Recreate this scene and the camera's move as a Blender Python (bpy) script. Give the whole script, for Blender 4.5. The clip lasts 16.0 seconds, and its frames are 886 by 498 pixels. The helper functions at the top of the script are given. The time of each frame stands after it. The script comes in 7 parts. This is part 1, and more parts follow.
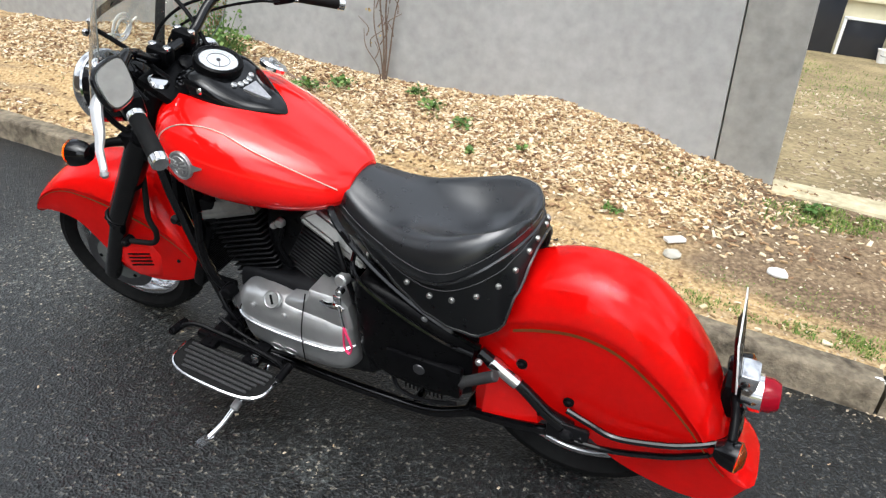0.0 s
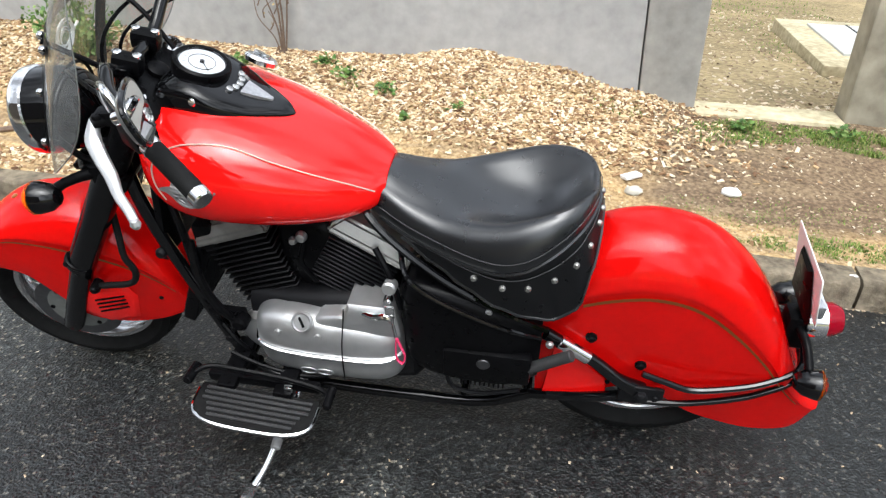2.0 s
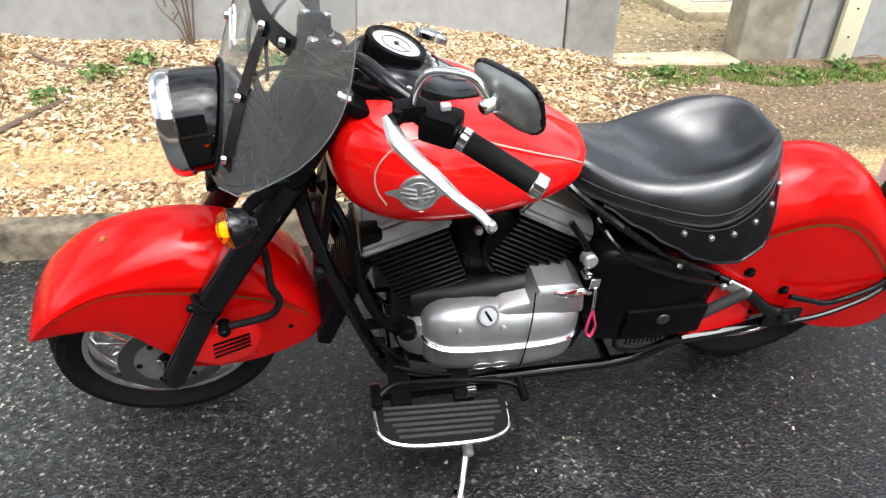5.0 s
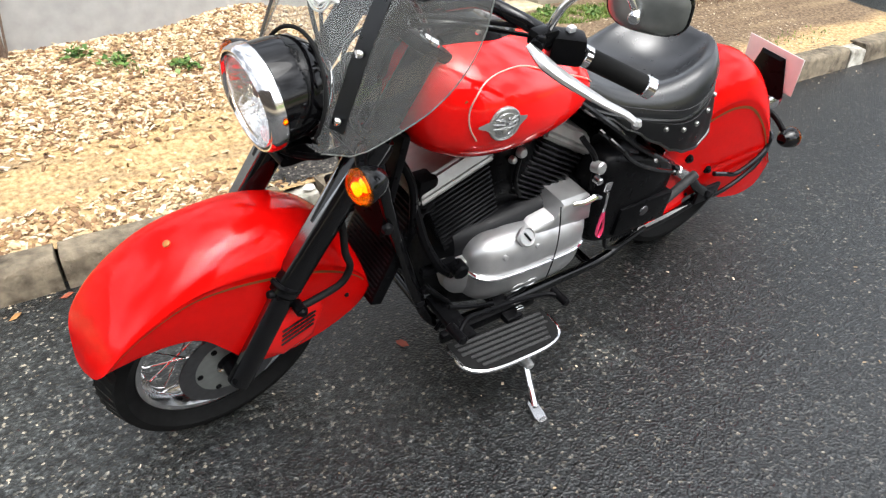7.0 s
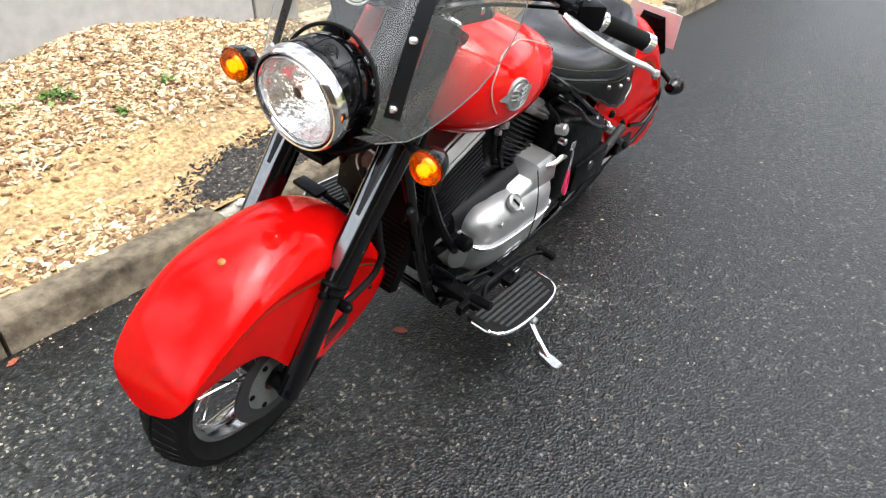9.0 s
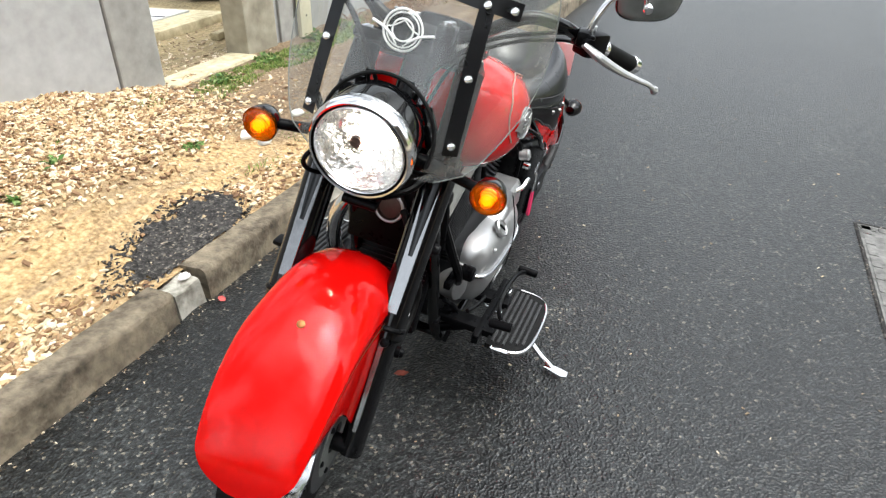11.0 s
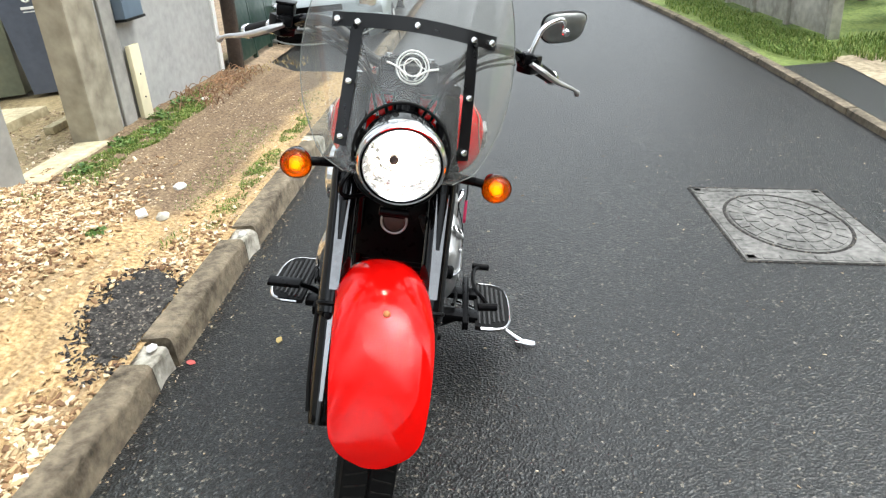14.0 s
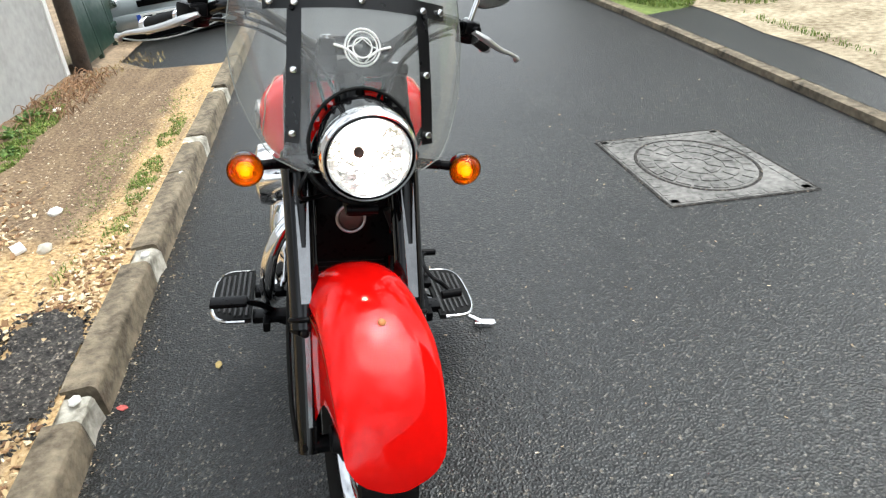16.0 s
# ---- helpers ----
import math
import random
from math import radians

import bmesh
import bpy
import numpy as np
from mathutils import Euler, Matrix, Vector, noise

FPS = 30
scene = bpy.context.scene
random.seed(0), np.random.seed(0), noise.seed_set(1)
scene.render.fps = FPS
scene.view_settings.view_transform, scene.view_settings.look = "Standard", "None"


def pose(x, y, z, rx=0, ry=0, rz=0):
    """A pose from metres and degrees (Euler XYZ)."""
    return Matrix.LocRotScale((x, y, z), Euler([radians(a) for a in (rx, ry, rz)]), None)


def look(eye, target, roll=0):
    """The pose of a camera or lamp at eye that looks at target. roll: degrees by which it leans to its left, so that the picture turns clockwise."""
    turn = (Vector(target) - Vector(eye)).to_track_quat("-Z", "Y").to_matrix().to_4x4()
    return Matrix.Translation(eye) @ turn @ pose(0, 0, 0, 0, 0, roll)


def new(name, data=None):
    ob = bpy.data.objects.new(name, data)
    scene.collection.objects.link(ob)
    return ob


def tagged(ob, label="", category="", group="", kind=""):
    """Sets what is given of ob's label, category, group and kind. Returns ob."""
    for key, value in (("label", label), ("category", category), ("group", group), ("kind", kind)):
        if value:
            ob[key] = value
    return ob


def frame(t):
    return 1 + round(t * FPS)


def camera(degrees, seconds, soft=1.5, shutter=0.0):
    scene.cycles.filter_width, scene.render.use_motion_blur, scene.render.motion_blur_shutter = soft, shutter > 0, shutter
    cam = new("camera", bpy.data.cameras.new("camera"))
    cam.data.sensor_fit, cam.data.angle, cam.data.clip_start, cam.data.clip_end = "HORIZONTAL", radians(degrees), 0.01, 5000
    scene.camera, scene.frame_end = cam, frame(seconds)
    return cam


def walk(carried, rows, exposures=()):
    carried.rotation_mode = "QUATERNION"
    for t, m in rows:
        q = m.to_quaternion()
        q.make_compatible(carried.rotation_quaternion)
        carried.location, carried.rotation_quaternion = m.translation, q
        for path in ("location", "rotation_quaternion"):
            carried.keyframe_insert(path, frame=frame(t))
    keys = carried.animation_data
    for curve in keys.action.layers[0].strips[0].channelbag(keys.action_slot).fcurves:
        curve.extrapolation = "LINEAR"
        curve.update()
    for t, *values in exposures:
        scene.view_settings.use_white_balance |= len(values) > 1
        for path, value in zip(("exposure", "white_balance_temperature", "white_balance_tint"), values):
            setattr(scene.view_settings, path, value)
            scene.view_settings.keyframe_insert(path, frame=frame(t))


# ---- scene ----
cam = camera(66.0, 16.0, 1.3)
PATH = [
    (0, (-0.235, 1.545, 1.418), (0.375, 0.158, 0.647), 5.47),
    (0.5, (-0.082, 1.572, 1.464), (0.420, 0.154, 0.672), 3.94),
    (1, (0.022, 1.631, 1.457), (0.427, 0.175, 0.679), 2.28),
    (1.5, (0.108, 1.609, 1.418), (0.437, 0.160, 0.592), 2.75),
    (2, (0.233, 1.540, 1.413), (0.505, 0.097, 0.556), 1.54),
    (2.5, (0.302, 1.525, 1.425), (0.511, 0.077, 0.561), 1.75),
    (3, (0.454, 1.568, 1.424), (0.538, 0.097, 0.577), 1.17),
    (3.5, (0.632, 1.623, 1.425), (0.659, 0.139, 0.594), 2.03),
    (4, (0.780, 1.559, 1.408), (0.749, 0.073, 0.582), 2.40),
    (4.5, (0.927, 1.467, 1.376), (0.822, 0.018, 0.493), 3.15),
    (5, (1.126, 1.499, 1.356), (0.895, 0.070, 0.466), 1.49),
    (5.2, (1.214, 1.508, 1.350), (0.949, 0.081, 0.465), 1.87),
    (7.3, (1.846, 1.393, 1.311), (1.071, 0.195, 0.387), -0.11),
    (7.5, (1.892, 1.383, 1.318), (1.152, 0.167, 0.388), 0.43),
    (8, (1.975, 1.336, 1.310), (1.240, 0.119, 0.378), -0.90),
    (8.5, (2.026, 1.231, 1.310), (1.157, 0.155, 0.321), -0.91),
    (9, (2.169, 1.189, 1.311), (1.094, 0.250, 0.386), -1.62),
    (9.2, (2.227, 1.160, 1.320), (1.124, 0.257, 0.395), -1.56),
    (11.3, (2.510, 0.764, 1.323), (1.146, 0.213, 0.471), -3.94),
    (11.5, (2.564, 0.723, 1.322), (1.196, 0.209, 0.454), -5.08),
    (12, (2.685, 0.686, 1.336), (1.266, 0.217, 0.527), -5.50),
    (12.5, (2.818, 0.686, 1.340), (1.371, 0.255, 0.559), -5.12),
    (13, (2.880, 0.600, 1.357), (1.393, 0.326, 0.579), -5.75),
    (13.5, (2.921, 0.509, 1.366), (1.400, 0.300, 0.636), -6.84),
    (14, (2.878, 0.453, 1.369), (1.364, 0.279, 0.616), -6.23),
    (14.5, (2.782, 0.432, 1.363), (1.268, 0.279, 0.606), -6.37),
    (15, (2.725, 0.389, 1.353), (1.230, 0.284, 0.550), -5.05),
    (15.5, (2.718, 0.295, 1.355), (1.240, 0.309, 0.515), -9.32),
    (16, (2.748, 0.225, 1.370), (1.275, 0.346, 0.530), -9.50),
]
EXPOSURES = ((0.0, 0.70, 6150, 7.5), (1.5, 0.78, 6150, 7.5), (4.5, 0.88, 6200, 8.0), (5.2, 1.00, 6250, 9.0), (8.0, 1.08, 6350, 9.0), (12.0, 0.92, 6300, 5.5), (14.0, 0.96, 6300, 5.0), (16.0, 0.92, 6300, 5.0))
walk(cam, [(t, look(eye, target, roll)) for t, eye, target, roll in PATH], EXPOSURES)

# world, sun and exposure: a bright overcast day
world = bpy.data.worlds.new("overcast_sky")
scene.world = world
world.use_nodes = True
wn = world.node_tree
sky = wn.nodes.new("ShaderNodeTexSky")
sky.sky_type = "NISHITA"
sky.sun_disc = False
sky.sun_elevation = radians(65)
sky.sun_rotation = radians(-5)
sky.air_density, sky.dust_density, sky.ozone_density = 1.0, 4.0, 1.0
# high cloud: the sky's light broken by soft brighter and darker banks
grey = wn.nodes.new("ShaderNodeHueSaturation")
grey.inputs["Saturation"].default_value = 0.22
tcw = wn.nodes.new("ShaderNodeTexCoord")
bank = wn.nodes.new("ShaderNodeTexNoise")
bank.inputs["Scale"].default_value, bank.inputs["Detail"].default_value, bank.inputs["Roughness"].default_value = 2.4, 7, 0.50
wn.links.new(tcw.outputs["Generated"], bank.inputs["Vector"])
mapr = wn.nodes.new("ShaderNodeMapRange")
mapr.inputs["From Min"].default_value, mapr.inputs["From Max"].default_value = 0.41, 0.60
mapr.inputs["To Min"].default_value, mapr.inputs["To Max"].default_value = 0.55, 2.15
wn.links.new(bank.outputs["Fac"], mapr.inputs[0])
mulw = wn.nodes.new("ShaderNodeMix")
mulw.data_type, mulw.blend_type = "RGBA", "MULTIPLY"
mulw.inputs[0].default_value = 1.0
wn.links.new(sky.outputs[0], grey.inputs["Color"])
wn.links.new(grey.outputs[0], mulw.inputs[6])
wn.links.new(mapr.outputs[0], mulw.inputs[7])
wn.links.new(mulw.outputs[2], wn.nodes["Background"].inputs["Color"])
wn.nodes["Background"].inputs["Strength"].default_value = 0.15
sun_data = bpy.data.lights.new("sun", "SUN")
sun_data.energy, sun_data.angle, sun_data.color = 1.0, radians(50), (1.0, 0.96, 0.90)
sun_ob = new("sun", sun_data)
SUN_AZ = radians(95)
SUN_EL = radians(65)
sun_ob.matrix_world = look((math.cos(SUN_AZ) * 8, math.sin(SUN_AZ) * 8, 8 * math.tan(SUN_EL)), (0, 0, 0))

# ---- materials ----
def mat(name, col, rough=0.5, metal=0.0, var=0.0, scale=20.0, bump=0.0, bscale=200.0, col2=None, coat=0.0, spec=0.5, rvar=0.0, big=3.0, thr=(0.35, 0.65), dist=0.002, cior=1.5):
    """A surface with colour noise at two scales, varied gloss and fine relief, in object coordinates (metres)."""
    m = bpy.data.materials.new(name)
    m.use_nodes = True
    nt = m.node_tree
    b = nt.nodes["Principled BSDF"]
    b.inputs["Roughness"].default_value = rough
    b.inputs["Metallic"].default_value = metal
    b.inputs["Coat Weight"].default_value = coat
    b.inputs["Coat Roughness"].default_value = 0.02
    b.inputs["Coat IOR"].default_value = cior
    b.inputs["Specular IOR Level"].default_value = spec
    b.inputs["Base Color"].default_value = (*col, 1)
    tc = nt.nodes.new("ShaderNodeTexCoord")
    if var or col2:
        n1 = nt.nodes.new("ShaderNodeTexNoise")
        n1.inputs["Scale"].default_value, n1.inputs["Detail"].default_value = scale, 6
        n2 = nt.nodes.new("ShaderNodeTexNoise")
        n2.inputs["Scale"].default_value, n2.inputs["Detail"].default_value = big, 4
        for n in (n1, n2):
            nt.links.new(tc.outputs["Object"], n.inputs["Vector"])
        add = nt.nodes.new("ShaderNodeMath")
        add.operation = "ADD"
        nt.links.new(n1.outputs["Fac"], add.inputs[0])
        nt.links.new(n2.outputs["Fac"], add.inputs[1])
        half = nt.nodes.new("ShaderNodeMath")
        half.operation = "MULTIPLY"
        half.inputs[1].default_value = 0.5
        nt.links.new(add.outputs[0], half.inputs[0])
        ramp = nt.nodes.new("ShaderNodeValToRGB")
        ramp.color_ramp.elements[0].position, ramp.color_ramp.elements[1].position = thr
        c2 = col2 or col
        lo = [max(0, c * (1 - var)) for c in col]
        hi = [min(1, c * (1 + var)) for c in c2]
        ramp.color_ramp.elements[0].color, ramp.color_ramp.elements[1].color = (*lo, 1), (*hi, 1)
        nt.links.new(half.outputs[0], ramp.inputs[0])
        nt.links.new(ramp.outputs[0], b.inputs["Base Color"])
        if rvar:
            mr = nt.nodes.new("ShaderNodeMapRange")
            mr.inputs["To Min"].default_value, mr.inputs["To Max"].default_value = max(0.02, rough - rvar), min(1, rough + rvar)
            mr.inputs["From Min"].default_value, mr.inputs["From Max"].default_value = 0.3, 0.7
            nt.links.new(n1.outputs["Fac"], mr.inputs[0])
            nt.links.new(mr.outputs[0], b.inputs["Roughness"])
    if bump:
        n3 = nt.nodes.new("ShaderNodeTexNoise")
        n3.inputs["Scale"].default_value, n3.inputs["Detail"].default_value = bscale, 5
        nt.links.new(tc.outputs["Object"], n3.inputs["Vector"])
        bp = nt.nodes.new("ShaderNodeBump")
        bp.inputs["Strength"].default_value, bp.inputs["Distance"].default_value = bump, dist
        nt.links.new(n3.outputs["Fac"], bp.inputs["Height"])
        nt.links.new(bp.outputs[0], b.inputs["Normal"])
    return m


def island_tint(m, cols, obj=False):
    """Gives every loose piece (or every object) one of several colours."""
    nt = m.node_tree
    if obj:
        g = nt.nodes.new("ShaderNodeObjectInfo")
        out = g.outputs["Random"]
    else:
        g = nt.nodes.new("ShaderNodeNewGeometry")
        out = g.outputs["Random Per Island"]
    r = nt.nodes.new("ShaderNodeValToRGB")
    r.color_ramp.interpolation = "LINEAR"
    while len(r.color_ramp.elements) < len(cols):
        r.color_ramp.elements.new(0.5)
    for i, c in enumerate(cols):
        r.color_ramp.elements[i].position = i / (len(cols) - 1)
        r.color_ramp.elements[i].color = (*c, 1)
    nt.links.new(out, r.inputs[0])
    b = nt.nodes["Principled BSDF"]
    nt.links.new(r.outputs[0], b.inputs["Base Color"])
    return m


def asphalt_mat(name, base, light, wet=0.62, stains_shade=()):
    """Stony asphalt with pale aggregate; marks of stain and painted shade are x, y, radius and gain."""
    m = mat(name, base, wet, var=0.0, bump=0.0)
    nt = m.node_tree
    b = nt.nodes["Principled BSDF"]
    b.inputs["Specular IOR Level"].default_value = 0.46
    tc = nt.nodes.new("ShaderNodeTexCoord")
    v = nt.nodes.new("ShaderNodeTexVoronoi")
    v.inputs["Scale"].default_value = 135
    n = nt.nodes.new("ShaderNodeTexNoise")
    n.inputs["Scale"].default_value, n.inputs["Detail"].default_value = 1.3, 5
    n5 = nt.nodes.new("ShaderNodeTexNoise")
    n5.inputs["Scale"].default_value, n5.inputs["Detail"].default_value = 120, 5
    for k in (v, n, n5):
        nt.links.new(tc.outputs["Object"], k.inputs["Vector"])
    # stone colours: mostly dark, some pale aggregate
    sep = nt.nodes.new("ShaderNodeSeparateColor")
    nt.links.new(v.outputs["Color"], sep.inputs[0])
    r = nt.nodes.new("ShaderNodeValToRGB")
    e = r.color_ramp.elements
    e[0].position, e[0].color = 0.0, (*[c * 0.45 for c in base], 1)
    e[1].position, e[1].color = 1.0, (*light, 1)
    for p, c in ((0.50, base), (0.80, [c * 1.7 for c in base]), (0.92, [c * 3.2 for c in base])):
        k = e.new(p)
        k.color = (*c, 1)
    nt.links.new(sep.outputs[0], r.inputs[0])
    mx = nt.nodes.new("ShaderNodeMix")
    mx.data_type, mx.blend_type = "RGBA", "MULTIPLY"
    mx.inputs[0].default_value = 1.0
    rr = nt.nodes.new("ShaderNodeValToRGB")
    rr.color_ramp.elements[0].position, rr.color_ramp.elements[1].position = 0.3, 0.72
    rr.color_ramp.elements[0].color, rr.color_ramp.elements[1].color = (0.72, 0.72, 0.74, 1), (1.25, 1.22, 1.18, 1)
    nt.links.new(n.outputs["Fac"], rr.inputs[0])
    nt.links.new(r.outputs[0], mx.inputs[6])
    nt.links.new(rr.outputs[0], mx.inputs[7])
    n7 = nt.nodes.new("ShaderNodeTexNoise")
    n7.inputs["Scale"].default_value, n7.inputs["Detail"].default_value = 42, 4
    nt.links.new(tc.outputs["Object"], n7.inputs["Vector"])
    r7 = nt.nodes.new("ShaderNodeMapRange")
    r7.inputs["From Min"].default_value, r7.inputs["From Max"].default_value = 0.35, 0.65
    r7.inputs["To Min"].default_value, r7.inputs["To Max"].default_value = 0.35, 1.75
    nt.links.new(n7.outputs["Fac"], r7.inputs[0])
    mo = nt.nodes.new("ShaderNodeMix")
    mo.data_type, mo.blend_type = "RGBA", "MULTIPLY"
    mo.inputs[0].default_value = 1.0
    nt.links.new(mx.outputs[2], mo.inputs[6])
    nt.links.new(r7.outputs[0], mo.inputs[7])
    col = mo.outputs[2]
    for x, y, r, gain in stains_shade:
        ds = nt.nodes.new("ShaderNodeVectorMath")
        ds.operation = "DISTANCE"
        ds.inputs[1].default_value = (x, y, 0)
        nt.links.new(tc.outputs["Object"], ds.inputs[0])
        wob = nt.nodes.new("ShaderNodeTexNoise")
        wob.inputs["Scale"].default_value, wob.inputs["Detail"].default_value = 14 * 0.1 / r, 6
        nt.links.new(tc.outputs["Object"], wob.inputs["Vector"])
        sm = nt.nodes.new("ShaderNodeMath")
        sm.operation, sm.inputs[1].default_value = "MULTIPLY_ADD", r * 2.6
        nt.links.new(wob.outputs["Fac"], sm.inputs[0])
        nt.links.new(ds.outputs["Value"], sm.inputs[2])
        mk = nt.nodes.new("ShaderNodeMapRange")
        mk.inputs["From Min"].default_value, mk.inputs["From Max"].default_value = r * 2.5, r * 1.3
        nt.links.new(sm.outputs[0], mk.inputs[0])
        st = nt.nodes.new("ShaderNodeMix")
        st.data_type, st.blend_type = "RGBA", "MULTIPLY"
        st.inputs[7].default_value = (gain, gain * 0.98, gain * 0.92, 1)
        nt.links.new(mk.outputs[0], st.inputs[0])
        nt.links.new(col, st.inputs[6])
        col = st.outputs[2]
    nt.links.new(col, b.inputs["Base Color"])
    bp = nt.nodes.new("ShaderNodeBump")
    bp.inputs["Strength"].default_value, bp.inputs["Distance"].default_value = 0.68, 0.0040
    ad = nt.nodes.new("ShaderNodeMath")
    ad.operation = "ADD"
    nt.links.new(v.outputs["Distance"], ad.inputs[0])
    nt.links.new(n5.outputs["Fac"], ad.inputs[1])
    nt.links.new(ad.outputs[0], bp.inputs["Height"])
    nt.links.new(bp.outputs[0], b.inputs["Normal"])
    return m


# the broad 0.72 entry paints the shade under the motorcycle into the road
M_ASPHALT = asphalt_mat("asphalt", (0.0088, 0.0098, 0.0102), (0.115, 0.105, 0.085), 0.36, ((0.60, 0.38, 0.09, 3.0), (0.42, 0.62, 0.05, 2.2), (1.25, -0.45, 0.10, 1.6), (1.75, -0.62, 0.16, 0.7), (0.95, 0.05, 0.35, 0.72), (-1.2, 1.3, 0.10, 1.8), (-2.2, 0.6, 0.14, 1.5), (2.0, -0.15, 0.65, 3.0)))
M_PATCH = asphalt_mat("tar_patch", (0.024, 0.022, 0.020), (0.20, 0.17, 0.13), 0.9)
M_EARTH = mat("sandy_earth", (0.17, 0.13, 0.065), 0.95, var=0.25, scale=30, bump=0.8, bscale=90, col2=(0.32, 0.25, 0.135), dist=0.01, big=2.0)
M_SOIL = mat("brown_soil", (0.15, 0.105, 0.065), 0.95, var=0.2, scale=35, bump=0.8, bscale=110, col2=(0.30, 0.22, 0.14), dist=0.008)
M_KERB = mat("kerb_stone", (0.062, 0.048, 0.031), 0.92, var=0.3, scale=24, bump=0.8, bscale=75, col2=(0.20, 0.165, 0.115), dist=0.008, big=5, thr=(0.36, 0.66))
M_KERB_BROKEN = mat("broken_concrete", (0.17, 0.155, 0.12), 0.9, var=0.2, col2=(0.48, 0.46, 0.40), scale=26, bump=0.8, bscale=60, dist=0.006)
M_RENDER = mat("cement_render", (0.325, 0.325, 0.315), 0.9, var=0.06, scale=16, bump=0.2, bscale=60, col2=(0.40, 0.40, 0.39), big=0.9, dist=0.004)
M_POST = mat("stained_concrete", (0.22, 0.195, 0.145), 0.92, var=0.15, scale=9, bump=0.35, bscale=60, col2=(0.38, 0.345, 0.265), big=2.2, dist=0.004)
M_RENDER_DARK = mat("weathered_cement", (0.235, 0.23, 0.215), 0.92, var=0.10, scale=14, bump=0.3, bscale=60, col2=(0.33, 0.32, 0.295), big=1.4, dist=0.004)
M_SILL = mat("pale_concrete", (0.36, 0.305, 0.185), 0.92, var=0.2, scale=22, bump=0.6, bscale=80, col2=(0.52, 0.46, 0.31), dist=0.005)
M_CHIP = island_tint(mat("wood_chips", (0.5, 0.36, 0.2), 0.9), [(0.12, 0.062, 0.032), (0.29, 0.170, 0.085), (0.47, 0.330, 0.175), (0.60, 0.475, 0.295), (0.76, 0.68, 0.52)])
M_GRASS = island_tint(mat("grass", (0.1, 0.2, 0.03), 0.8), [(0.06, 0.11, 0.018), (0.12, 0.20, 0.03), (0.19, 0.27, 0.05), (0.27, 0.29, 0.09)])
M_RED = mat("red_paint", (0.90, 0.005, 0.004), 0.5, var=0.04, scale=60, coat=1.0, spec=0.0)
M_BLACK = mat("black_paint", (0.003, 0.003, 0.0035), 0.2, var=0.2, scale=40, coat=1.0, spec=0.0, cior=1.42)
M_SATIN = mat("satin_black", (0.003, 0.003, 0.0035), 0.32, var=0.3, scale=50, spec=0.08, rvar=0.08)
M_RUBBER = mat("rubber", (0.008, 0.008, 0.008), 0.65, var=0.3, scale=60, spec=0.12, bump=0.2, bscale=300)
M_LEATHER = mat("black_leather", (0.006, 0.0066, 0.008), 0.30, var=0.2, scale=30, coat=0.10, spec=0.8, rvar=0.04, bump=0.25, bscale=420, dist=0.0006)
M_CHROME = mat("chrome", (0.80, 0.80, 0.81), 0.10, 1.0, var=0.05, scale=30, rvar=0.05)
M_ALLOY = mat("cast_alloy", (0.50, 0.50, 0.50), 0.42, 0.85, var=0.10, scale=40, bump=0.06, bscale=300, rvar=0.08)
M_DARKALLOY = mat("dark_engine", (0.006, 0.006, 0.007), 0.42, 0.0, var=0.3, spec=0.2, scale=40, bump=0.15, bscale=250, rvar=0.12)
M_WHITE = mat("white_paint", (0.80, 0.80, 0.78), 0.5, var=0.05, scale=30)
M_CREAM = mat("cream_paint", (0.74, 0.68, 0.48), 0.6, var=0.08, scale=14, bump=0.1, bscale=100)
M_GOLD = mat("gold_line", (0.36, 0.13, 0.03), 0.4, 0.3)


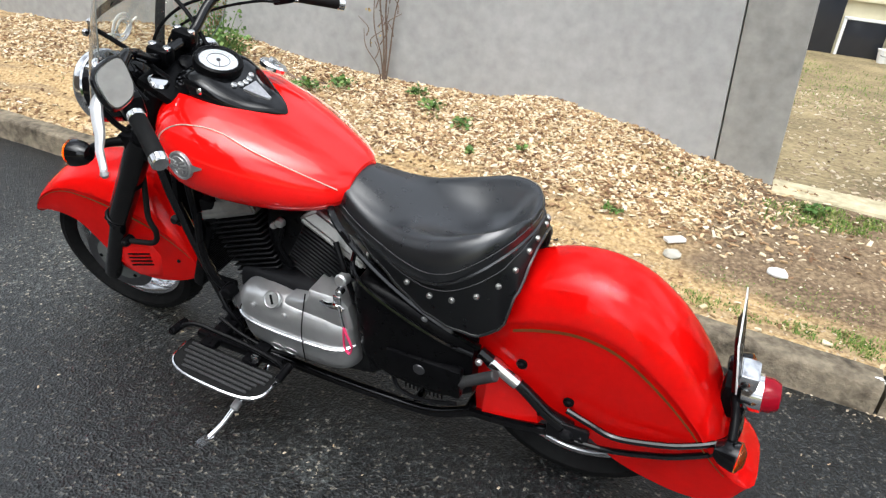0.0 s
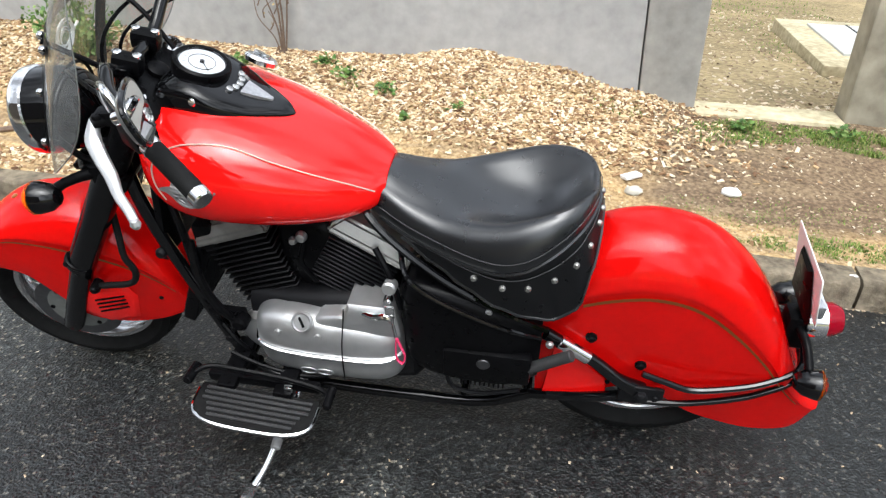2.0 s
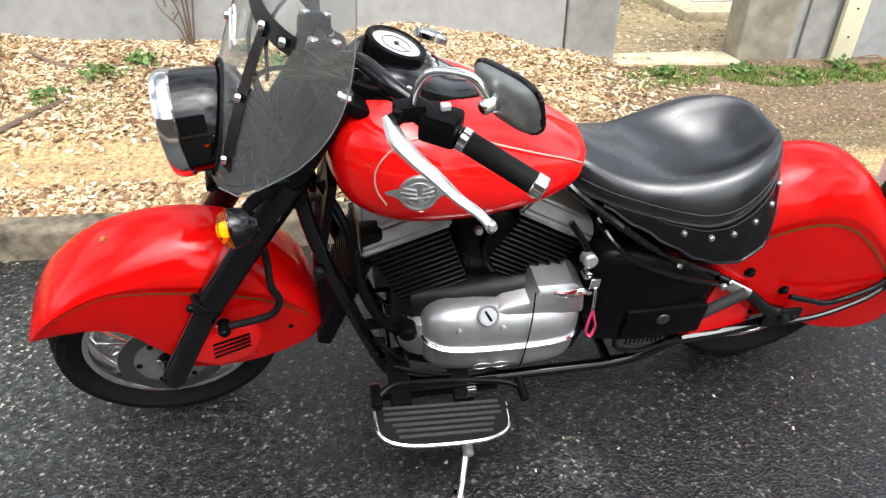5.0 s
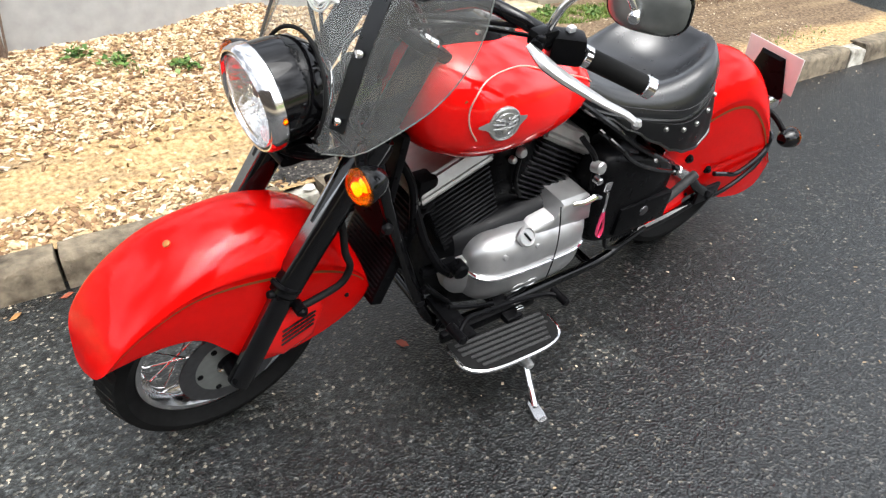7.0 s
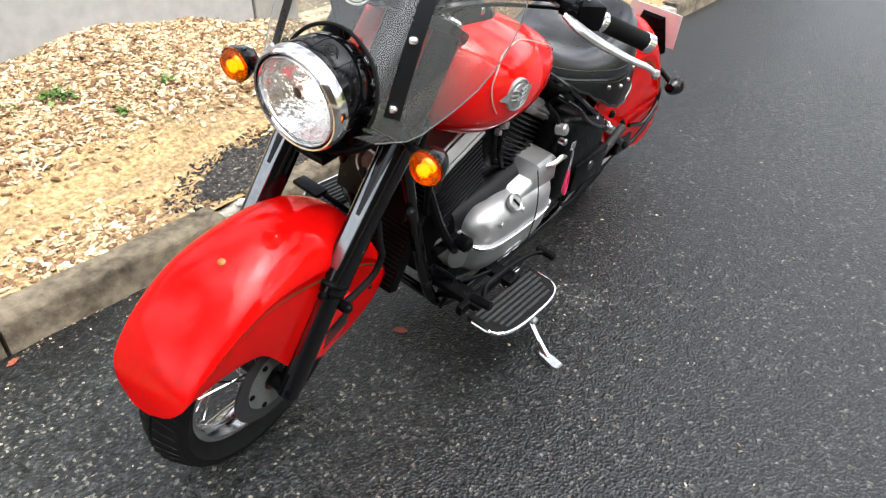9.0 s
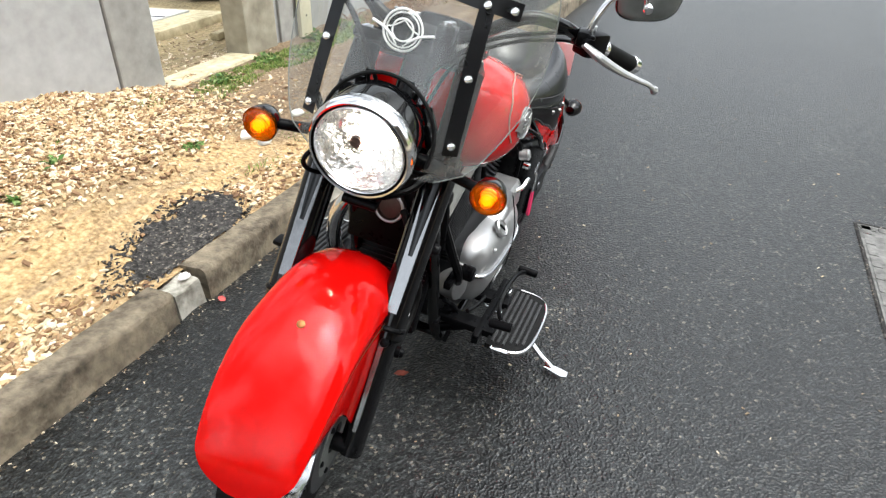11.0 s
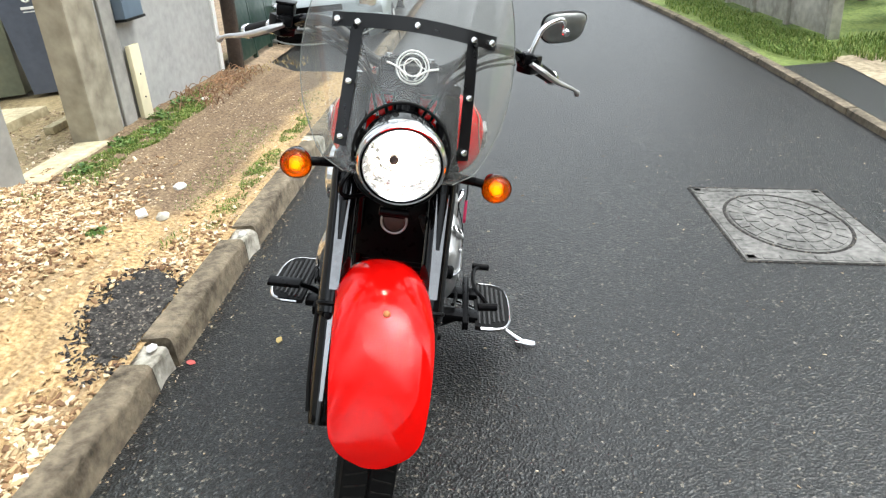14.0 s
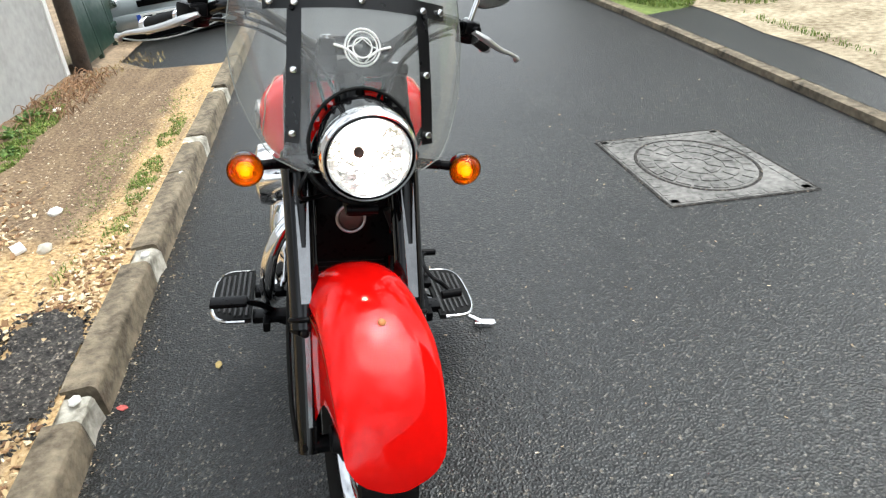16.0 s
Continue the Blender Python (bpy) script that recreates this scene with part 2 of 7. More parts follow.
def clear_mat(name, tint, gloss=0.06, ior=1.45, haze=0.0):
    """A thin clear sheet: lets light straight through, with a Fresnel gloss."""
    m = bpy.data.materials.new(name)
    m.use_nodes = True
    nt = m.node_tree
    nt.nodes.remove(nt.nodes["Principled BSDF"])
    t = nt.nodes.new("ShaderNodeBsdfTransparent")
    t.inputs[0].default_value = (*tint, 1)
    g = nt.nodes.new("ShaderNodeBsdfGlossy")
    g.inputs["Roughness"].default_value = gloss
    lw = nt.nodes.new("ShaderNodeLayerWeight")
    lw.inputs["Blend"].default_value = 0.5
    p5 = nt.nodes.new("ShaderNodeMath")
    p5.operation, p5.inputs[1].default_value = "POWER", 5.0
    nt.links.new(lw.outputs["Facing"], p5.inputs[0])
    f = nt.nodes.new("ShaderNodeMath")
    f.operation, f.inputs[1].default_value, f.inputs[2].default_value = "MULTIPLY_ADD", 0.85, 2 * ((ior - 1) / (ior + 1)) ** 2
    nt.links.new(p5.outputs[0], f.inputs[0])
    mx = nt.nodes.new("ShaderNodeMixShader")
    nt.links.new(f.outputs[0], mx.inputs[0])
    nt.links.new(t.outputs[0], mx.inputs[1])
    nt.links.new(g.outputs[0], mx.inputs[2])
    out = mx.outputs[0]
    if haze:
        d = nt.nodes.new("ShaderNodeBsdfDiffuse")
        d.inputs[0].default_value = (0.60, 0.61, 0.60, 1)
        n = nt.nodes.new("ShaderNodeTexNoise")
        n.inputs["Scale"].default_value, n.inputs["Detail"].default_value = 8, 6
        mr = nt.nodes.new("ShaderNodeMapRange")
        mr.inputs["From Min"].default_value, mr.inputs["From Max"].default_value = 0.35, 0.75
        mr.inputs["To Min"].default_value, mr.inputs["To Max"].default_value = haze * 0.8, haze * 1.2
        nt.links.new(n.outputs["Fac"], mr.inputs[0])
        m2 = nt.nodes.new("ShaderNodeMixShader")
        nt.links.new(mr.outputs[0], m2.inputs[0])
        nt.links.new(out, m2.inputs[1])
        nt.links.new(d.outputs[0], m2.inputs[2])
        out = m2.outputs[0]
    nt.links.new(out, nt.nodes["Material Output"].inputs[0])
    return m


def lens_mat(name, col, trans=0.75, rough=0.08):
    m = mat(name, col, rough)
    b = m.node_tree.nodes["Principled BSDF"]
    b.inputs["Transmission Weight"].default_value = trans
    b.inputs["IOR"].default_value = 1.3
    return m


def lamp_mat(name, col, power):
    m = mat(name, col, 0.4)
    b = m.node_tree.nodes["Principled BSDF"]
    b.inputs["Emission Color"].default_value = (*col, 1)
    b.inputs["Emission Strength"].default_value = power
    return m


M_SCREEN = clear_mat("clear_screen", (0.80, 0.81, 0.78), 0.02, 1.50, 0.11)
M_GLASS = clear_mat("clear_glass", (0.95, 0.95, 0.95), 0.02)
M_CARGLASS = clear_mat("car_glass", (0.25, 0.28, 0.28), 0.02)
M_AMBER = lens_mat("amber_lens", (1.0, 0.22, 0.0), 0.92, 0.12)
M_TAIL = lens_mat("red_lens", (0.40, 0.004, 0.02), 0.5)
M_BULB = lamp_mat("lit_bulb", (1.0, 0.88, 0.72), 30.0)
M_PINK = mat("pink_strap", (0.85, 0.05, 0.16), 0.6)
M_DIAL = mat("pale_dial", (0.62, 0.64, 0.66), 0.35, var=0.05, scale=60)
M_BADGE = mat("tarnished_badge", (0.42, 0.42, 0.43), 0.35, 0.8, var=0.25, scale=120, bump=0.4, bscale=160)
M_STITCH = mat("grey_thread", (0.030, 0.030, 0.032), 0.7)
M_BRONZE = mat("dull_bronze", (0.10, 0.06, 0.05), 0.4, 0.5, var=0.2, scale=60)
M_DISC = mat("dark_steel", (0.10, 0.10, 0.105), 0.35, 0.8, var=0.2, scale=60)
M_CARRIER = mat("grey_carrier", (0.24, 0.25, 0.24), 0.38, 0.6, var=0.15, scale=50)
M_FORKSHEEN = mat("fork_sky_sheen", (0.30, 0.30, 0.305), 0.16, 1.0, var=0.15, scale=40, rvar=0.05)
M_RIB = mat("worn_rubber_rib", (0.035, 0.035, 0.036), 0.5, var=0.3, scale=60, spec=0.3)
M_SIGNAL = lamp_mat("signal_glow", (1.0, 0.26, 0.015), 3.4)
M_RIM = mat("wheel_rim_chrome", (0.62, 0.62, 0.63), 0.16, 1.0, var=0.1, scale=30, rvar=0.05)
M_TREAD = mat("dusty_tread", (0.022, 0.021, 0.019), 0.85, var=0.3, scale=60, spec=0.1)
M_ROCKER = mat("weathered_alloy", (0.33, 0.325, 0.31), 0.42, 0.85, var=0.2, scale=40, bump=0.08, bscale=250, rvar=0.1)
M_BLOCKER = mat("dark_brown_blocker", (0.07, 0.055, 0.045), 0.9, var=0.2, scale=9, bump=0.3, bscale=60, col2=(0.11, 0.09, 0.07), dist=0.004)
M_TRIM = mat("pale_trim_line", (0.62, 0.42, 0.34), 0.35, 0.2)

# ---- mesh tools ----
def mesh_ob(name, bm, material, parent=None, label="", smooth=True, m=None):
    me = bpy.data.meshes.new(name)
    bmesh.ops.recalc_face_normals(bm, faces=bm.faces[:])
    bm.to_mesh(me)
    bm.free()
    if smooth:
        for p in me.polygons:
            p.use_smooth = True
        me.set_sharp_from_angle(angle=radians(38))
    mats = material if isinstance(material, (list, tuple)) else [material]
    for k in mats:
        me.materials.append(k)
    ob = new(name, me)
    if parent is not None:
        ob.parent = parent
    if m is not None:
        ob.matrix_basis = m
    if label:
        tagged(ob, label)
    return ob


def part(name, bm, material, parent, label="", m=None, smooth=True):
    return mesh_ob(name, bm, material, parent, label, smooth, m)


def thing(name, label, category, m=None, group="", kind=""):
    ob = new(name)
    ob.empty_display_size = 0.1
    if m is not None:
        ob.matrix_basis = m
    return tagged(ob, label, category, group, kind)


def join(*bms):
    out = bms[0]
    for b in bms[1:]:
        me = bpy.data.meshes.new("tmp")
        b.to_mesh(me)
        b.free()
        out.from_mesh(me)
        bpy.data.meshes.remove(me)
    return out


def box(sx, sy, sz, c=(0, 0, 0), bev=0.0, seg=2, m=None):
    bm = bmesh.new()
    bmesh.ops.create_cube(bm, size=1, matrix=Matrix.Translation(c) @ Matrix.Diagonal((sx, sy, sz, 1)))
    if bev:
        bmesh.ops.bevel(bm, geom=bm.edges[:], offset=bev, segments=seg, profile=0.6, affect="EDGES")
    if m is not None:
        bmesh.ops.transform(bm, matrix=m, verts=bm.verts)
    return bm


def loft(rings, caps=True, closed=True):
    """Skins rings of equal length; closed: each ring is a loop."""
    bm = bmesh.new()
    vs = [[bm.verts.new(p) for p in ring] for ring in rings]
    n = len(vs[0])
    for a, b in zip(vs, vs[1:]):
        for i in range(n if closed else n - 1):
            j = (i + 1) % n
            try:
                bm.faces.new((a[i], a[j], b[j], b[i]))
            except ValueError:
                pass
    if caps and closed:
        for ring in (vs[0], vs[-1]):
            try:
                bm.faces.new(ring)
            except ValueError:
                pass
    return bm


def spline(pts, n):
    """n points along a smooth curve through pts."""
    P = [Vector(p) for p in pts]
    P = [P[0] * 2 - P[1]] + P + [P[-1] * 2 - P[-2]]
    out = []
    k = len(P) - 3
    for i in range(n):
        u = i / (n - 1) * k
        s = min(int(u), k - 1)
        f = u - s
        a, b, c, d = P[s:s + 4]
        out.append(0.5 * ((2 * b) + (c - a) * f + (2 * a - 5 * b + 4 * c - d) * f * f + (3 * b - a - 3 * c + d) * f ** 3))
    return out


def tube(pts, r, n=0, seg=10, flat=1.0):
    """A round bar along a smooth curve; r: one radius or one for each end; n: steps."""
    P = spline(pts, n) if n else [Vector(p) for p in pts]
    rings = []
    up = None
    for i, p in enumerate(P):
        d = (P[min(i + 1, len(P) - 1)] - P[max(i - 1, 0)]).normalized()
        if up is None:
            up = Vector((0, 0, 1)) if abs(d.z) < 0.9 else Vector((1, 0, 0))
        x = d.cross(up).normalized()
        up = x.cross(d).normalized()
        f = i / max(1, len(P) - 1)
        if isinstance(r, (list, tuple)):
            u = f * (len(r) - 1)
            s = min(int(u), len(r) - 2)
            rad = r[s] + (r[s + 1] - r[s]) * (u - s)
        else:
            rad = r
        rings.append([p + (x * math.cos(a) + up * (math.sin(a) * flat)) * rad for a in (2 * math.pi * k / seg for k in range(seg))])
    return loft(rings)


def lathe(prof, seg=32, m=None, close=False):
    """Turns a profile of (radius, height) about z."""
    bm = bmesh.new()
    vs = []
    for k in range(seg):
        a = 2 * math.pi * k / seg
        vs.append([bm.verts.new((r * math.cos(a), r * math.sin(a), h)) for r, h in prof])
    n = len(prof)
    for k in range(seg):
        a, b = vs[k], vs[(k + 1) % seg]
        for i in range(n if close else n - 1):
            j = (i + 1) % n
            bm.faces.new((a[i], a[j], b[j], b[i]))
    bmesh.ops.remove_doubles(bm, verts=bm.verts[:], dist=1e-5)
    if m is not None:
        bmesh.ops.transform(bm, matrix=m, verts=bm.verts)
    return bm


def axis(p, d):
    """A pose at p whose z points along d."""
    return Matrix.Translation(p) @ Vector(d).to_track_quat("Z", "Y").to_matrix().to_4x4()


def rod(a, b, r, seg=12, bev=0.0):
    a, b = Vector(a), Vector(b)
    L = (b - a).length
    e = min(bev, r * 0.6, L * 0.4)
    prof = [(0, 0), (r - e, 0), (r, e), (r, L - e), (r - e, L), (0, L)] if e else [(0, 0), (r, 0), (r, L), (0, L)]
    return lathe(prof, seg, axis(a, b - a))


def bolt(p, d, r=0.008, h=0.005):
    """A domed bolt head."""
    return lathe([(r, -0.002), (r, h * 0.5), (r * 0.75, h), (0, h * 1.15)], 12, axis(p, d))


def torus(R, r, seg=48, rs=10, m=None, sq=1.0):
    prof = [(R + r * math.cos(a), r * sq * math.sin(a)) for a in (2 * math.pi * k / rs for k in range(rs))]
    return lathe(prof, seg, m, close=True)


def lerp(tab, x):
    """Looks x up in a table of (x, value) rows."""
    if x <= tab[0][0]:
        return tab[0][1]
    for (a, u), (b, v) in zip(tab, tab[1:]):
        if x <= b:
            f = (x - a) / (b - a)
            f = f * f * (3 - 2 * f)
            return u + (v - u) * f
    return tab[-1][1]


SIDES = (1, -1)


def body(rows, n=28, p=2.3, m=None, steps=0):
    """A smooth solid along x from rows of x, half width, bottom, top, height fraction of the widest line."""
    if steps:
        cols = [spline([(r[0], r[k], 0) for r in rows], steps) for k in (1, 2, 3, 4)]
        rows = [(cols[0][i].x, max(0.002, cols[0][i].y), cols[1][i].y, cols[2][i].y, cols[3][i].y) for i in range(steps)]
    rings = []
    for x, w, z0, z1, wf in rows:
        zc = z0 + (z1 - z0) * wf
        ring = []
        for k in range(n):
            a = 2 * math.pi * k / n
            c, s = math.cos(a), math.sin(a)
            y = w * math.copysign(abs(c) ** (2 / p), c)
            h = (z1 - zc) if s > 0 else (zc - z0)
            ring.append((x, y, zc + h * math.copysign(abs(s) ** (2 / p), s)))
        rings.append(ring)
    bm = loft(rings)
    if m is not None:
        bmesh.ops.transform(bm, matrix=m, verts=bm.verts)
    return bm

# ---- setting: road, kerb, verge, walls ----
KERB_Y, KERB_B, KERB_Z = -0.765, -0.875, 0.12
WALL_Y = -2.13
MOUND = [(-9.36, 0.30), (-3.36, 0.24), (-1.62, 0.26), (-0.42, 0.28), (-0.06, 0.34), (0.36, 0.44), (0.78, 0.50), (1.26, 0.43), (1.74, 0.42), (2.34, 0.43), (3.06, 0.50), (3.76, 0.46), (4.86, 0.34), (6.36, 0.29)]


def verge_z(x, y):
    """Height of the verge and of the yard behind the wall line."""
    top = lerp(MOUND, x)
    if y < WALL_Y:
        return 0.27 - 0.02 * (WALL_Y - y) + 0.01 * noise.noise((x * 4, y * 4, 2))
    f = (KERB_B - y) / (KERB_B - WALL_Y)
    f = max(0.0, min(1.0, f))
    g = f * f * (3 - 2 * f) * 0.55 + f * 0.45
    z = KERB_Z - 0.012 + (top - KERB_Z + 0.012) * g
    return z + 0.012 * noise.noise((x * 3, y * 3, 0)) * min(1, f * 6) + 0.006 * noise.noise((x * 9, y * 9, 4))


def sheet(name, x0, x1, y0, y1, nx, ny, zf, material, label, kind="structure"):
    bm = bmesh.new()
    g = [[bm.verts.new((x0 + (x1 - x0) * i / nx, y0 + (y1 - y0) * j / ny, zf(x0 + (x1 - x0) * i / nx, y0 + (y1 - y0) * j / ny))) for j in range(ny + 1)] for i in range(nx + 1)]
    for i in range(nx):
        for j in range(ny):
            bm.faces.new((g[i][j], g[i + 1][j], g[i + 1][j + 1], g[i][j + 1]))
    return tagged(mesh_ob(name, bm, material), label, kind=kind)


tagged(mesh_ob("ground", box(400, 400, 0.2, (0, 0, -0.16)), M_SOIL, smooth=False), "dull brown earth reaching away to the horizon", "ground", kind="structure")


def far_kerb_y(x):
    """The far edge of the road bends in as the road runs on."""
    return 2.53 - 0.007 * max(0.0, -x - 1.5) ** 2 - 0.004 * max(0.0, x - 2) ** 2


def strip(name, xs, ya, yb, z, material, label, kind="structure"):
    bm = bmesh.new()
    rows = []
    for x in xs:
        a, b = ya(x), yb(x)
        rows.append([bm.verts.new((x, a + (b - a) * k / 6, z(x, a + (b - a) * k / 6))) for k in range(7)])
    for r, s in zip(rows, rows[1:]):
        for k in range(6):
            bm.faces.new((r[k], s[k], s[k + 1], r[k + 1]))
    return tagged(mesh_ob(name, bm, material), label, kind=kind)


XS = [-40, -30, -22, -16, -12] + [-10 + 0.5 * i for i in range(41)] + [12, 16, 22, 30]
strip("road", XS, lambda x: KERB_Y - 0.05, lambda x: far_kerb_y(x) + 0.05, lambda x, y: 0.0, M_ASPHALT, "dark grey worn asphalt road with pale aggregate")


def ground_mix(name):
    """Sandy earth that turns to trodden brown soil towards the gate and the drive."""
    m = mat(name, (0.42, 0.30, 0.16), 0.95, bump=0.9, bscale=70, dist=0.012)
    nt = m.node_tree
    b = nt.nodes["Principled BSDF"]
    tc = nt.nodes.new("ShaderNodeTexCoord")
    sp = nt.nodes.new("ShaderNodeSeparateXYZ")
    nt.links.new(tc.outputs["Object"], sp.inputs[0])
    n1 = nt.nodes.new("ShaderNodeTexNoise")
    n1.inputs["Scale"].default_value, n1.inputs["Detail"].default_value = 3.5, 8
    n2 = nt.nodes.new("ShaderNodeTexNoise")
    n2.inputs["Scale"].default_value, n2.inputs["Detail"].default_value = 55, 6
    for n in (n1, n2):
        nt.links.new(tc.outputs["Object"], n.inputs["Vector"])

    def ramp(src, stops):
        r = nt.nodes.new("ShaderNodeValToRGB")
        while len(r.color_ramp.elements) < len(stops):
            r.color_ramp.elements.new(0.5)
        for e, (p, c) in zip(r.color_ramp.elements, stops):
            e.position, e.color = p, (*c, 1)
        nt.links.new(src, r.inputs[0])
        return r.outputs[0]

    sand = ramp(n2.outputs["Fac"], [(0.30, (0.22, 0.135, 0.055)), (0.5, (0.42, 0.285, 0.135)), (0.72, (0.58, 0.43, 0.235))])
    soil = ramp(n2.outputs["Fac"], [(0.30, (0.066, 0.041, 0.022)), (0.52, (0.155, 0.104, 0.060)), (0.75, (0.27, 0.195, 0.12))])
    mr = nt.nodes.new("ShaderNodeMapRange")
    mr.inputs["From Min"].default_value, mr.inputs["From Max"].default_value = 0.20, -0.55
    nt.links.new(sp.outputs["X"], mr.inputs[0])
    band = nt.nodes.new("ShaderNodeMapRange")
    band.inputs["From Min"].default_value, band.inputs["From Max"].default_value = -0.98, -1.28
    nt.links.new(sp.outputs["Y"], band.inputs[0])
    mu = nt.nodes.new("ShaderNodeMath")
    mu.operation = "MULTIPLY"
    nt.links.new(mr.outputs[0], mu.inputs[0])
    nt.links.new(band.outputs[0], mu.inputs[1])
    ad = nt.nodes.new("ShaderNodeMath")
    ad.operation = "ADD"
    nt.links.new(mu.outputs[0], ad.inputs[0])
    nt.links.new(n1.outputs["Fac"], ad.inputs[1])
    cut = nt.nodes.new("ShaderNodeMapRange")
    cut.inputs["From Min"].default_value, cut.inputs["From Max"].default_value = 0.72, 1.05
    nt.links.new(ad.outputs[0], cut.inputs[0])
    mx = nt.nodes.new("ShaderNodeMix")
    mx.data_type = "RGBA"
    nt.links.new(cut.outputs[0], mx.inputs[0])
    nt.links.new(sand, mx.inputs[6])
    nt.links.new(soil, mx.inputs[7])
    # long trodden ruts of damp, darker earth along the verge
    mp = nt.nodes.new("ShaderNodeMapping")
    mp.inputs["Scale"].default_value = (0.9, 7.0, 1.0)
    mp.inputs["Rotation"].default_value = (0, 0, 0.06)
    nt.links.new(tc.outputs["Object"], mp.inputs["Vector"])
    n3 = nt.nodes.new("ShaderNodeTexNoise")
    n3.inputs["Scale"].default_value, n3.inputs["Detail"].default_value = 1.6, 7
    nt.links.new(mp.outputs[0], n3.inputs["Vector"])
    rut = nt.nodes.new("ShaderNodeMapRange")
    rut.inputs["From Min"].default_value, rut.inputs["From Max"].default_value = 0.50, 0.66
    rut.inputs["To Max"].default_value = 0.75
    nt.links.new(n3.outputs["Fac"], rut.inputs[0])
    mr2 = nt.nodes.new("ShaderNodeMix")
    mr2.data_type = "RGBA"
    nt.links.new(rut.outputs[0], mr2.inputs[0])
    nt.links.new(mx.outputs[2], mr2.inputs[6])
    nt.links.new(ramp(n2.outputs["Fac"], [(0.3, (0.13, 0.085, 0.045)), (0.7, (0.32, 0.235, 0.14))]), mr2.inputs[7])
    nt.links.new(mr2.outputs[2], b.inputs["Base Color"])
    return m


M_VERGE = ground_mix("verge_earth")
VERGE = sheet("verge", -3.45, 7.0, WALL_Y - 0.1, KERB_B + 0.02, 150, 26, verge_z, M_VERGE, "sandy earth verge strewn with wood chips beside the kerb")
sheet("yard_ground", -4.2, 1.2, -12.0, WALL_Y - 0.09, 40, 40, verge_z, M_EARTH, "gravelly earth of the front yard behind the wall")


# the road falls towards the verge and along its length, so upright things stand askew to it
PLUMB = Matrix(((1, 0, 0.055, -0.0165), (0, 1, 0.095, -0.0285), (0, 0, 1, 0), (0, 0, 0, 1)))


def plumb(bm):
    bmesh.ops.transform(bm, matrix=PLUMB, verts=bm.verts)
    return bm


def wall_block(name, x0, x1, y0, y1, z0, z1, material, label, bev=0.012):
    bm = box(x1 - x0, y1 - y0, z1 - z0, ((x0 + x1) / 2, (y0 + y1) / 2, (z0 + z1) / 2), bev)
    return tagged(mesh_ob(name, plumb(bm), material, smooth=False), label, "wall", kind="structure")


wall_block("wall_street", -0.10, 7.0, WALL_Y - 0.18, WALL_Y, 0.0, 1.75, M_RENDER, "long pale grey cement-rendered garden wall")
wall_block("wall_gate_pillar", -0.395, -0.106, WALL_Y - 0.20, WALL_Y + 0.012, 0.0, 1.75, M_RENDER_DARK, "grey rendered gate pillar ending the wall")
wall_block("wall_gate_post", -1.44, -1.12, WALL_Y - 0.15, WALL_Y + 0.03, 0.0, 1.75, M_POST, "weathered concrete gate post")
wall_block("wall_side", -3.35, -1.444, WALL_Y - 0.16, WALL_Y + 0.0, 0.0, 1.75, M_RENDER, "pale grey rendered wall beside the gate post")
wall_block("threshold", -1.12, -0.395, WALL_Y - 0.12, WALL_Y + 0.10, 0.1, 0.285, M_SILL, "pale worn concrete threshold between the gate posts", 0.02)

# kerbstones, one by one
wall_block("wall_end_strip", -3.43, -3.354, WALL_Y - 0.16, WALL_Y + 0.01, 0.0, 1.75, M_WHITE, "white painted end of the wall")
wall_block("wall_back_post", -1.66, -1.50, WALL_Y + 0.001, WALL_Y + 0.022, 0.0, 1.75, M_RENDER_DARK, "shallow grey pilaster on the wall", 0.006)
# added out of view: keeps bright horizon sky out of the bike's reflections
wall_block("wall_light_block", 0.3, 14.0, 4.6, 4.8, 0.0, 3.4, M_BLOCKER, "unseen plain dark brown wall added to block low sky light")
KERB = tagged(new("kerb"), "row of worn grey concrete kerbstones with mossy joints", "kerb", kind="structure")


def kerbstone(L, seed, broken=False):
    rnd = random.Random(seed)
    bm = box(L, KERB_Y - KERB_B, 0.30, (0, 0, -0.15), 0.0)
    bmesh.ops.subdivide_edges(bm, edges=[e for e in bm.edges if abs(e.verts[0].co.x - e.verts[1].co.x) > 0.1], cuts=7, use_grid_fill=True)
    top = [e for e in bm.edges if all(v.co.z > -0.01 for v in e.verts) and (all(v.co.y > 0.04 for v in e.verts))]
    bmesh.ops.bevel(bm, geom=top, offset=0.022, segments=3, profile=0.5, affect="EDGES")
    for v in bm.verts:
        n = noise.noise_vector((v.co.x * 9 + seed * 7.3, v.co.y * 12, v.co.z * 12))
        v.co += n * (0.006 if not broken else 0.026)
    return bm


ks = [-6.6, -5.6, -4.6, -3.6, -2.62, -2.46, -1.46, -1.33, -0.86, 0.0, 0.14, 0.95, 1.09, 1.86, 2.82, 3.78, 4.72, 5.66, 6.6, 7.5]
for i, (a, b) in enumerate(zip(ks, ks[1:])):
    short = b - a < 0.3
    mesh_ob("kerbstone", kerbstone(b - a - 0.012, i, short), M_KERB_BROKEN if short else M_KERB, KERB, "broken pale kerbstone stub" if short else "", m=pose((a + b) / 2, (KERB_Y + KERB_B) / 2, KERB_Z - (0.02 if short else 0.0), 0, 0, random.uniform(-0.4, 0.4)))

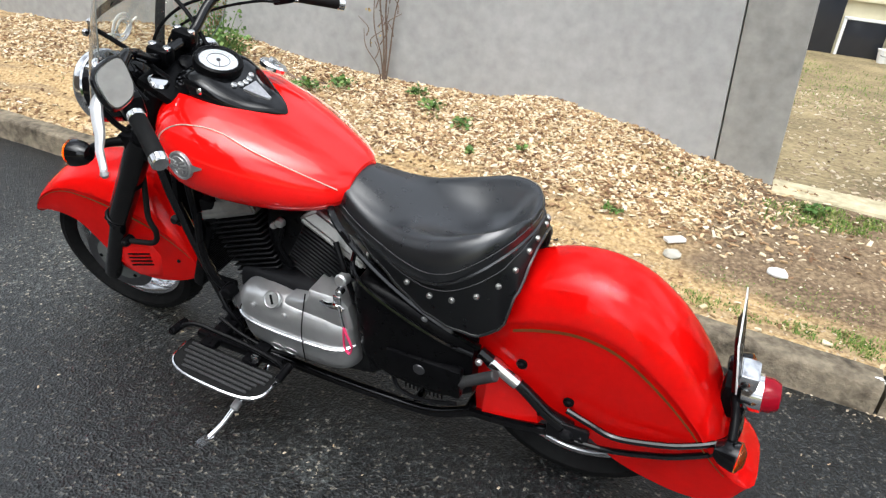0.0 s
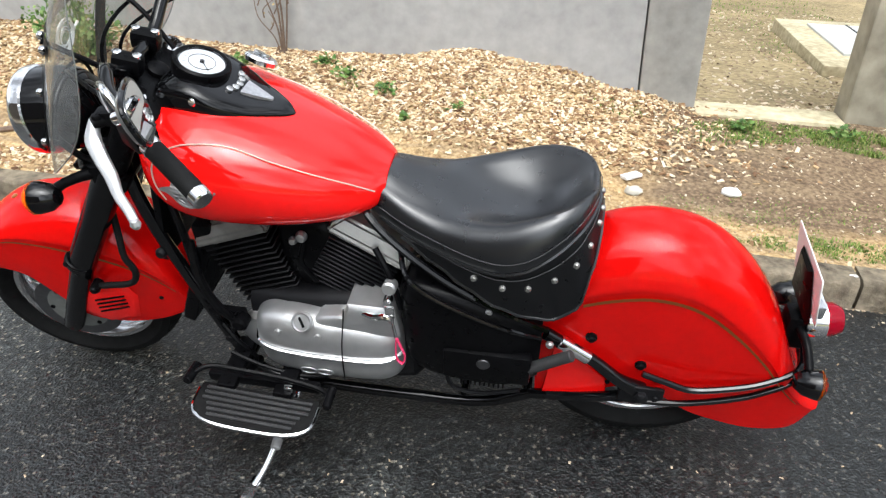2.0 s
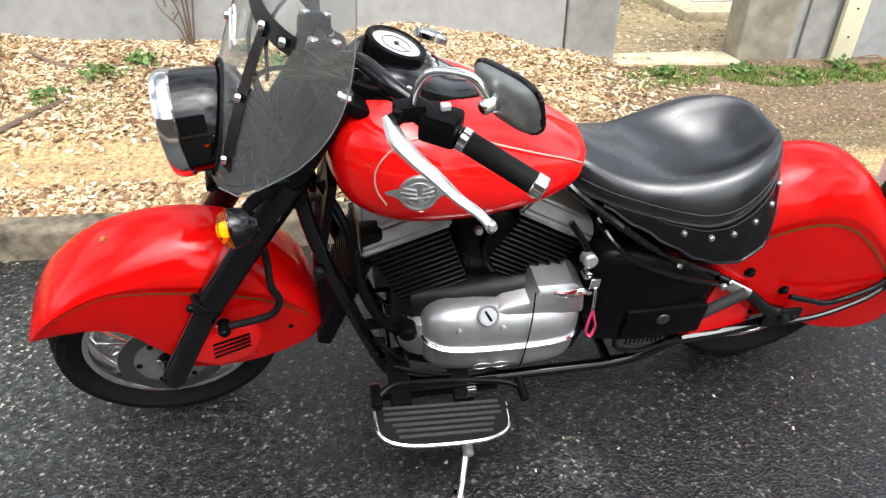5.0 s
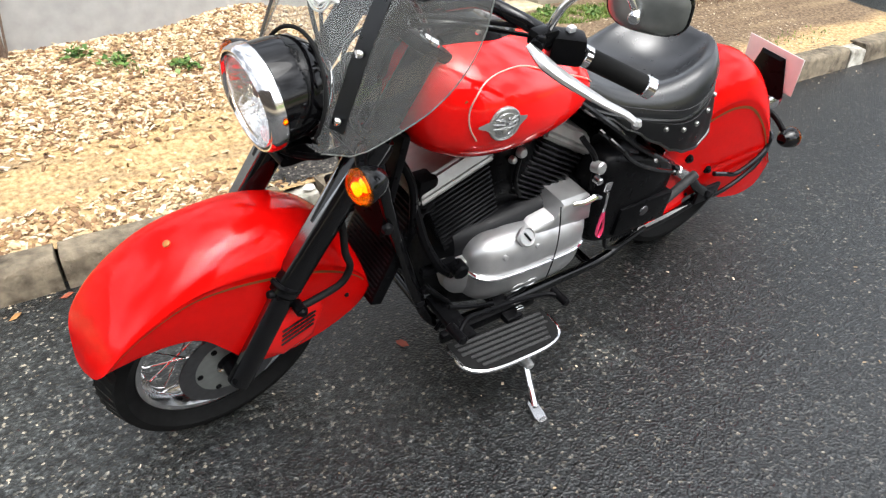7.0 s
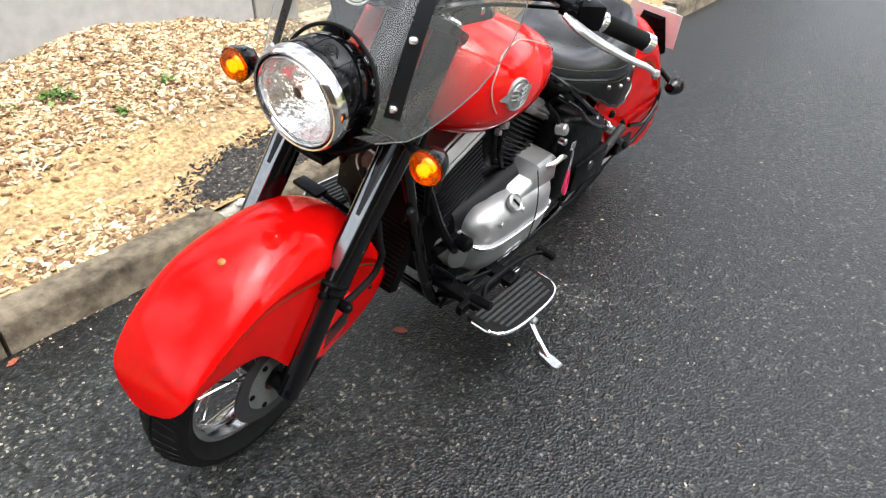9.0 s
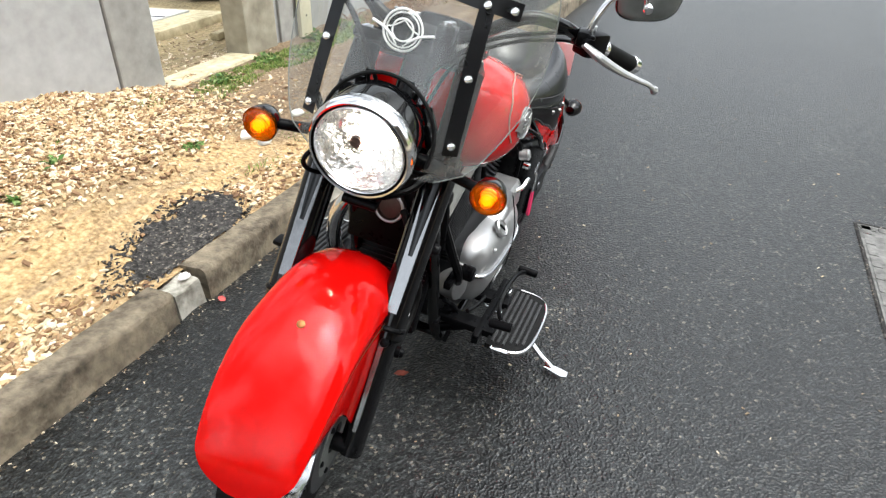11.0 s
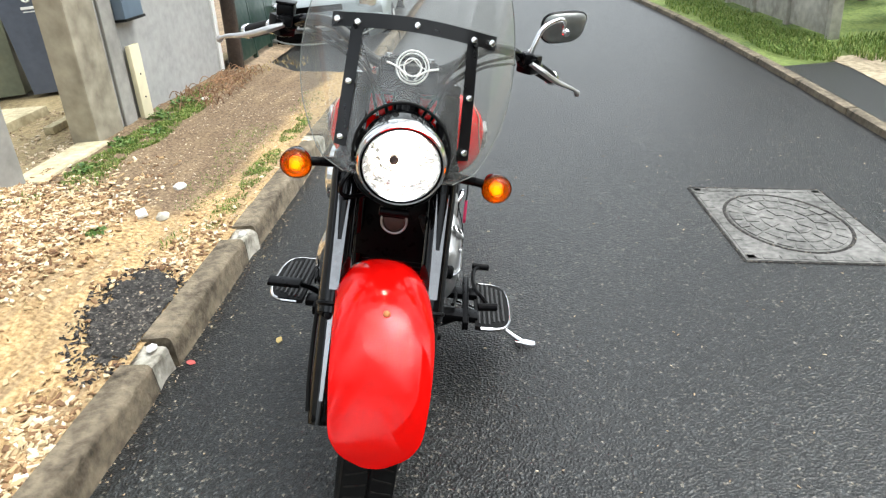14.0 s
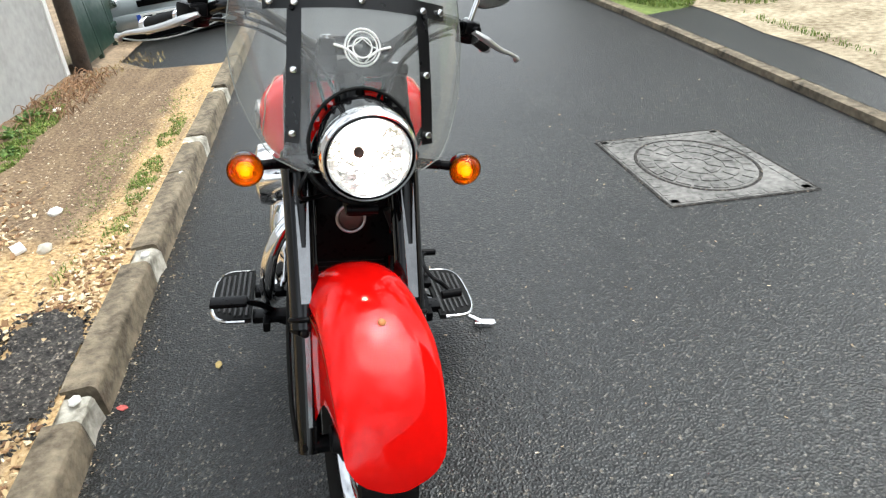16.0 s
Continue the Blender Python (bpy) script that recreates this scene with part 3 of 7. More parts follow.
# ---- across the street and the drive ----
M_TURF = mat("turf", (0.07, 0.13, 0.02), 0.95, var=0.3, scale=30, bump=0.8, bscale=60, col2=(0.16, 0.20, 0.05), dist=0.01)
M_SOIL2 = mat("dry_earth", (0.22, 0.17, 0.10), 0.95, var=0.25, scale=25, bump=0.7, bscale=80, col2=(0.40, 0.34, 0.24), dist=0.01)
M_CONC = mat("fence_concrete", (0.34, 0.32, 0.27), 0.92, var=0.2, scale=14, bump=0.4, bscale=60, col2=(0.46, 0.44, 0.38), dist=0.004)
strip("far_verge", XS, lambda x: far_kerb_y(x) + 0.07, lambda x: 14.0, lambda x, y: 0.040, M_TURF, "grass verge across the road")
strip("far_pavement", [-2.6 + 0.5 * k for k in range(20)], lambda x: far_kerb_y(x) + 0.07, lambda x: 3.0 - 0.02 * (x + 2.3) + 0.02 * math.sin(x * 5), lambda x, y: 0.045, M_ASPHALT, "dark asphalt pavement across the road")
strip("far_earth", [-2.75 + 0.4 * k for k in range(26)], lambda x: 3.0 - 0.02 * (x + 2.3) + 0.02 * math.sin(x * 5) - 0.03, lambda x: 5.0, lambda x, y: 0.0495, M_SOIL2, "bare gravelly earth beside the far pavement")
FARK = tagged(new("far_kerb"), "row of pale kerbstones across the road", "kerb", kind="structure")
far_mesh = {}
for i in range(26):
    a = -11.0 + 0.8 * i
    b = a + 0.79
    ya, yb = far_kerb_y(a), far_kerb_y(b)
    L = math.hypot(b - a, yb - ya)
    if "m" not in far_mesh:
        bm = box(0.79, 0.075, 0.24, (0, 0, -0.12), 0.012)
        far_mesh["m"] = mesh_ob("kerbstone", bm, M_KERB, FARK)
        ob = far_mesh["m"]
    else:
        ob = new("kerbstone", far_mesh["m"].data)
        ob.parent = FARK
    ob.matrix_basis = Matrix.Translation(((a + b) / 2, (ya + yb) / 2 + 0.04, 0.045)) @ Matrix.Rotation(math.atan2(yb - ya, b - a), 4, "Z")


def concrete_fence():
    f = thing("concrete_fence", "weathered grey concrete panel fence behind the grass", "fence")
    pts = [(-3.46, 3.31), (-4.32, 3.27), (-5.18, 3.24), (-6.04, 3.22), (-6.9, 3.20)]
    for x, y in pts:
        part("post", box(0.09, 0.09, 1.3, (x, y, 0.66), 0.008), M_CONC, f)
    for (x0, y0), (x1, y1) in zip(pts, pts[1:]):
        a = math.atan2(y1 - y0, x1 - x0)
        L = math.hypot(x1 - x0, y1 - y0) - 0.09
        for k in range(4):
            part("panel", box(L, 0.04, 0.285, (0, 0, 0), 0.008, m=Matrix.Translation(((x0 + x1) / 2, (y0 + y1) / 2, 0.20 + 0.295 * k)) @ Matrix.Rotation(a, 4, "Z")), M_CONC, f)
    return f


concrete_fence()
strip("drive", [-14, -10, -7, -5, -4.2, -3.6, -3.2], lambda x: -1.98 if x < -3.8 else (-1.50 if x < -3.4 else -1.05), lambda x: KERB_B + 0.03, lambda x, y: 0.105, M_ASPHALT, "dark asphalt driveway beside the verge")
strip("drive_earth", [-14, -10, -7, -5, -4.2, -3.6, -3.35], lambda x: -2.6, lambda x: -1.94 if x < -3.8 else (-1.48 if x < -3.4 else -1.05), lambda x, y: 0.111 + 0.09 * max(0.0, min(1.0, (-1.85 - y) / 0.5)), M_SOIL, "brown earth beside the driveway")

# gate side: brown post, green panel fence
bp = thing("wooden_post", "dark brown rough timber post beside the wall end", "post")
part("post", plumb(tube([(-3.52, -2.04, 0.0), (-3.53, -2.04, 0.6), (-3.54, -2.05, 1.2), (-3.55, -2.05, 1.75)], [0.072, 0.068, 0.064, 0.06], 20, 12)), mat("dark_timber", (0.035, 0.022, 0.014), 0.85, var=0.5, scale=20, bump=0.8, bscale=40, dist=0.008), bp)
M_GREENP = mat("dark_green_paint", (0.012, 0.035, 0.024), 0.45, var=0.3, scale=12, rvar=0.1)
gf = thing("green_panel_fence", "dark green metal panel fence along the drive", "fence")
for k in range(5):
    x = -3.66 - 0.62 * k
    part("panel", box(0.60, 0.02, 1.45, (x - 0.30, -2.10 - 0.03 * k, 0.95), 0.006), M_GREENP, gf)
    part("post", box(0.045, 0.045, 1.5, (x, -2.08 - 0.03 * k, 0.93), 0.006), M_GREENP, gf)
part("rail", box(3.1, 0.03, 0.04, (-5.2, -2.14, 0.36), 0.006, m=Matrix()), M_GREENP, gf)

# yard behind the gate
ch = thing("inspection_slab", "low concrete slab with a white cover in the yard", "slab")
part("slab", box(0.86, 1.46, 0.15, (-1.70, -3.80, 0.245), 0.015), M_SILL, ch)
part("cover", box(0.56, 0.95, 0.018, (-1.74, -3.84, 0.327), 0.005), mat("white_cover", (0.48, 0.49, 0.48), 0.5, var=0.12, scale=16, bump=0.1, bscale=80), ch, "white painted cover plate")
part("cover_joint", box(0.012, 0.95, 0.004, (-1.74, -3.84, 0.338)), M_SATIN, ch)
mesh_plank = mat("old_timber", (0.30, 0.25, 0.15), 0.85, var=0.3, scale=25, bump=0.5, bscale=60, col2=(0.42, 0.37, 0.24), dist=0.004)


def wheelie_bin(name, x, y, z, w, d, h, rz, body_mat, lid_mat, label, mark=False):
    b = thing(name, label, "bin", pose(x, y, z, 0, 0, rz))
    part("body", loft([[(sx * w * k, sy * d * k, zz) for sx, sy in ((-0.5, -0.5), (0.5, -0.5), (0.5, 0.5), (-0.5, 0.5))] for zz, k in ((0.03, 0.80), (h * 0.5, 0.90), (h * 0.93, 1.0), (h * 0.94, 1.06), (h * 0.97, 1.06))]), body_mat, b)
    part("lid", loft([[(sx * w * k, sy * d * k, zz) for sx, sy in ((-0.5, -0.5), (0.5, -0.5), (0.5, 0.5), (-0.5, 0.5))] for zz, k in ((h * 0.972, 1.08), (h * 1.0, 1.08), (h * 1.05, 0.8), (h * 1.06, 0.5))]), lid_mat, b)
    part("handle", rod((-w * 0.4, -d * 0.58, h * 0.96), (w * 0.4, -d * 0.58, h * 0.96), 0.012), body_mat, b)
    for s in SIDES:
        part("wheel", rod((s * w * 0.40, -d * 0.36, 0.065), (s * w * 0.50, -d * 0.36, 0.065), 0.065, 20, 0.01), M_RUBBER, b)
    if mark:
        part("mark", join(torus(0.032, 0.008, 24, 8, axis((0.0, d * 0.493, h * 0.80), (0, 1, -0.04))), box(0.12, 0.006, 0.022, (0.0, d * 0.482, h * 0.72), 0.002), box(0.10, 0.006, 0.008, (0.0, d * 0.478, h * 0.69), 0.001)), M_WHITE, b, "plain white ring and bars")
    return b


M_BIN = mat("grey_plastic", (0.075, 0.090, 0.125), 0.5, var=0.15, scale=20)
M_BING = mat("green_plastic", (0.15, 0.165, 0.115), 0.5, var=0.2, scale=20)
M_YEL = mat("yellow_plastic", (0.72, 0.50, 0.02), 0.45, var=0.08, scale=20)
wheelie_bin("wheelie_bin", -3.06, -3.50, 0.245, 0.50, 0.50, 1.02, -72, M_BIN, M_YEL, "dark grey wheelie bin with a yellow lid", True)
wheelie_bin("wheelie_bin", -3.06, -4.02, 0.235, 0.44, 0.50, 1.00, -72, M_BING, M_BING, "dull green wheelie bin behind the gate post")
pl = thing("plank", "old timber plank lying on the yard gravel", "plank")
part("board", box(0.85, 0.07, 0.05, (-1.86, -2.66, 0.29), 0.006, m=Matrix.Translation((-1.86, -2.66, 0.29)) @ Matrix.Rotation(radians(3), 4, "Z") @ Matrix.Translation((1.86, 2.66, -0.29))), mesh_plank, pl)

# house at the back of the yard
HS = thing("house", "cream rendered house with dark cellar windows", "house")
M_HOUSE = mat("cream_render", (0.62, 0.57, 0.40), 0.85, var=0.08, scale=8, bump=0.2, bscale=50)
M_PANE = mat("dark_pane", (0.02, 0.022, 0.028), 0.15, var=0.1, scale=5)
HS.matrix_basis = Matrix.Translation((0, -1.4, 0))
part("wall", box(7.0, 0.3, 4.6, (2.0, -7.15, 2.2), 0.01), M_HOUSE, HS)
part("side_wall", box(2.6, 0.5, 4.6, (-2.80, -6.95, 2.2), 0.01), M_RENDER, HS, "grey rendered side wall")
part("side_cap", loft([[(-1.48, -6.68, 1.02), (-2.6, -6.68, 0.80), (-2.6, -6.68, 0.86), (-1.48, -6.68, 1.08)], [(-1.48, -6.60, 1.02), (-2.6, -6.60, 0.80), (-2.6, -6.60, 0.86), (-1.48, -6.60, 1.08)]]), M_RENDER_DARK, HS)
part("roof", loft([[(-3.6, -6.6, 4.4), (5.2, -6.6, 4.4), (5.2, -6.6, 4.5), (-3.6, -6.6, 4.5)], [(-3.6, -9.4, 6.2), (5.2, -9.4, 6.2), (5.2, -9.4, 6.3), (-3.6, -9.4, 6.3)]]), mat("roof_tiles", (0.22, 0.10, 0.06), 0.85, var=0.3, scale=18), HS, "tiled roof")
for x0, x1, z0, z1 in ((-0.84, -0.36, 0.14, 0.98), (-1.36, -0.90, 0.12, 0.56)):
    w = part("window", box(x1 - x0, 0.04, z1 - z0, ((x0 + x1) / 2, -6.985, (z0 + z1) / 2), 0.004), M_PANE, HS, "dark cellar window")
    part("frame", join(box(0.035, 0.06, z1 - z0 + 0.05, (x1 + 0.018, -6.975, (z0 + z1) / 2), 0.004), box(x1 - x0 + 0.07, 0.06, 0.03, ((x0 + x1) / 2, -6.975, z1 + 0.015), 0.004)), M_WHITE, w)
part("ledge", box(0.60, 0.06, 0.05, (-1.14, -6.97, 0.80), 0.005), M_CREAM, HS)
part("downpipe", rod((-1.42, -6.95, 0.2), (-1.42, -6.95, 3.8), 0.022), M_BRONZE, HS)
bk = thing("bucket", "white plastic bucket beside the house wall", "bucket", pose(-1.38, -8.16, 0.145))
part("pail", lathe([(0.055, 0.0), (0.075, 0.15), (0.08, 0.15), (0.08, 0.16), (0.072, 0.16), (0.052, 0.01), (0, 0.008)], 24), M_WHITE, bk)
part("bail", tube([(0.078, 0, 0.14), (0.05, 0.04, 0.10), (0, 0.08, 0.085), (-0.05, 0.04, 0.10), (-0.078, 0, 0.14)], 0.003, 14, 6), M_SATIN, bk)

# white marker slab and meter box on the wall
sb = thing("wall_plank", "cream painted board fixed upright to the wall", "board")
part("board", plumb(box(0.135, 0.035, 0.52, (-1.76, WALL_Y + 0.042, 0.50), 0.006)), M_CREAM, sb)
for z in (0.40, 0.56):
    part("bolt", plumb(bolt((-1.76, WALL_Y + 0.060, z), (0, 1, 0), 0.006)), M_DARKALLOY, sb)
mb = thing("meter_box", "small blue-grey box fixed high on the wall", "box")
part("case", plumb(box(0.26, 0.09, 0.34, (-1.80, WALL_Y + 0.045, 1.10), 0.008)), mat("blue_grey_paint", (0.13, 0.18, 0.24), 0.5, var=0.1, scale=15), mb)
part("edge", plumb(box(0.27, 0.10, 0.018, (-1.80, WALL_Y + 0.05, 0.925), 0.004)), M_DARKALLOY, mb)


# parked car
def car():
    c = thing("car", "silver-grey hatchback car parked nose-out on the drive", "car", pose(-5.2, -1.60, -0.04, 0, 0, 4) @ Matrix.Scale(1.2, 4))
    M_CAR = mat("silver_car_paint", (0.36, 0.40, 0.42), 0.30, 0.5, var=0.05, scale=30, coat=0.8)
    k = 0.82
    W = 0.66
    rows = [(0.0, W * 0.72, 0.16, 0.44, 0.5), (-0.03, W * 0.92, 0.14, 0.50, 0.5), (-0.12, W, 0.14, 0.56, 0.5), (-0.8, W, 0.14, 0.66, 0.5), (-1.2, W, 0.14, 0.70, 0.5), (-2.7, W, 0.14, 0.74, 0.5), (-3.0, W * 0.95, 0.18, 0.70, 0.5), (-3.1, W * 0.8, 0.24, 0.6, 0.5)]
    part("body", body(rows, 32, 5.0), M_CAR, c)
    part("cabin", body([(-0.95, W * 0.80, 0.62, 0.70, 0.3), (-1.45, W * 0.78, 0.62, 1.08, 0.3), (-1.9, W * 0.76, 0.62, 1.14, 0.3), (-2.6, W * 0.76, 0.62, 1.10, 0.3), (-2.95, W * 0.74, 0.62, 0.80, 0.3)], 28, 5.0), M_CARGLASS, c, "dark glazed cabin")
    part("roof", body([(-1.42, W * 0.70, 1.06, 1.10, 0.3), (-1.9, W * 0.72, 1.10, 1.165, 0.3), (-2.6, W * 0.70, 1.08, 1.125, 0.3)], 20, 4.0), M_CAR, c)
    for s in SIDES:
        w = part("wheel", rod((-0.55, s * (W - 0.13), 0.20), (-0.55, s * (W + 0.005), 0.20), 0.20, 28, 0.02), M_RUBBER, c)
        part("hubcap", rod((-0.55, s * (W - 0.01), 0.20), (-0.55, s * (W + 0.012), 0.20), 0.125, 24, 0.01), M_ALLOY, w)
        w = part("wheel", rod((-2.45, s * (W - 0.13), 0.20), (-2.45, s * (W + 0.005), 0.20), 0.20, 28, 0.02), M_RUBBER, c)
        part("hubcap", rod((-2.45, s * (W - 0.01), 0.20), (-2.45, s * (W + 0.012), 0.20), 0.125, 24, 0.01), M_ALLOY, w)
        h = part("headlight", body([(0.012, 0.05, 0.43, 0.50, 0.5), (-0.01, 0.11, 0.415, 0.53, 0.5), (-0.1, 0.12, 0.42, 0.56, 0.5)], 20, 3, Matrix.Translation((0, s * W * 0.72, 0))), M_GLASS, c, "clear headlight")
        part("reflector", body([(-0.012, 0.08, 0.425, 0.52, 0.5), (-0.06, 0.10, 0.43, 0.53, 0.5)], 16, 3, Matrix.Translation((0, s * W * 0.72, 0))), M_CHROME, h)
    part("grille", box(0.02, 0.46, 0.055, (0.005, 0, 0.45), 0.006), M_SATIN, c)
    part("bumper_intake", box(0.03, 0.9, 0.09, (0.0, 0, 0.20), 0.01), M_SATIN, c)
    part("bumper", body([(0.03, W * 0.70, 0.26, 0.36, 0.5), (0.015, W * 0.90, 0.25, 0.38, 0.5), (-0.10, W * 1.01, 0.25, 0.38, 0.5)], 24, 4), M_CAR, c)
    np = part("number_plate", box(0.006, 0.40, 0.085, (0.040, -0.06, 0.325), 0.002), M_WHITE, c, "white number plate with dark bars")
    part("blue_band", box(0.002, 0.035, 0.083, (0.044, 0.122, 0.325)), mat("plate_blue", (0.02, 0.08, 0.45), 0.5), np)
    part("blue_band", box(0.002, 0.035, 0.083, (0.044, -0.242, 0.325)), bpy.data.materials["plate_blue"], np)
    for q in (0.055, -0.055, -0.165):
        part("bar", box(0.002, 0.075, 0.05, (0.044, q, 0.325)), M_SATIN, np)
    part("tow_rope", tube([(0.04, -0.50, 0.23), (0.12, -0.3, 0.17), (0.14, 0.0, 0.15), (0.10, 0.35, 0.19), (0.02, 0.55, 0.24)], 0.008, 24, 6), mat("grey_rope", (0.25, 0.26, 0.25), 0.8), c)
    return c


car()

# manhole cover in the road
MH = thing("manhole_cover", "square grey manhole cover with a round lid in the asphalt", "manhole cover")
A, Bc, D, C = [Vector((x, y, 0)) for x, y in ((-0.395, 1.352), (0.388, 1.378), (0.492, 1.945), (-0.262, 1.915))]


def mh(u, v, z=0.0):
    p = A.lerp(Bc, u).lerp(C.lerp(D, u), v)
    return Vector((p.x, p.y, z))


M_MH = mat("worn_iron_cement", (0.10, 0.10, 0.095), 0.85, var=0.3, scale=35, bump=0.7, bscale=90, spec=0.25, col2=(0.20, 0.195, 0.185), dist=0.004)
part("frame", loft([[mh(u, v, z) for u, v in ((0, 0), (1, 0), (1, 1), (0, 1))] for z in (-0.02, 0.004)]), M_MH, MH)
for u0, v0, u1, v1 in ((-0.01, -0.012, 1.01, -0.012), (-0.01, 1.012, 1.01, 1.012), (-0.012, 0, -0.012, 1), (1.012, 0, 1.012, 1)):
    part("joint", tube([mh(u0, v0, 0.001), mh((u0 + u1) / 2, (v0 + v1) / 2, 0.001), mh(u1, v1, 0.001)], 0.007, 12, 6, 0.5), M_PATCH, MH)
part("lid_gap", tube([mh(0.5 + 0.40 * math.cos(a), 0.5 + 0.40 * math.sin(a), 0.0045) for a in (2 * math.pi * k / 48 for k in range(49))], 0.008, 0, 6, 0.3), M_PATCH, MH)
rnd = random.Random(4)
for ringr, cnt in (((0.30, 0.37), 20), ((0.19, 0.275), 13), ((0.08, 0.165), 7)):
    for k in range(cnt):
        a0, a1 = 2 * math.pi * (k + 0.08) / cnt, 2 * math.pi * (k + 0.92) / cnt
        ring = [(r, a) for r, a in ((ringr[0], a0), (ringr[1], a0), (ringr[1], (a0 + a1) / 2), (ringr[1], a1), (ringr[0], a1))]
        h = 0.0065 + rnd.random() * 0.002
        part("lid_block", loft([[mh(0.5 + r * math.cos(a), 0.5 + r * math.sin(a), z) for r, a in ring] for z in (0.003, h)]), M_MH, MH)
for k in range(9):
    f = (k + 0.5) / 9
    for u, v in ((f, 0.045), (f, 0.955), (0.035, f), (0.965, f)):
        du, dv = (0.045, 0.028) if v in (0.045, 0.955) else (0.02, 0.045)
        part("frame_block", loft([[mh(u + a * du, v + b * dv, z) for a, b in ((-1, -1), (1, -1), (1, 1), (-1, 1))] for z in (0.003, 0.0065)]), M_MH, MH)

# tar patch on the verge, as a lumpy thin sheet
def tar_depth(x, y):
    """Thickness of the tar; nothing outside its ragged edge."""
    u, v = (x - 0.77 - 0.4 * (y + 0.99)) / 0.31, (y + 0.985) / 0.140
    return 1 - u * u - v * v + 0.55 * noise.noise((x * 9, y * 9, 7)) + 0.35 * noise.noise((x * 26, y * 26, 3)) + 0.22 * noise.noise((x * 60, y * 60, 5))


bm = bmesh.new()
cells = {}
for i in range(90):
    for j in range(36):
        x, y = 0.36 + i * 0.0095, -1.20 + j * 0.0095
        if y < KERB_B - 0.001:
            d = tar_depth(x, y)
            if d > 0:
                cells[i, j] = bm.verts.new((x, y, verge_z(x, y) + 0.003 + 0.011 * min(1, d * 2.5) + 0.006 * noise.noise((x * 45, y * 45, 1))))
for (i, j), v in list(cells.items()):
    q = [cells.get(k) for k in ((i, j), (i + 1, j), (i + 1, j + 1), (i, j + 1))]
    if all(q):
        bm.faces.new(q)
bmesh.ops.delete(bm, geom=[v for v in bm.verts if not v.link_faces], context="VERTS")
tagged(mesh_ob("tar_patch", bm, M_PATCH), "black lumpy asphalt patch on the sandy verge", "patch", kind="structure")

# ---- motorcycle ----
# Built upright, rear tyre on the origin, forward +x, left +y; leans on its side stand.
BIKE = thing("motorcycle", "bright red cruiser motorcycle with black saddle on its stand", "motorcycle", pose(-0.014, -0.030, 0, -11.5, 0, 2.0))
RAKE = radians(31.0)
SDIR = Vector((-math.sin(RAKE), 0, math.cos(RAKE)))
SPT = Vector((1.215, 0, 1.0))
STEER = Matrix.Translation(SPT) @ Matrix.Rotation(radians(7.0), 4, SDIR) @ Matrix.Translation(-SPT)
STILL = Matrix()
NOSE = STEER @ Matrix.Translation((-0.050, 0, -0.015))
FA = Vector((1.592, 0, 0.272))
RA = Vector((0.0, 0, 0.285))


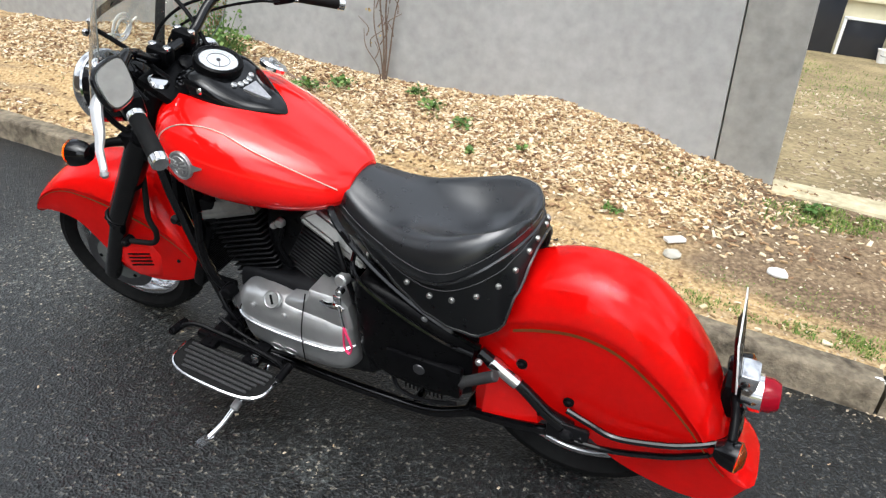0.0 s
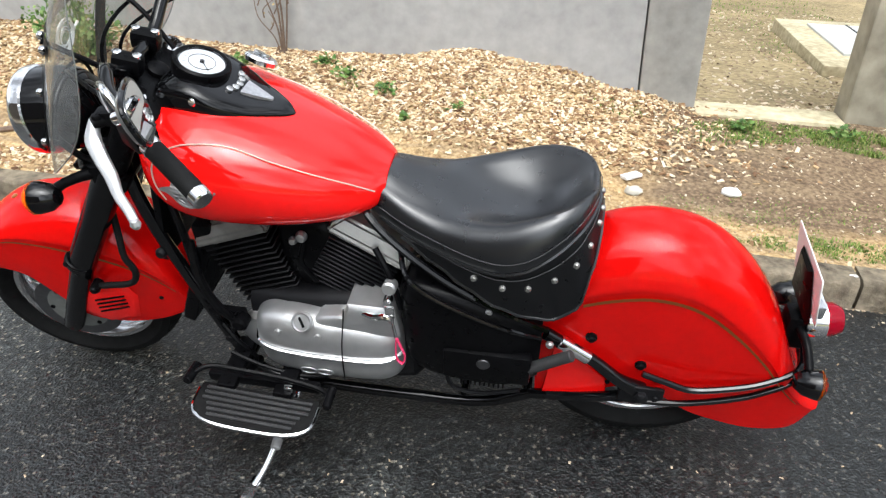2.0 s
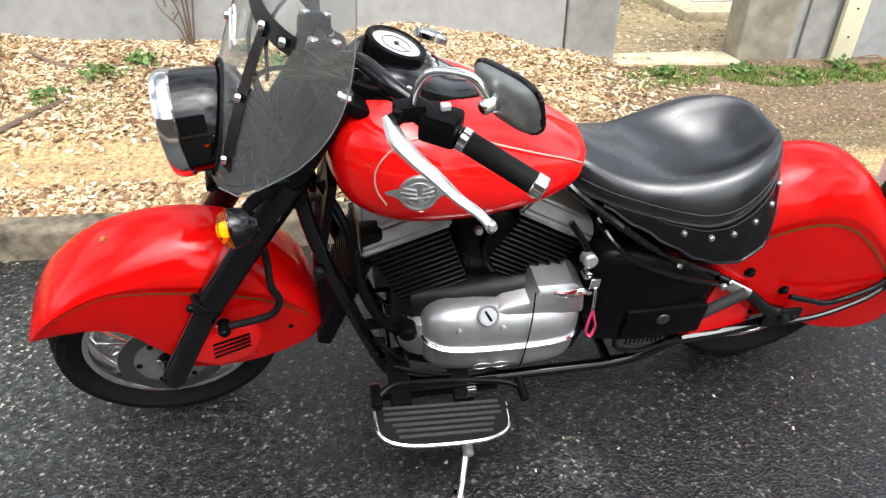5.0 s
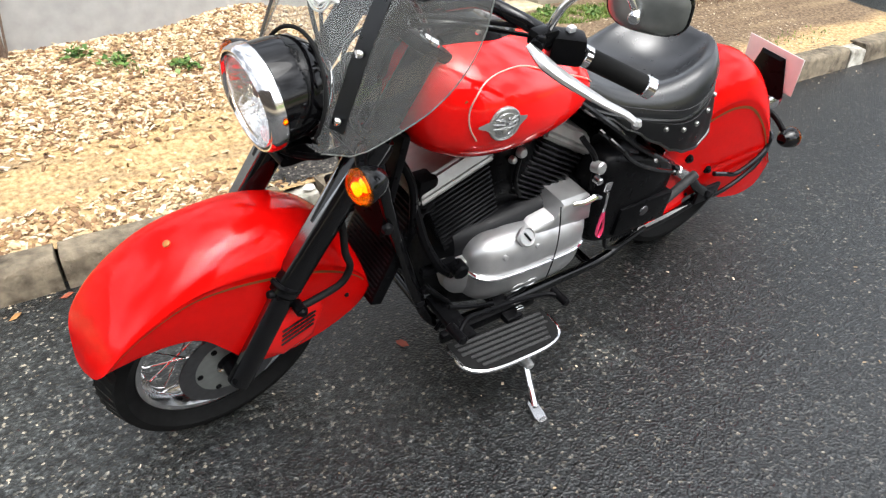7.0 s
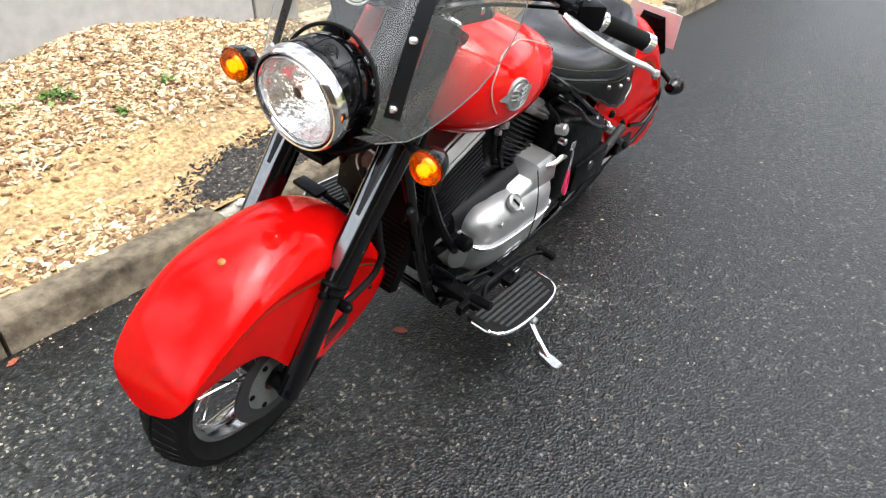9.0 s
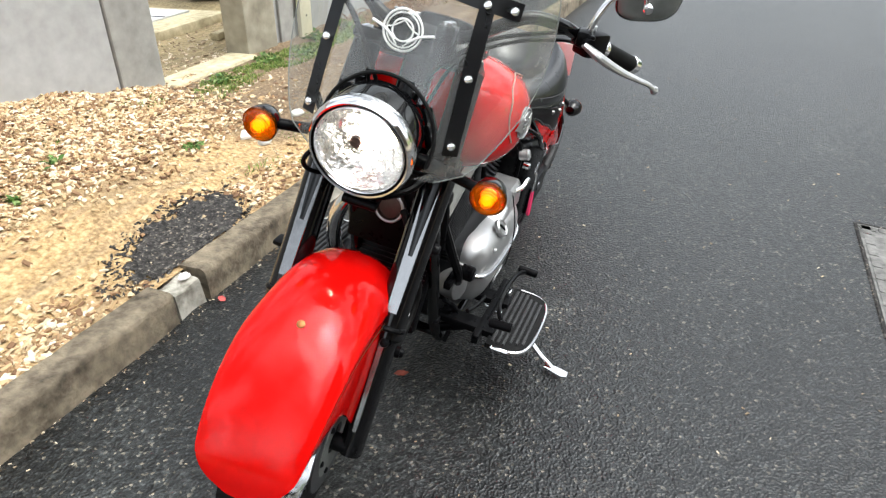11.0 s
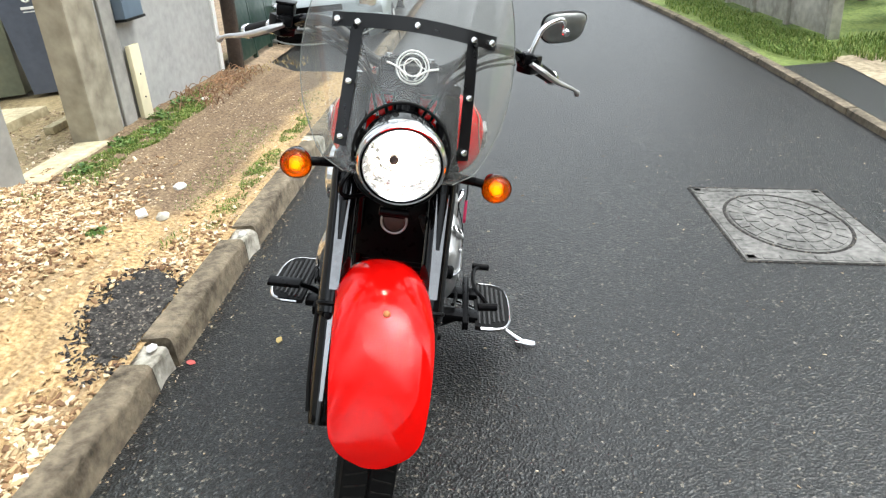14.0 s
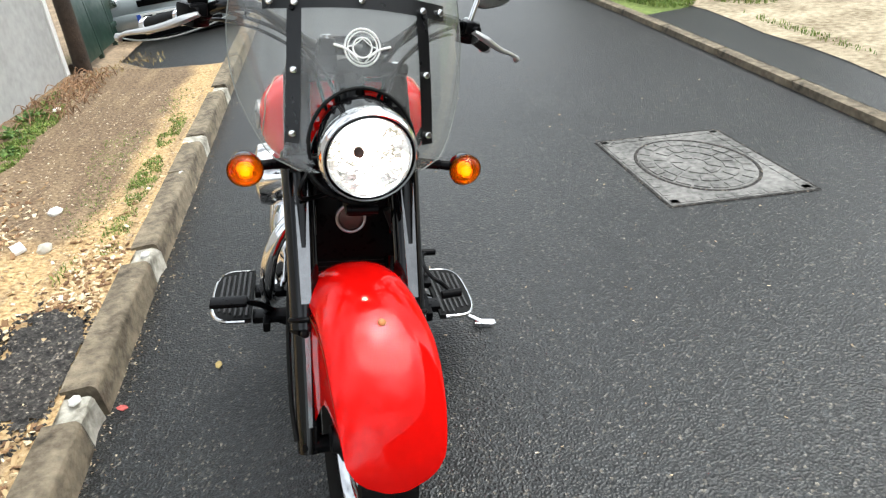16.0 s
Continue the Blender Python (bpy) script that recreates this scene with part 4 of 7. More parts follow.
def wheel(name, c, R, w, m, label):
    ob = new(name)
    ob.parent = BIKE
    ob.matrix_basis = m @ Matrix.Translation(c) @ pose(0, 0, 0, 90, 0, 0)
    tagged(ob, label)
    t = w / 2
    ri = R - w * 0.58
    prof = [(ri, -t * 0.62), (ri + 0.012, -t * 0.80), (R - w * 0.33, -t), (R - w * 0.16, -t * 0.93), (R - 0.014, -t * 0.66), (R - 0.004, -t * 0.34), (R, -0.004), (R - 0.005, 0)]
    prof = prof + [(r, -h) for r, h in reversed(prof[:-1])]
    tyre = lathe(prof, 72)
    part("tyre", tyre, M_RUBBER, ob, "black road tyre with worn tread")
    tread = bmesh.new()
    groove = box(0.052, 0.0035, 0.004, (0, 0, 0), 0.0)
    for k in range(54):
        a = 2 * math.pi * k / 54
        for sd in SIDES:
            g = groove.copy()
            q = Matrix.Rotation(a + sd * 0.03, 4, "Z") @ Matrix.Translation((R - 0.0085, 0, sd * t * 0.46)) @ Matrix.Rotation(radians(90 - sd * 22), 4, "Y") @ Matrix.Rotation(radians(sd * 24), 4, "Z")
            bmesh.ops.transform(g, matrix=q, verts=g.verts)
            tread = join(tread, g)
    part("tread_pattern", tread, M_TREAD, ob, "worn tread sipes")
    rim = [(ri + 0.004, -t * 0.72), (ri + 0.008, -t * 0.62), (ri - 0.012, -t * 0.58), (ri - 0.026, -t * 0.30), (ri - 0.030, 0)]
    rim = rim + [(r, -h) for r, h in reversed(rim[:-1])]
    part("rim", lathe(rim, 64), M_RIM, ob, "chromed wheel rim")
    part("hub", lathe([(0, -0.075), (0.030, -0.075), (0.034, -0.06), (0.052, -0.052), (0.052, -0.042), (0.030, -0.034), (0.030, 0.034), (0.052, 0.042), (0.052, 0.052), (0.034, 0.06), (0.030, 0.075), (0, 0.075)], 28), M_DARKALLOY, ob)
    for k in range(24):
        a = 2 * math.pi * k / 24
        side = 1 if k % 2 else -1
        b = a + 0.42 * (1 if k % 4 < 2 else -1)
        part("spoke", rod((0.05 * math.cos(a), 0.05 * math.sin(a), side * 0.046), ((ri - 0.028) * math.cos(b), (ri - 0.028) * math.sin(b), side * 0.008), 0.0024, 6), M_CHROME, ob)
    disc = lathe([(0.084, -0.082), (0.122, -0.082), (0.122, -0.077), (0.084, -0.077), (0.084, -0.082)], 48)
    part("brake_disc", disc, M_DISC, ob, "dark steel brake disc")
    car = lathe([(0.036, -0.0825), (0.070, -0.0835), (0.086, -0.0835), (0.086, -0.076), (0.036, -0.076), (0.036, -0.0825)], 40)
    carrier = part("disc_carrier", car, M_CARRIER, ob, "grey disc carrier")
    for k in range(6):
        a = 2 * math.pi * k / 6
        part("rivet", lathe([(0.007, -0.002), (0.007, 0.003), (0.004, 0.005), (0, 0.005)], 12, axis((0.076 * math.cos(a), 0.076 * math.sin(a), -0.0835), (0, 0, -1))), M_SATIN, carrier)
    return ob


wheel("front_wheel", FA, 0.270, 0.122, STEER, "spoked front wheel with chrome rim")
wheel("rear_wheel", RA, 0.287, 0.130, STILL, "spoked rear wheel with chrome rim")

CROWN = ((0.0, 0.0), (0.20, 0.004), (0.38, 0.016), (0.55, 0.038), (0.70, 0.070), (0.82, 0.108), (0.91, 0.148), (0.97, 0.188), (1.01, 0.222), (1.020, 0.238), (1.006, 0.252), (0.992, 0.262), (0.992, 0.30), (1.0, 0.45), (1.0, 0.62), (0.99, 0.80), (0.98, 0.95), (0.97, 1.0))


def fender(name, prof, low, width, label, m, stripe=(0.08, 0.9)):
    """A deep valanced mudguard. prof: ridge line (x, z); low: the skirt's lower edge; width: half widths along it."""
    n = 52
    ridge = spline([(x, 0, z) for x, z in prof], n)
    lows = spline([(x, 0, z) for x, z in low], n)
    width = [(p.x, p.y) for p in spline([(u, w, 0) for u, w in width], 60)]
    rings = []
    for i in range(n):
        r, d, w = ridge[i], lows[i] - ridge[i], lerp(width, i / (n - 1))
        ring = [((r + d * k).x, w * s, (r + d * k).z) for s, k in CROWN]
        rings.append([(x, -y, z) for x, y, z in reversed(ring)] + ring[1:])
    bm = loft(rings, caps=False, closed=False)
    bmesh.ops.solidify(bm, geom=bm.faces[:], thickness=0.004)
    ob = part(name, bm, M_RED, BIKE, label, m)
    for s in SIDES:
        rail = bmesh.new()
        a, b = int(stripe[0] * n), int(stripe[1] * n)
        rows = []
        for i in range(a, b):
            r, d, w = ridge[i], lows[i] - ridge[i], lerp(width, i / (n - 1))
            row = []
            for k in (0.285, 0.305):
                p = r + d * k
                row.append(Vector((p.x, s * (w * 0.993 + 0.0035), p.z)))
            rows.append(row)
        vs = [[rail.verts.new(p) for p in row] for row in rows]
        for u, v in zip(vs, vs[1:]):
            rail.faces.new((u[0], u[1], v[1], v[0]))
        bmesh.ops.solidify(rail, geom=rail.faces[:], thickness=0.001)
        part("pinstripe", rail, M_GOLD, ob, "thin faded gold pinstripe")
    return ob


FF = fender("front_fender",
            [(1.874, 0.385), (1.856, 0.437), (1.812, 0.508), (1.750, 0.568), (1.672, 0.616), (1.58, 0.643), (1.475, 0.645), (1.372, 0.602), (1.296, 0.528), (1.246, 0.435), (1.222, 0.325)],
            [(1.858, 0.416), (1.828, 0.438), (1.775, 0.452), (1.715, 0.452), (1.658, 0.428), (1.603, 0.352), (1.545, 0.272), (1.445, 0.252), (1.355, 0.264), (1.285, 0.288), (1.236, 0.312)],
            [(0, 0.034), (0.015, 0.054), (0.04, 0.071), (0.08, 0.086), (0.13, 0.097), (0.3, 0.108), (0.5, 0.112), (0.8, 0.114), (0.96, 0.108), (1, 0.095)], "deep glossy red valanced front mudguard", STEER, (0.10, 0.92))
RF = fender("rear_fender",
            [(0.28, 0.605), (0.19, 0.676), (0.10, 0.720), (0.0, 0.731), (-0.10, 0.704), (-0.20, 0.628), (-0.285, 0.516), (-0.342, 0.402), (-0.392, 0.312), (-0.458, 0.240)],
            [(0.26, 0.200), (0.20, 0.205), (0.13, 0.23), (0.05, 0.27), (-0.04, 0.262), (-0.13, 0.206), (-0.22, 0.176), (-0.305, 0.162), (-0.385, 0.176), (-0.438, 0.222)],
            [(0, 0.115), (0.3, 0.122), (0.6, 0.122), (0.85, 0.114), (0.93, 0.106), (0.975, 0.092), (1, 0.070)], "deep glossy red valanced rear mudguard", STILL, (0.14, 0.88))
part("crown_bolt", lathe([(0.008, -0.004), (0.008, 0.003), (0.005, 0.005), (0, 0.005)], 14, axis((1.660, 0, 0.621), (0.48, 0, 0.87))), M_GOLD, FF, "small brassy bolt")
# louvred scoop behind the fork, its slots and the fender bolts
for s in SIDES:
    scoop = loft([[(1.602, s * 0.106, 0.300), (1.560, s * 0.106, 0.402), (1.440, s * 0.106, 0.412), (1.412, s * 0.106, 0.36), (1.440, s * 0.106, 0.262), (1.53, s * 0.106, 0.244)],
                  [(1.592, s * 0.124, 0.302), (1.553, s * 0.124, 0.393), (1.446, s * 0.124, 0.402), (1.424, s * 0.118, 0.36), (1.448, s * 0.118, 0.272), (1.53, s * 0.122, 0.255)],
                  [(1.578, s * 0.130, 0.306), (1.545, s * 0.130, 0.382), (1.456, s * 0.130, 0.390), (1.436, s * 0.124, 0.356), (1.458, s * 0.122, 0.284), (1.53, s * 0.126, 0.268)]])
    part("louvre_panel", scoop, M_RED, FF, "raised red scoop with dark slots", Matrix.Translation((-0.050, 0, 0.010)))
    for k in range(4):
        part("slot", rod((1.536 + 0.001 * k, s * (0.1303 - 0.0008 * k), 0.352 - 0.0165 * k), (1.450 + 0.001 * k, s * (0.1293 - 0.0013 * k), 0.372 - 0.0160 * k), 0.0027, 8), M_SATIN, FF, "", Matrix.Translation((-0.050, 0, 0.010)))
    part("bolt", bolt((1.305, s * 0.113, 0.365), (0, s, 0), 0.006), M_SATIN, FF)
    for x, z in ((0.142, 0.447), (0.013, 0.368)):
        part("bolt", join(lathe([(0.014, -0.004), (0.014, 0.004), (0.010, 0.006), (0.0, 0.006)], 20, axis((x, s * 0.122, z), (0, s, 0))), bolt((x, s * 0.128, z), (0, s, 0), 0.010, 0.006)), M_SATIN, RF)


# fuel tank with chrome trim line, badges and dash
TANK_ROWS = [(1.187, 0.03, 0.84, 0.91, 0.4), (1.178, 0.10, 0.79, 0.945, 0.42), (1.145, 0.165, 0.742, 0.968, 0.45), (1.08, 0.208, 0.712, 0.981, 0.48), (1.0, 0.218, 0.698, 0.974, 0.5), (0.90, 0.203, 0.694, 0.944, 0.5), (0.80, 0.172, 0.698, 0.905, 0.48), (0.72, 0.138, 0.712, 0.870, 0.45), (0.665, 0.105, 0.735, 0.840, 0.42), (0.638, 0.07, 0.755, 0.824, 0.4)]
TANK = part("fuel_tank", body(TANK_ROWS, 44, 2.4, None, 44), M_RED, BIKE, "glossy red teardrop fuel tank")


def tank_side(x, z):
    """Half width of the tank at a height."""
    w, z0, z1, wf = [lerp(sorted((r[0], r[k]) for r in TANK_ROWS), x) for k in (1, 2, 3, 4)]
    zc = z0 + (z1 - z0) * wf
    h = (z1 - zc) if z > zc else (zc - z0)
    q = min(0.999, abs(z - zc) / h)
    return w * (1 - q ** 2.4) ** (1 / 2.4)


for s in SIDES:
    line = [(1.080, 0.815), (1.097, 0.845), (1.100, 0.878), (1.086, 0.908), (1.055, 0.928), (1.01, 0.936), (0.94, 0.925), (0.86, 0.897), (0.78, 0.865), (0.70, 0.828), (0.655, 0.80)]
    pts = [(x, s * (tank_side(x, z) + 0.0035), z + 0.0025) for x, z in line]
    part("trim_line", tube(pts, 0.0018, 40, 6), M_TRIM, TANK, "thin bright trim line")
    pts = [(x, s * (tank_side(x, z) + 0.0005), z) for x, z in ((1.118, 0.83), (1.125, 0.865), (1.10, 0.90))]
    part("pinstripe", tube(pts, 0.002, 16, 6), M_GOLD, TANK, "thin gold pinstripe")
    part("seam", tube([(x, s * (tank_side(x, 0.712 if x > 0.7 else 0.72) * 0.97), 0.712 if x > 0.75 else 0.716) for x in (1.06, 0.98, 0.9, 0.82, 0.74)], 0.004, 20, 6), M_RED, TANK)
    c = Vector((1.022, s * (tank_side(1.022, 0.848) + 0.001), 0.848))
    nrm = Vector((0.10, s, 0.06))
    bm_ax = axis(c, nrm)
    BAD = part("tank_badge", lathe([(0.037, -0.004), (0.037, 0.002), (0.034, 0.004), (0.0, 0.005)], 30, bm_ax), M_BADGE, TANK, "round winged metal tank badge")
    part("ring", torus(0.034, 0.0032, 36, 8, bm_ax @ Matrix.Translation((0, 0, 0.003))), M_ALLOY, BAD)
    part("inner_ring", torus(0.024, 0.0020, 30, 6, bm_ax @ Matrix.Translation((0, 0, 0.005))), M_ALLOY, BAD)
    for d in SIDES:
        for k, (r0, z0, r1, z1) in enumerate(((0.006, 0.010, 0.030, 0.018), (0.005, 0.001, 0.034, 0.008), (0.004, -0.008, 0.032, -0.004))):
            part("feather", tube([c + Vector((d * r0, s * 0.0065, z0)), c + Vector((d * (r0 + r1) / 2, s * 0.0072, (z0 + z1) / 2 + 0.001)), c + Vector((d * r1, s * 0.006, z1))], [0.0034, 0.003, 0.0014], 8, 6), M_ALLOY, BAD)
        part("wing", loft([[c + Vector((d * 0.026, s * 0.004, 0.016)), c + Vector((d * 0.024, s * 0.007, -0.020)), c + Vector((d * 0.024, -s * 0.003, -0.020))], [c + Vector((d * 0.046, s * 0.003 - (0.004 if d > 0 else 0.0) * s, 0.010)), c + Vector((d * 0.044, s * 0.005 - (0.004 if d > 0 else 0.0) * s, -0.006)), c + Vector((d * 0.044, -s * 0.004, -0.006))], [c + Vector((d * 0.062, -s * 0.003, 0.004)), c + Vector((d * 0.061, -s * 0.001, 0.0)), c + Vector((d * 0.061, -s * 0.005, 0.0))]]), M_ALLOY, BAD)
    part("drop", lathe([(0.010, 0.0), (0.009, 0.004), (0.004, 0.006), (0, 0.0065)], 16, axis(c + Vector((0, s * 0.004, -0.014)), nrm)), M_ALLOY, BAD)
DASH = part("dash_console", body([(1.150, 0.030, 0.925, 0.965, 0.50), (1.138, 0.068, 0.910, 1.004, 0.50), (1.105, 0.090, 0.905, 1.032, 0.55), (1.040, 0.100, 0.905, 1.035, 0.60), (0.985, 0.094, 0.895, 1.008, 0.60), (0.935, 0.072, 0.885, 0.980, 0.60), (0.895, 0.048, 0.880, 0.966, 0.60), (0.866, 0.026, 0.880, 0.953, 0.60), (0.850, 0.006, 0.885, 0.940, 0.50)], 32, 4.6, None, 32), M_BLACK, BIKE, "gloss black tank-top dash")
DN = Vector((-0.36, 0, 1)).normalized()
DC = Vector((1.042, 0, 1.041))
part("bezel", lathe([(0.060, -0.02), (0.062, 0.0), (0.060, 0.008), (0.055, 0.011), (0.049, 0.009), (0.047, 0.003)], 40, axis(DC, DN)), M_SATIN, DASH)
DIAL = part("speedometer", lathe([(0.049, 0.0), (0.049, 0.004), (0.0, 0.004)], 40, axis(DC, DN)), M_DIAL, DASH, "pale round speedometer dial")
part("dial_ring", torus(0.028, 0.0007, 40, 6, axis(DC + DN * 0.0052, DN)), M_SATIN, DIAL)
ticks = bmesh.new()
for k in range(17):
    a = radians(220 - 260 * k / 16)
    L = 0.007 if k % 2 == 0 else 0.004
    ticks = join(ticks, box(L, 0.0014, 0.0006, (0.037, 0, 0.0046), m=axis(DC, DN) @ Matrix.Rotation(a, 4, "Z")))
part("tick_marks", ticks, M_BADGE, DIAL)
part("needle", join(box(0.036, 0.0016, 0.0008, (0.014, 0, 0.006), m=axis(DC, DN) @ Matrix.Rotation(radians(225), 4, "Z")), lathe([(0.005, 0.004), (0.005, 0.008), (0, 0.008)], 14, axis(DC, DN))), M_SATIN, DIAL)
part("dial_glass", lathe([(0.048, 0.009), (0.030, 0.0115), (0.0, 0.0125)], 32, axis(DC, DN)), M_GLASS, DASH)
part("lamp_plate", loft([[(0.955, -0.026, 0.9924 + h), (0.955, 0.026, 0.9924 + h), (0.896, 0.005, 0.9665 + h), (0.896, -0.005, 0.9665 + h)] for h in (-0.006, 0.0035)]), M_BADGE, DASH, "brushed metal warning-lamp plate")
for y, x in ((-0.034, 0.974), (-0.017, 0.968), (0.0, 0.966), (0.017, 0.968), (0.034, 0.974), (0.0, 0.905)):
    part("warning_lamp", lathe([(0.0075, -0.004), (0.0075, 0.003), (0.0055, 0.004), (0.0045, 0.002), (0, 0.002)], 16, axis((x, y, 1.000 - (0.985 - x) * 0.688 + 0.012), (-0.57, 0, 0.82))), M_ALLOY, DASH)
part("dash_bolt", bolt((1.03, 0.0955, 1.003), (0, 1, 0.2), 0.009), M_CHROME, DASH)
FILL = part("filler_cap", join(lathe([(0.036, -0.006), (0.038, 0.004), (0.033, 0.010), (0, 0.013)], 28, axis((0.955, -0.105, 0.992), (-0.35, -0.45, 1))), box(0.05, 0.016, 0.008, (0, 0, 0.014), 0.003, m=axis((0.955, -0.105, 0.992), (-0.35, -0.45, 1)))), M_CHROME, TANK, "chrome fuel filler cap")

DASH.location = (-0.002, 0.0, -0.012)

# saddle: dished cushion, skirt, piping, stitching, studs
SEAT_ROWS = [(0.705, 0.030, 0.780, 0.776, 0.752), (0.685, 0.066, 0.806, 0.796, 0.742), (0.64, 0.096, 0.814, 0.796, 0.726), (0.58, 0.124, 0.792, 0.774, 0.708), (0.51, 0.152, 0.768, 0.760, 0.696), (0.44, 0.178, 0.746, 0.766, 0.688), (0.37, 0.192, 0.732, 0.782, 0.684), (0.31, 0.190, 0.732, 0.802, 0.700), (0.255, 0.168, 0.752, 0.818, 0.732), (0.215, 0.134, 0.786, 0.826, 0.758), (0.190, 0.094, 0.814, 0.829, 0.772), (0.175, 0.052, 0.820, 0.822, 0.780), (0.168, 0.018, 0.804, 0.804, 0.784)]
SEAT = new("seat")
SEAT.parent = BIKE
tagged(SEAT, "black leather solo saddle with studded skirt")
cols = [spline([(r[0], r[k], 0) for r in SEAT_ROWS], 40) for k in (1, 2, 3, 4)]
rings = []
for i in range(40):
    x, w, zc, ze, zb = cols[0][i].x, cols[0][i].y, cols[1][i].y, cols[2][i].y, cols[3][i].y
    drop = ze - zb
    half = [(0.0, zc), (0.22 * w, zc + (ze - zc) * 0.05), (0.42 * w, zc + (ze - zc) * 0.28), (0.58 * w, zc + (ze - zc) * 0.68), (0.69 * w, zc + (ze - zc) * 0.94), (0.77 * w, ze - 0.02 * drop), (0.85 * w, ze - 0.10 * drop), (0.92 * w, ze - 0.26 * drop), (0.97 * w, ze - 0.48 * drop), (0.995 * w, ze - 0.72 * drop), (1.0 * w, zb + 0.008), (0.97 * w, zb), (0.5 * w, zb - 0.006)]
    rings.append([(x, y, z) for y, z in half] + [(x, -y, z) for y, z in reversed(half[1:])])
part("cushion", loft(rings), M_LEATHER, SEAT)


def seat_edge(i, s, up, out):
    x, w, zb = cols[0][i].x, cols[0][i].y, cols[3][i].y
    return Vector((x, s * (w + out), zb + up))


rim_ids = list(range(6, 40))
for nm, up, out, r, mt in (("piping", 0.002, 0.0, 0.005, M_LEATHER), ("stitching", 0.030, 0.0005, 0.0014, M_STITCH)):
    loop = [seat_edge(i, 1, up, out) for i in rim_ids] + [seat_edge(i, -1, up, out) for i in reversed(rim_ids)]
    part(nm, tube(loop, r, 0, 6), mt, SEAT)
# skirt hangs from the rear two thirds, deepest at the flanks and arched over the mudguard
HEM_Z = [(0.0, 0.704), (0.133, 0.660), (0.233, 0.624), (0.35, 0.586), (0.467, 0.562), (0.567, 0.556), (0.677, 0.590), (0.783, 0.672), (0.892, 0.732), (1.0, 0.748)]
HEM_OUT = [(0.0, 0.004), (0.35, 0.0), (0.467, 0.0), (0.567, 0.014), (0.677, 0.036), (0.783, 0.036), (0.892, 0.020), (1.0, 0.004)]
HEM_BACK = [(0.0, 0.0), (0.45, 0.004), (0.567, 0.014), (0.677, 0.024), (0.783, 0.020), (1.0, 0.012)]
ids = list(range(9, 40))
upper, lower = [], []


def hem_point(i, s):
    f = (i - 9) / 30
    return Vector((cols[0][i].x - lerp(HEM_BACK, f), s * (cols[0][i].y + lerp(HEM_OUT, f)), lerp(HEM_Z, f)))


for s, seq in ((1, ids), (-1, list(reversed(ids)))):
    for i in seq:
        upper.append(seat_edge(i, s, 0.004, -0.003))
        lower.append(hem_point(i, s))
middle = [a.lerp(b, 0.5) + Vector((-0.004, 0.006 * (1 if a.y > 0 else -1), 0)) for a, b in zip(upper, lower)]
bm = loft([upper, middle, lower], caps=False, closed=False)
bmesh.ops.solidify(bm, geom=bm.faces[:], thickness=0.005)
SKIRT = part("skirt", bm, M_LEATHER, SEAT, "black leather seat skirt with steel studs")
part("hem", tube(lower, 0.0042, 0, 6), M_LEATHER, SKIRT)
part("stitching", tube([a.lerp(b, 0.16) + Vector((-0.002, 0.005 * (1 if a.y > 0 else -1), 0)) for a, b in zip(upper, lower)], 0.0013, 0, 6), M_STITCH, SKIRT)
for s in SIDES:
    for i in (17, 20, 23, 26, 29, 32, 35, 38):
        a, b = seat_edge(i, s, 0, 0), hem_point(i, s)
        p = a.lerp(b, 0.34 if i < 30 else 0.40)
        n = Vector((-0.05 - 1.6 * max(0, (i - 25) / 13), s * (1.0 - 0.8 * max(0, (i - 25) / 13)), 0.15))
        p += n.normalized() * 0.006
        part("stud", lathe([(0.0075, -0.004), (0.0075, 0.001), (0.005, 0.0045), (0, 0.0055)], 14, axis(p, n)), M_ROCKER, SKIRT)
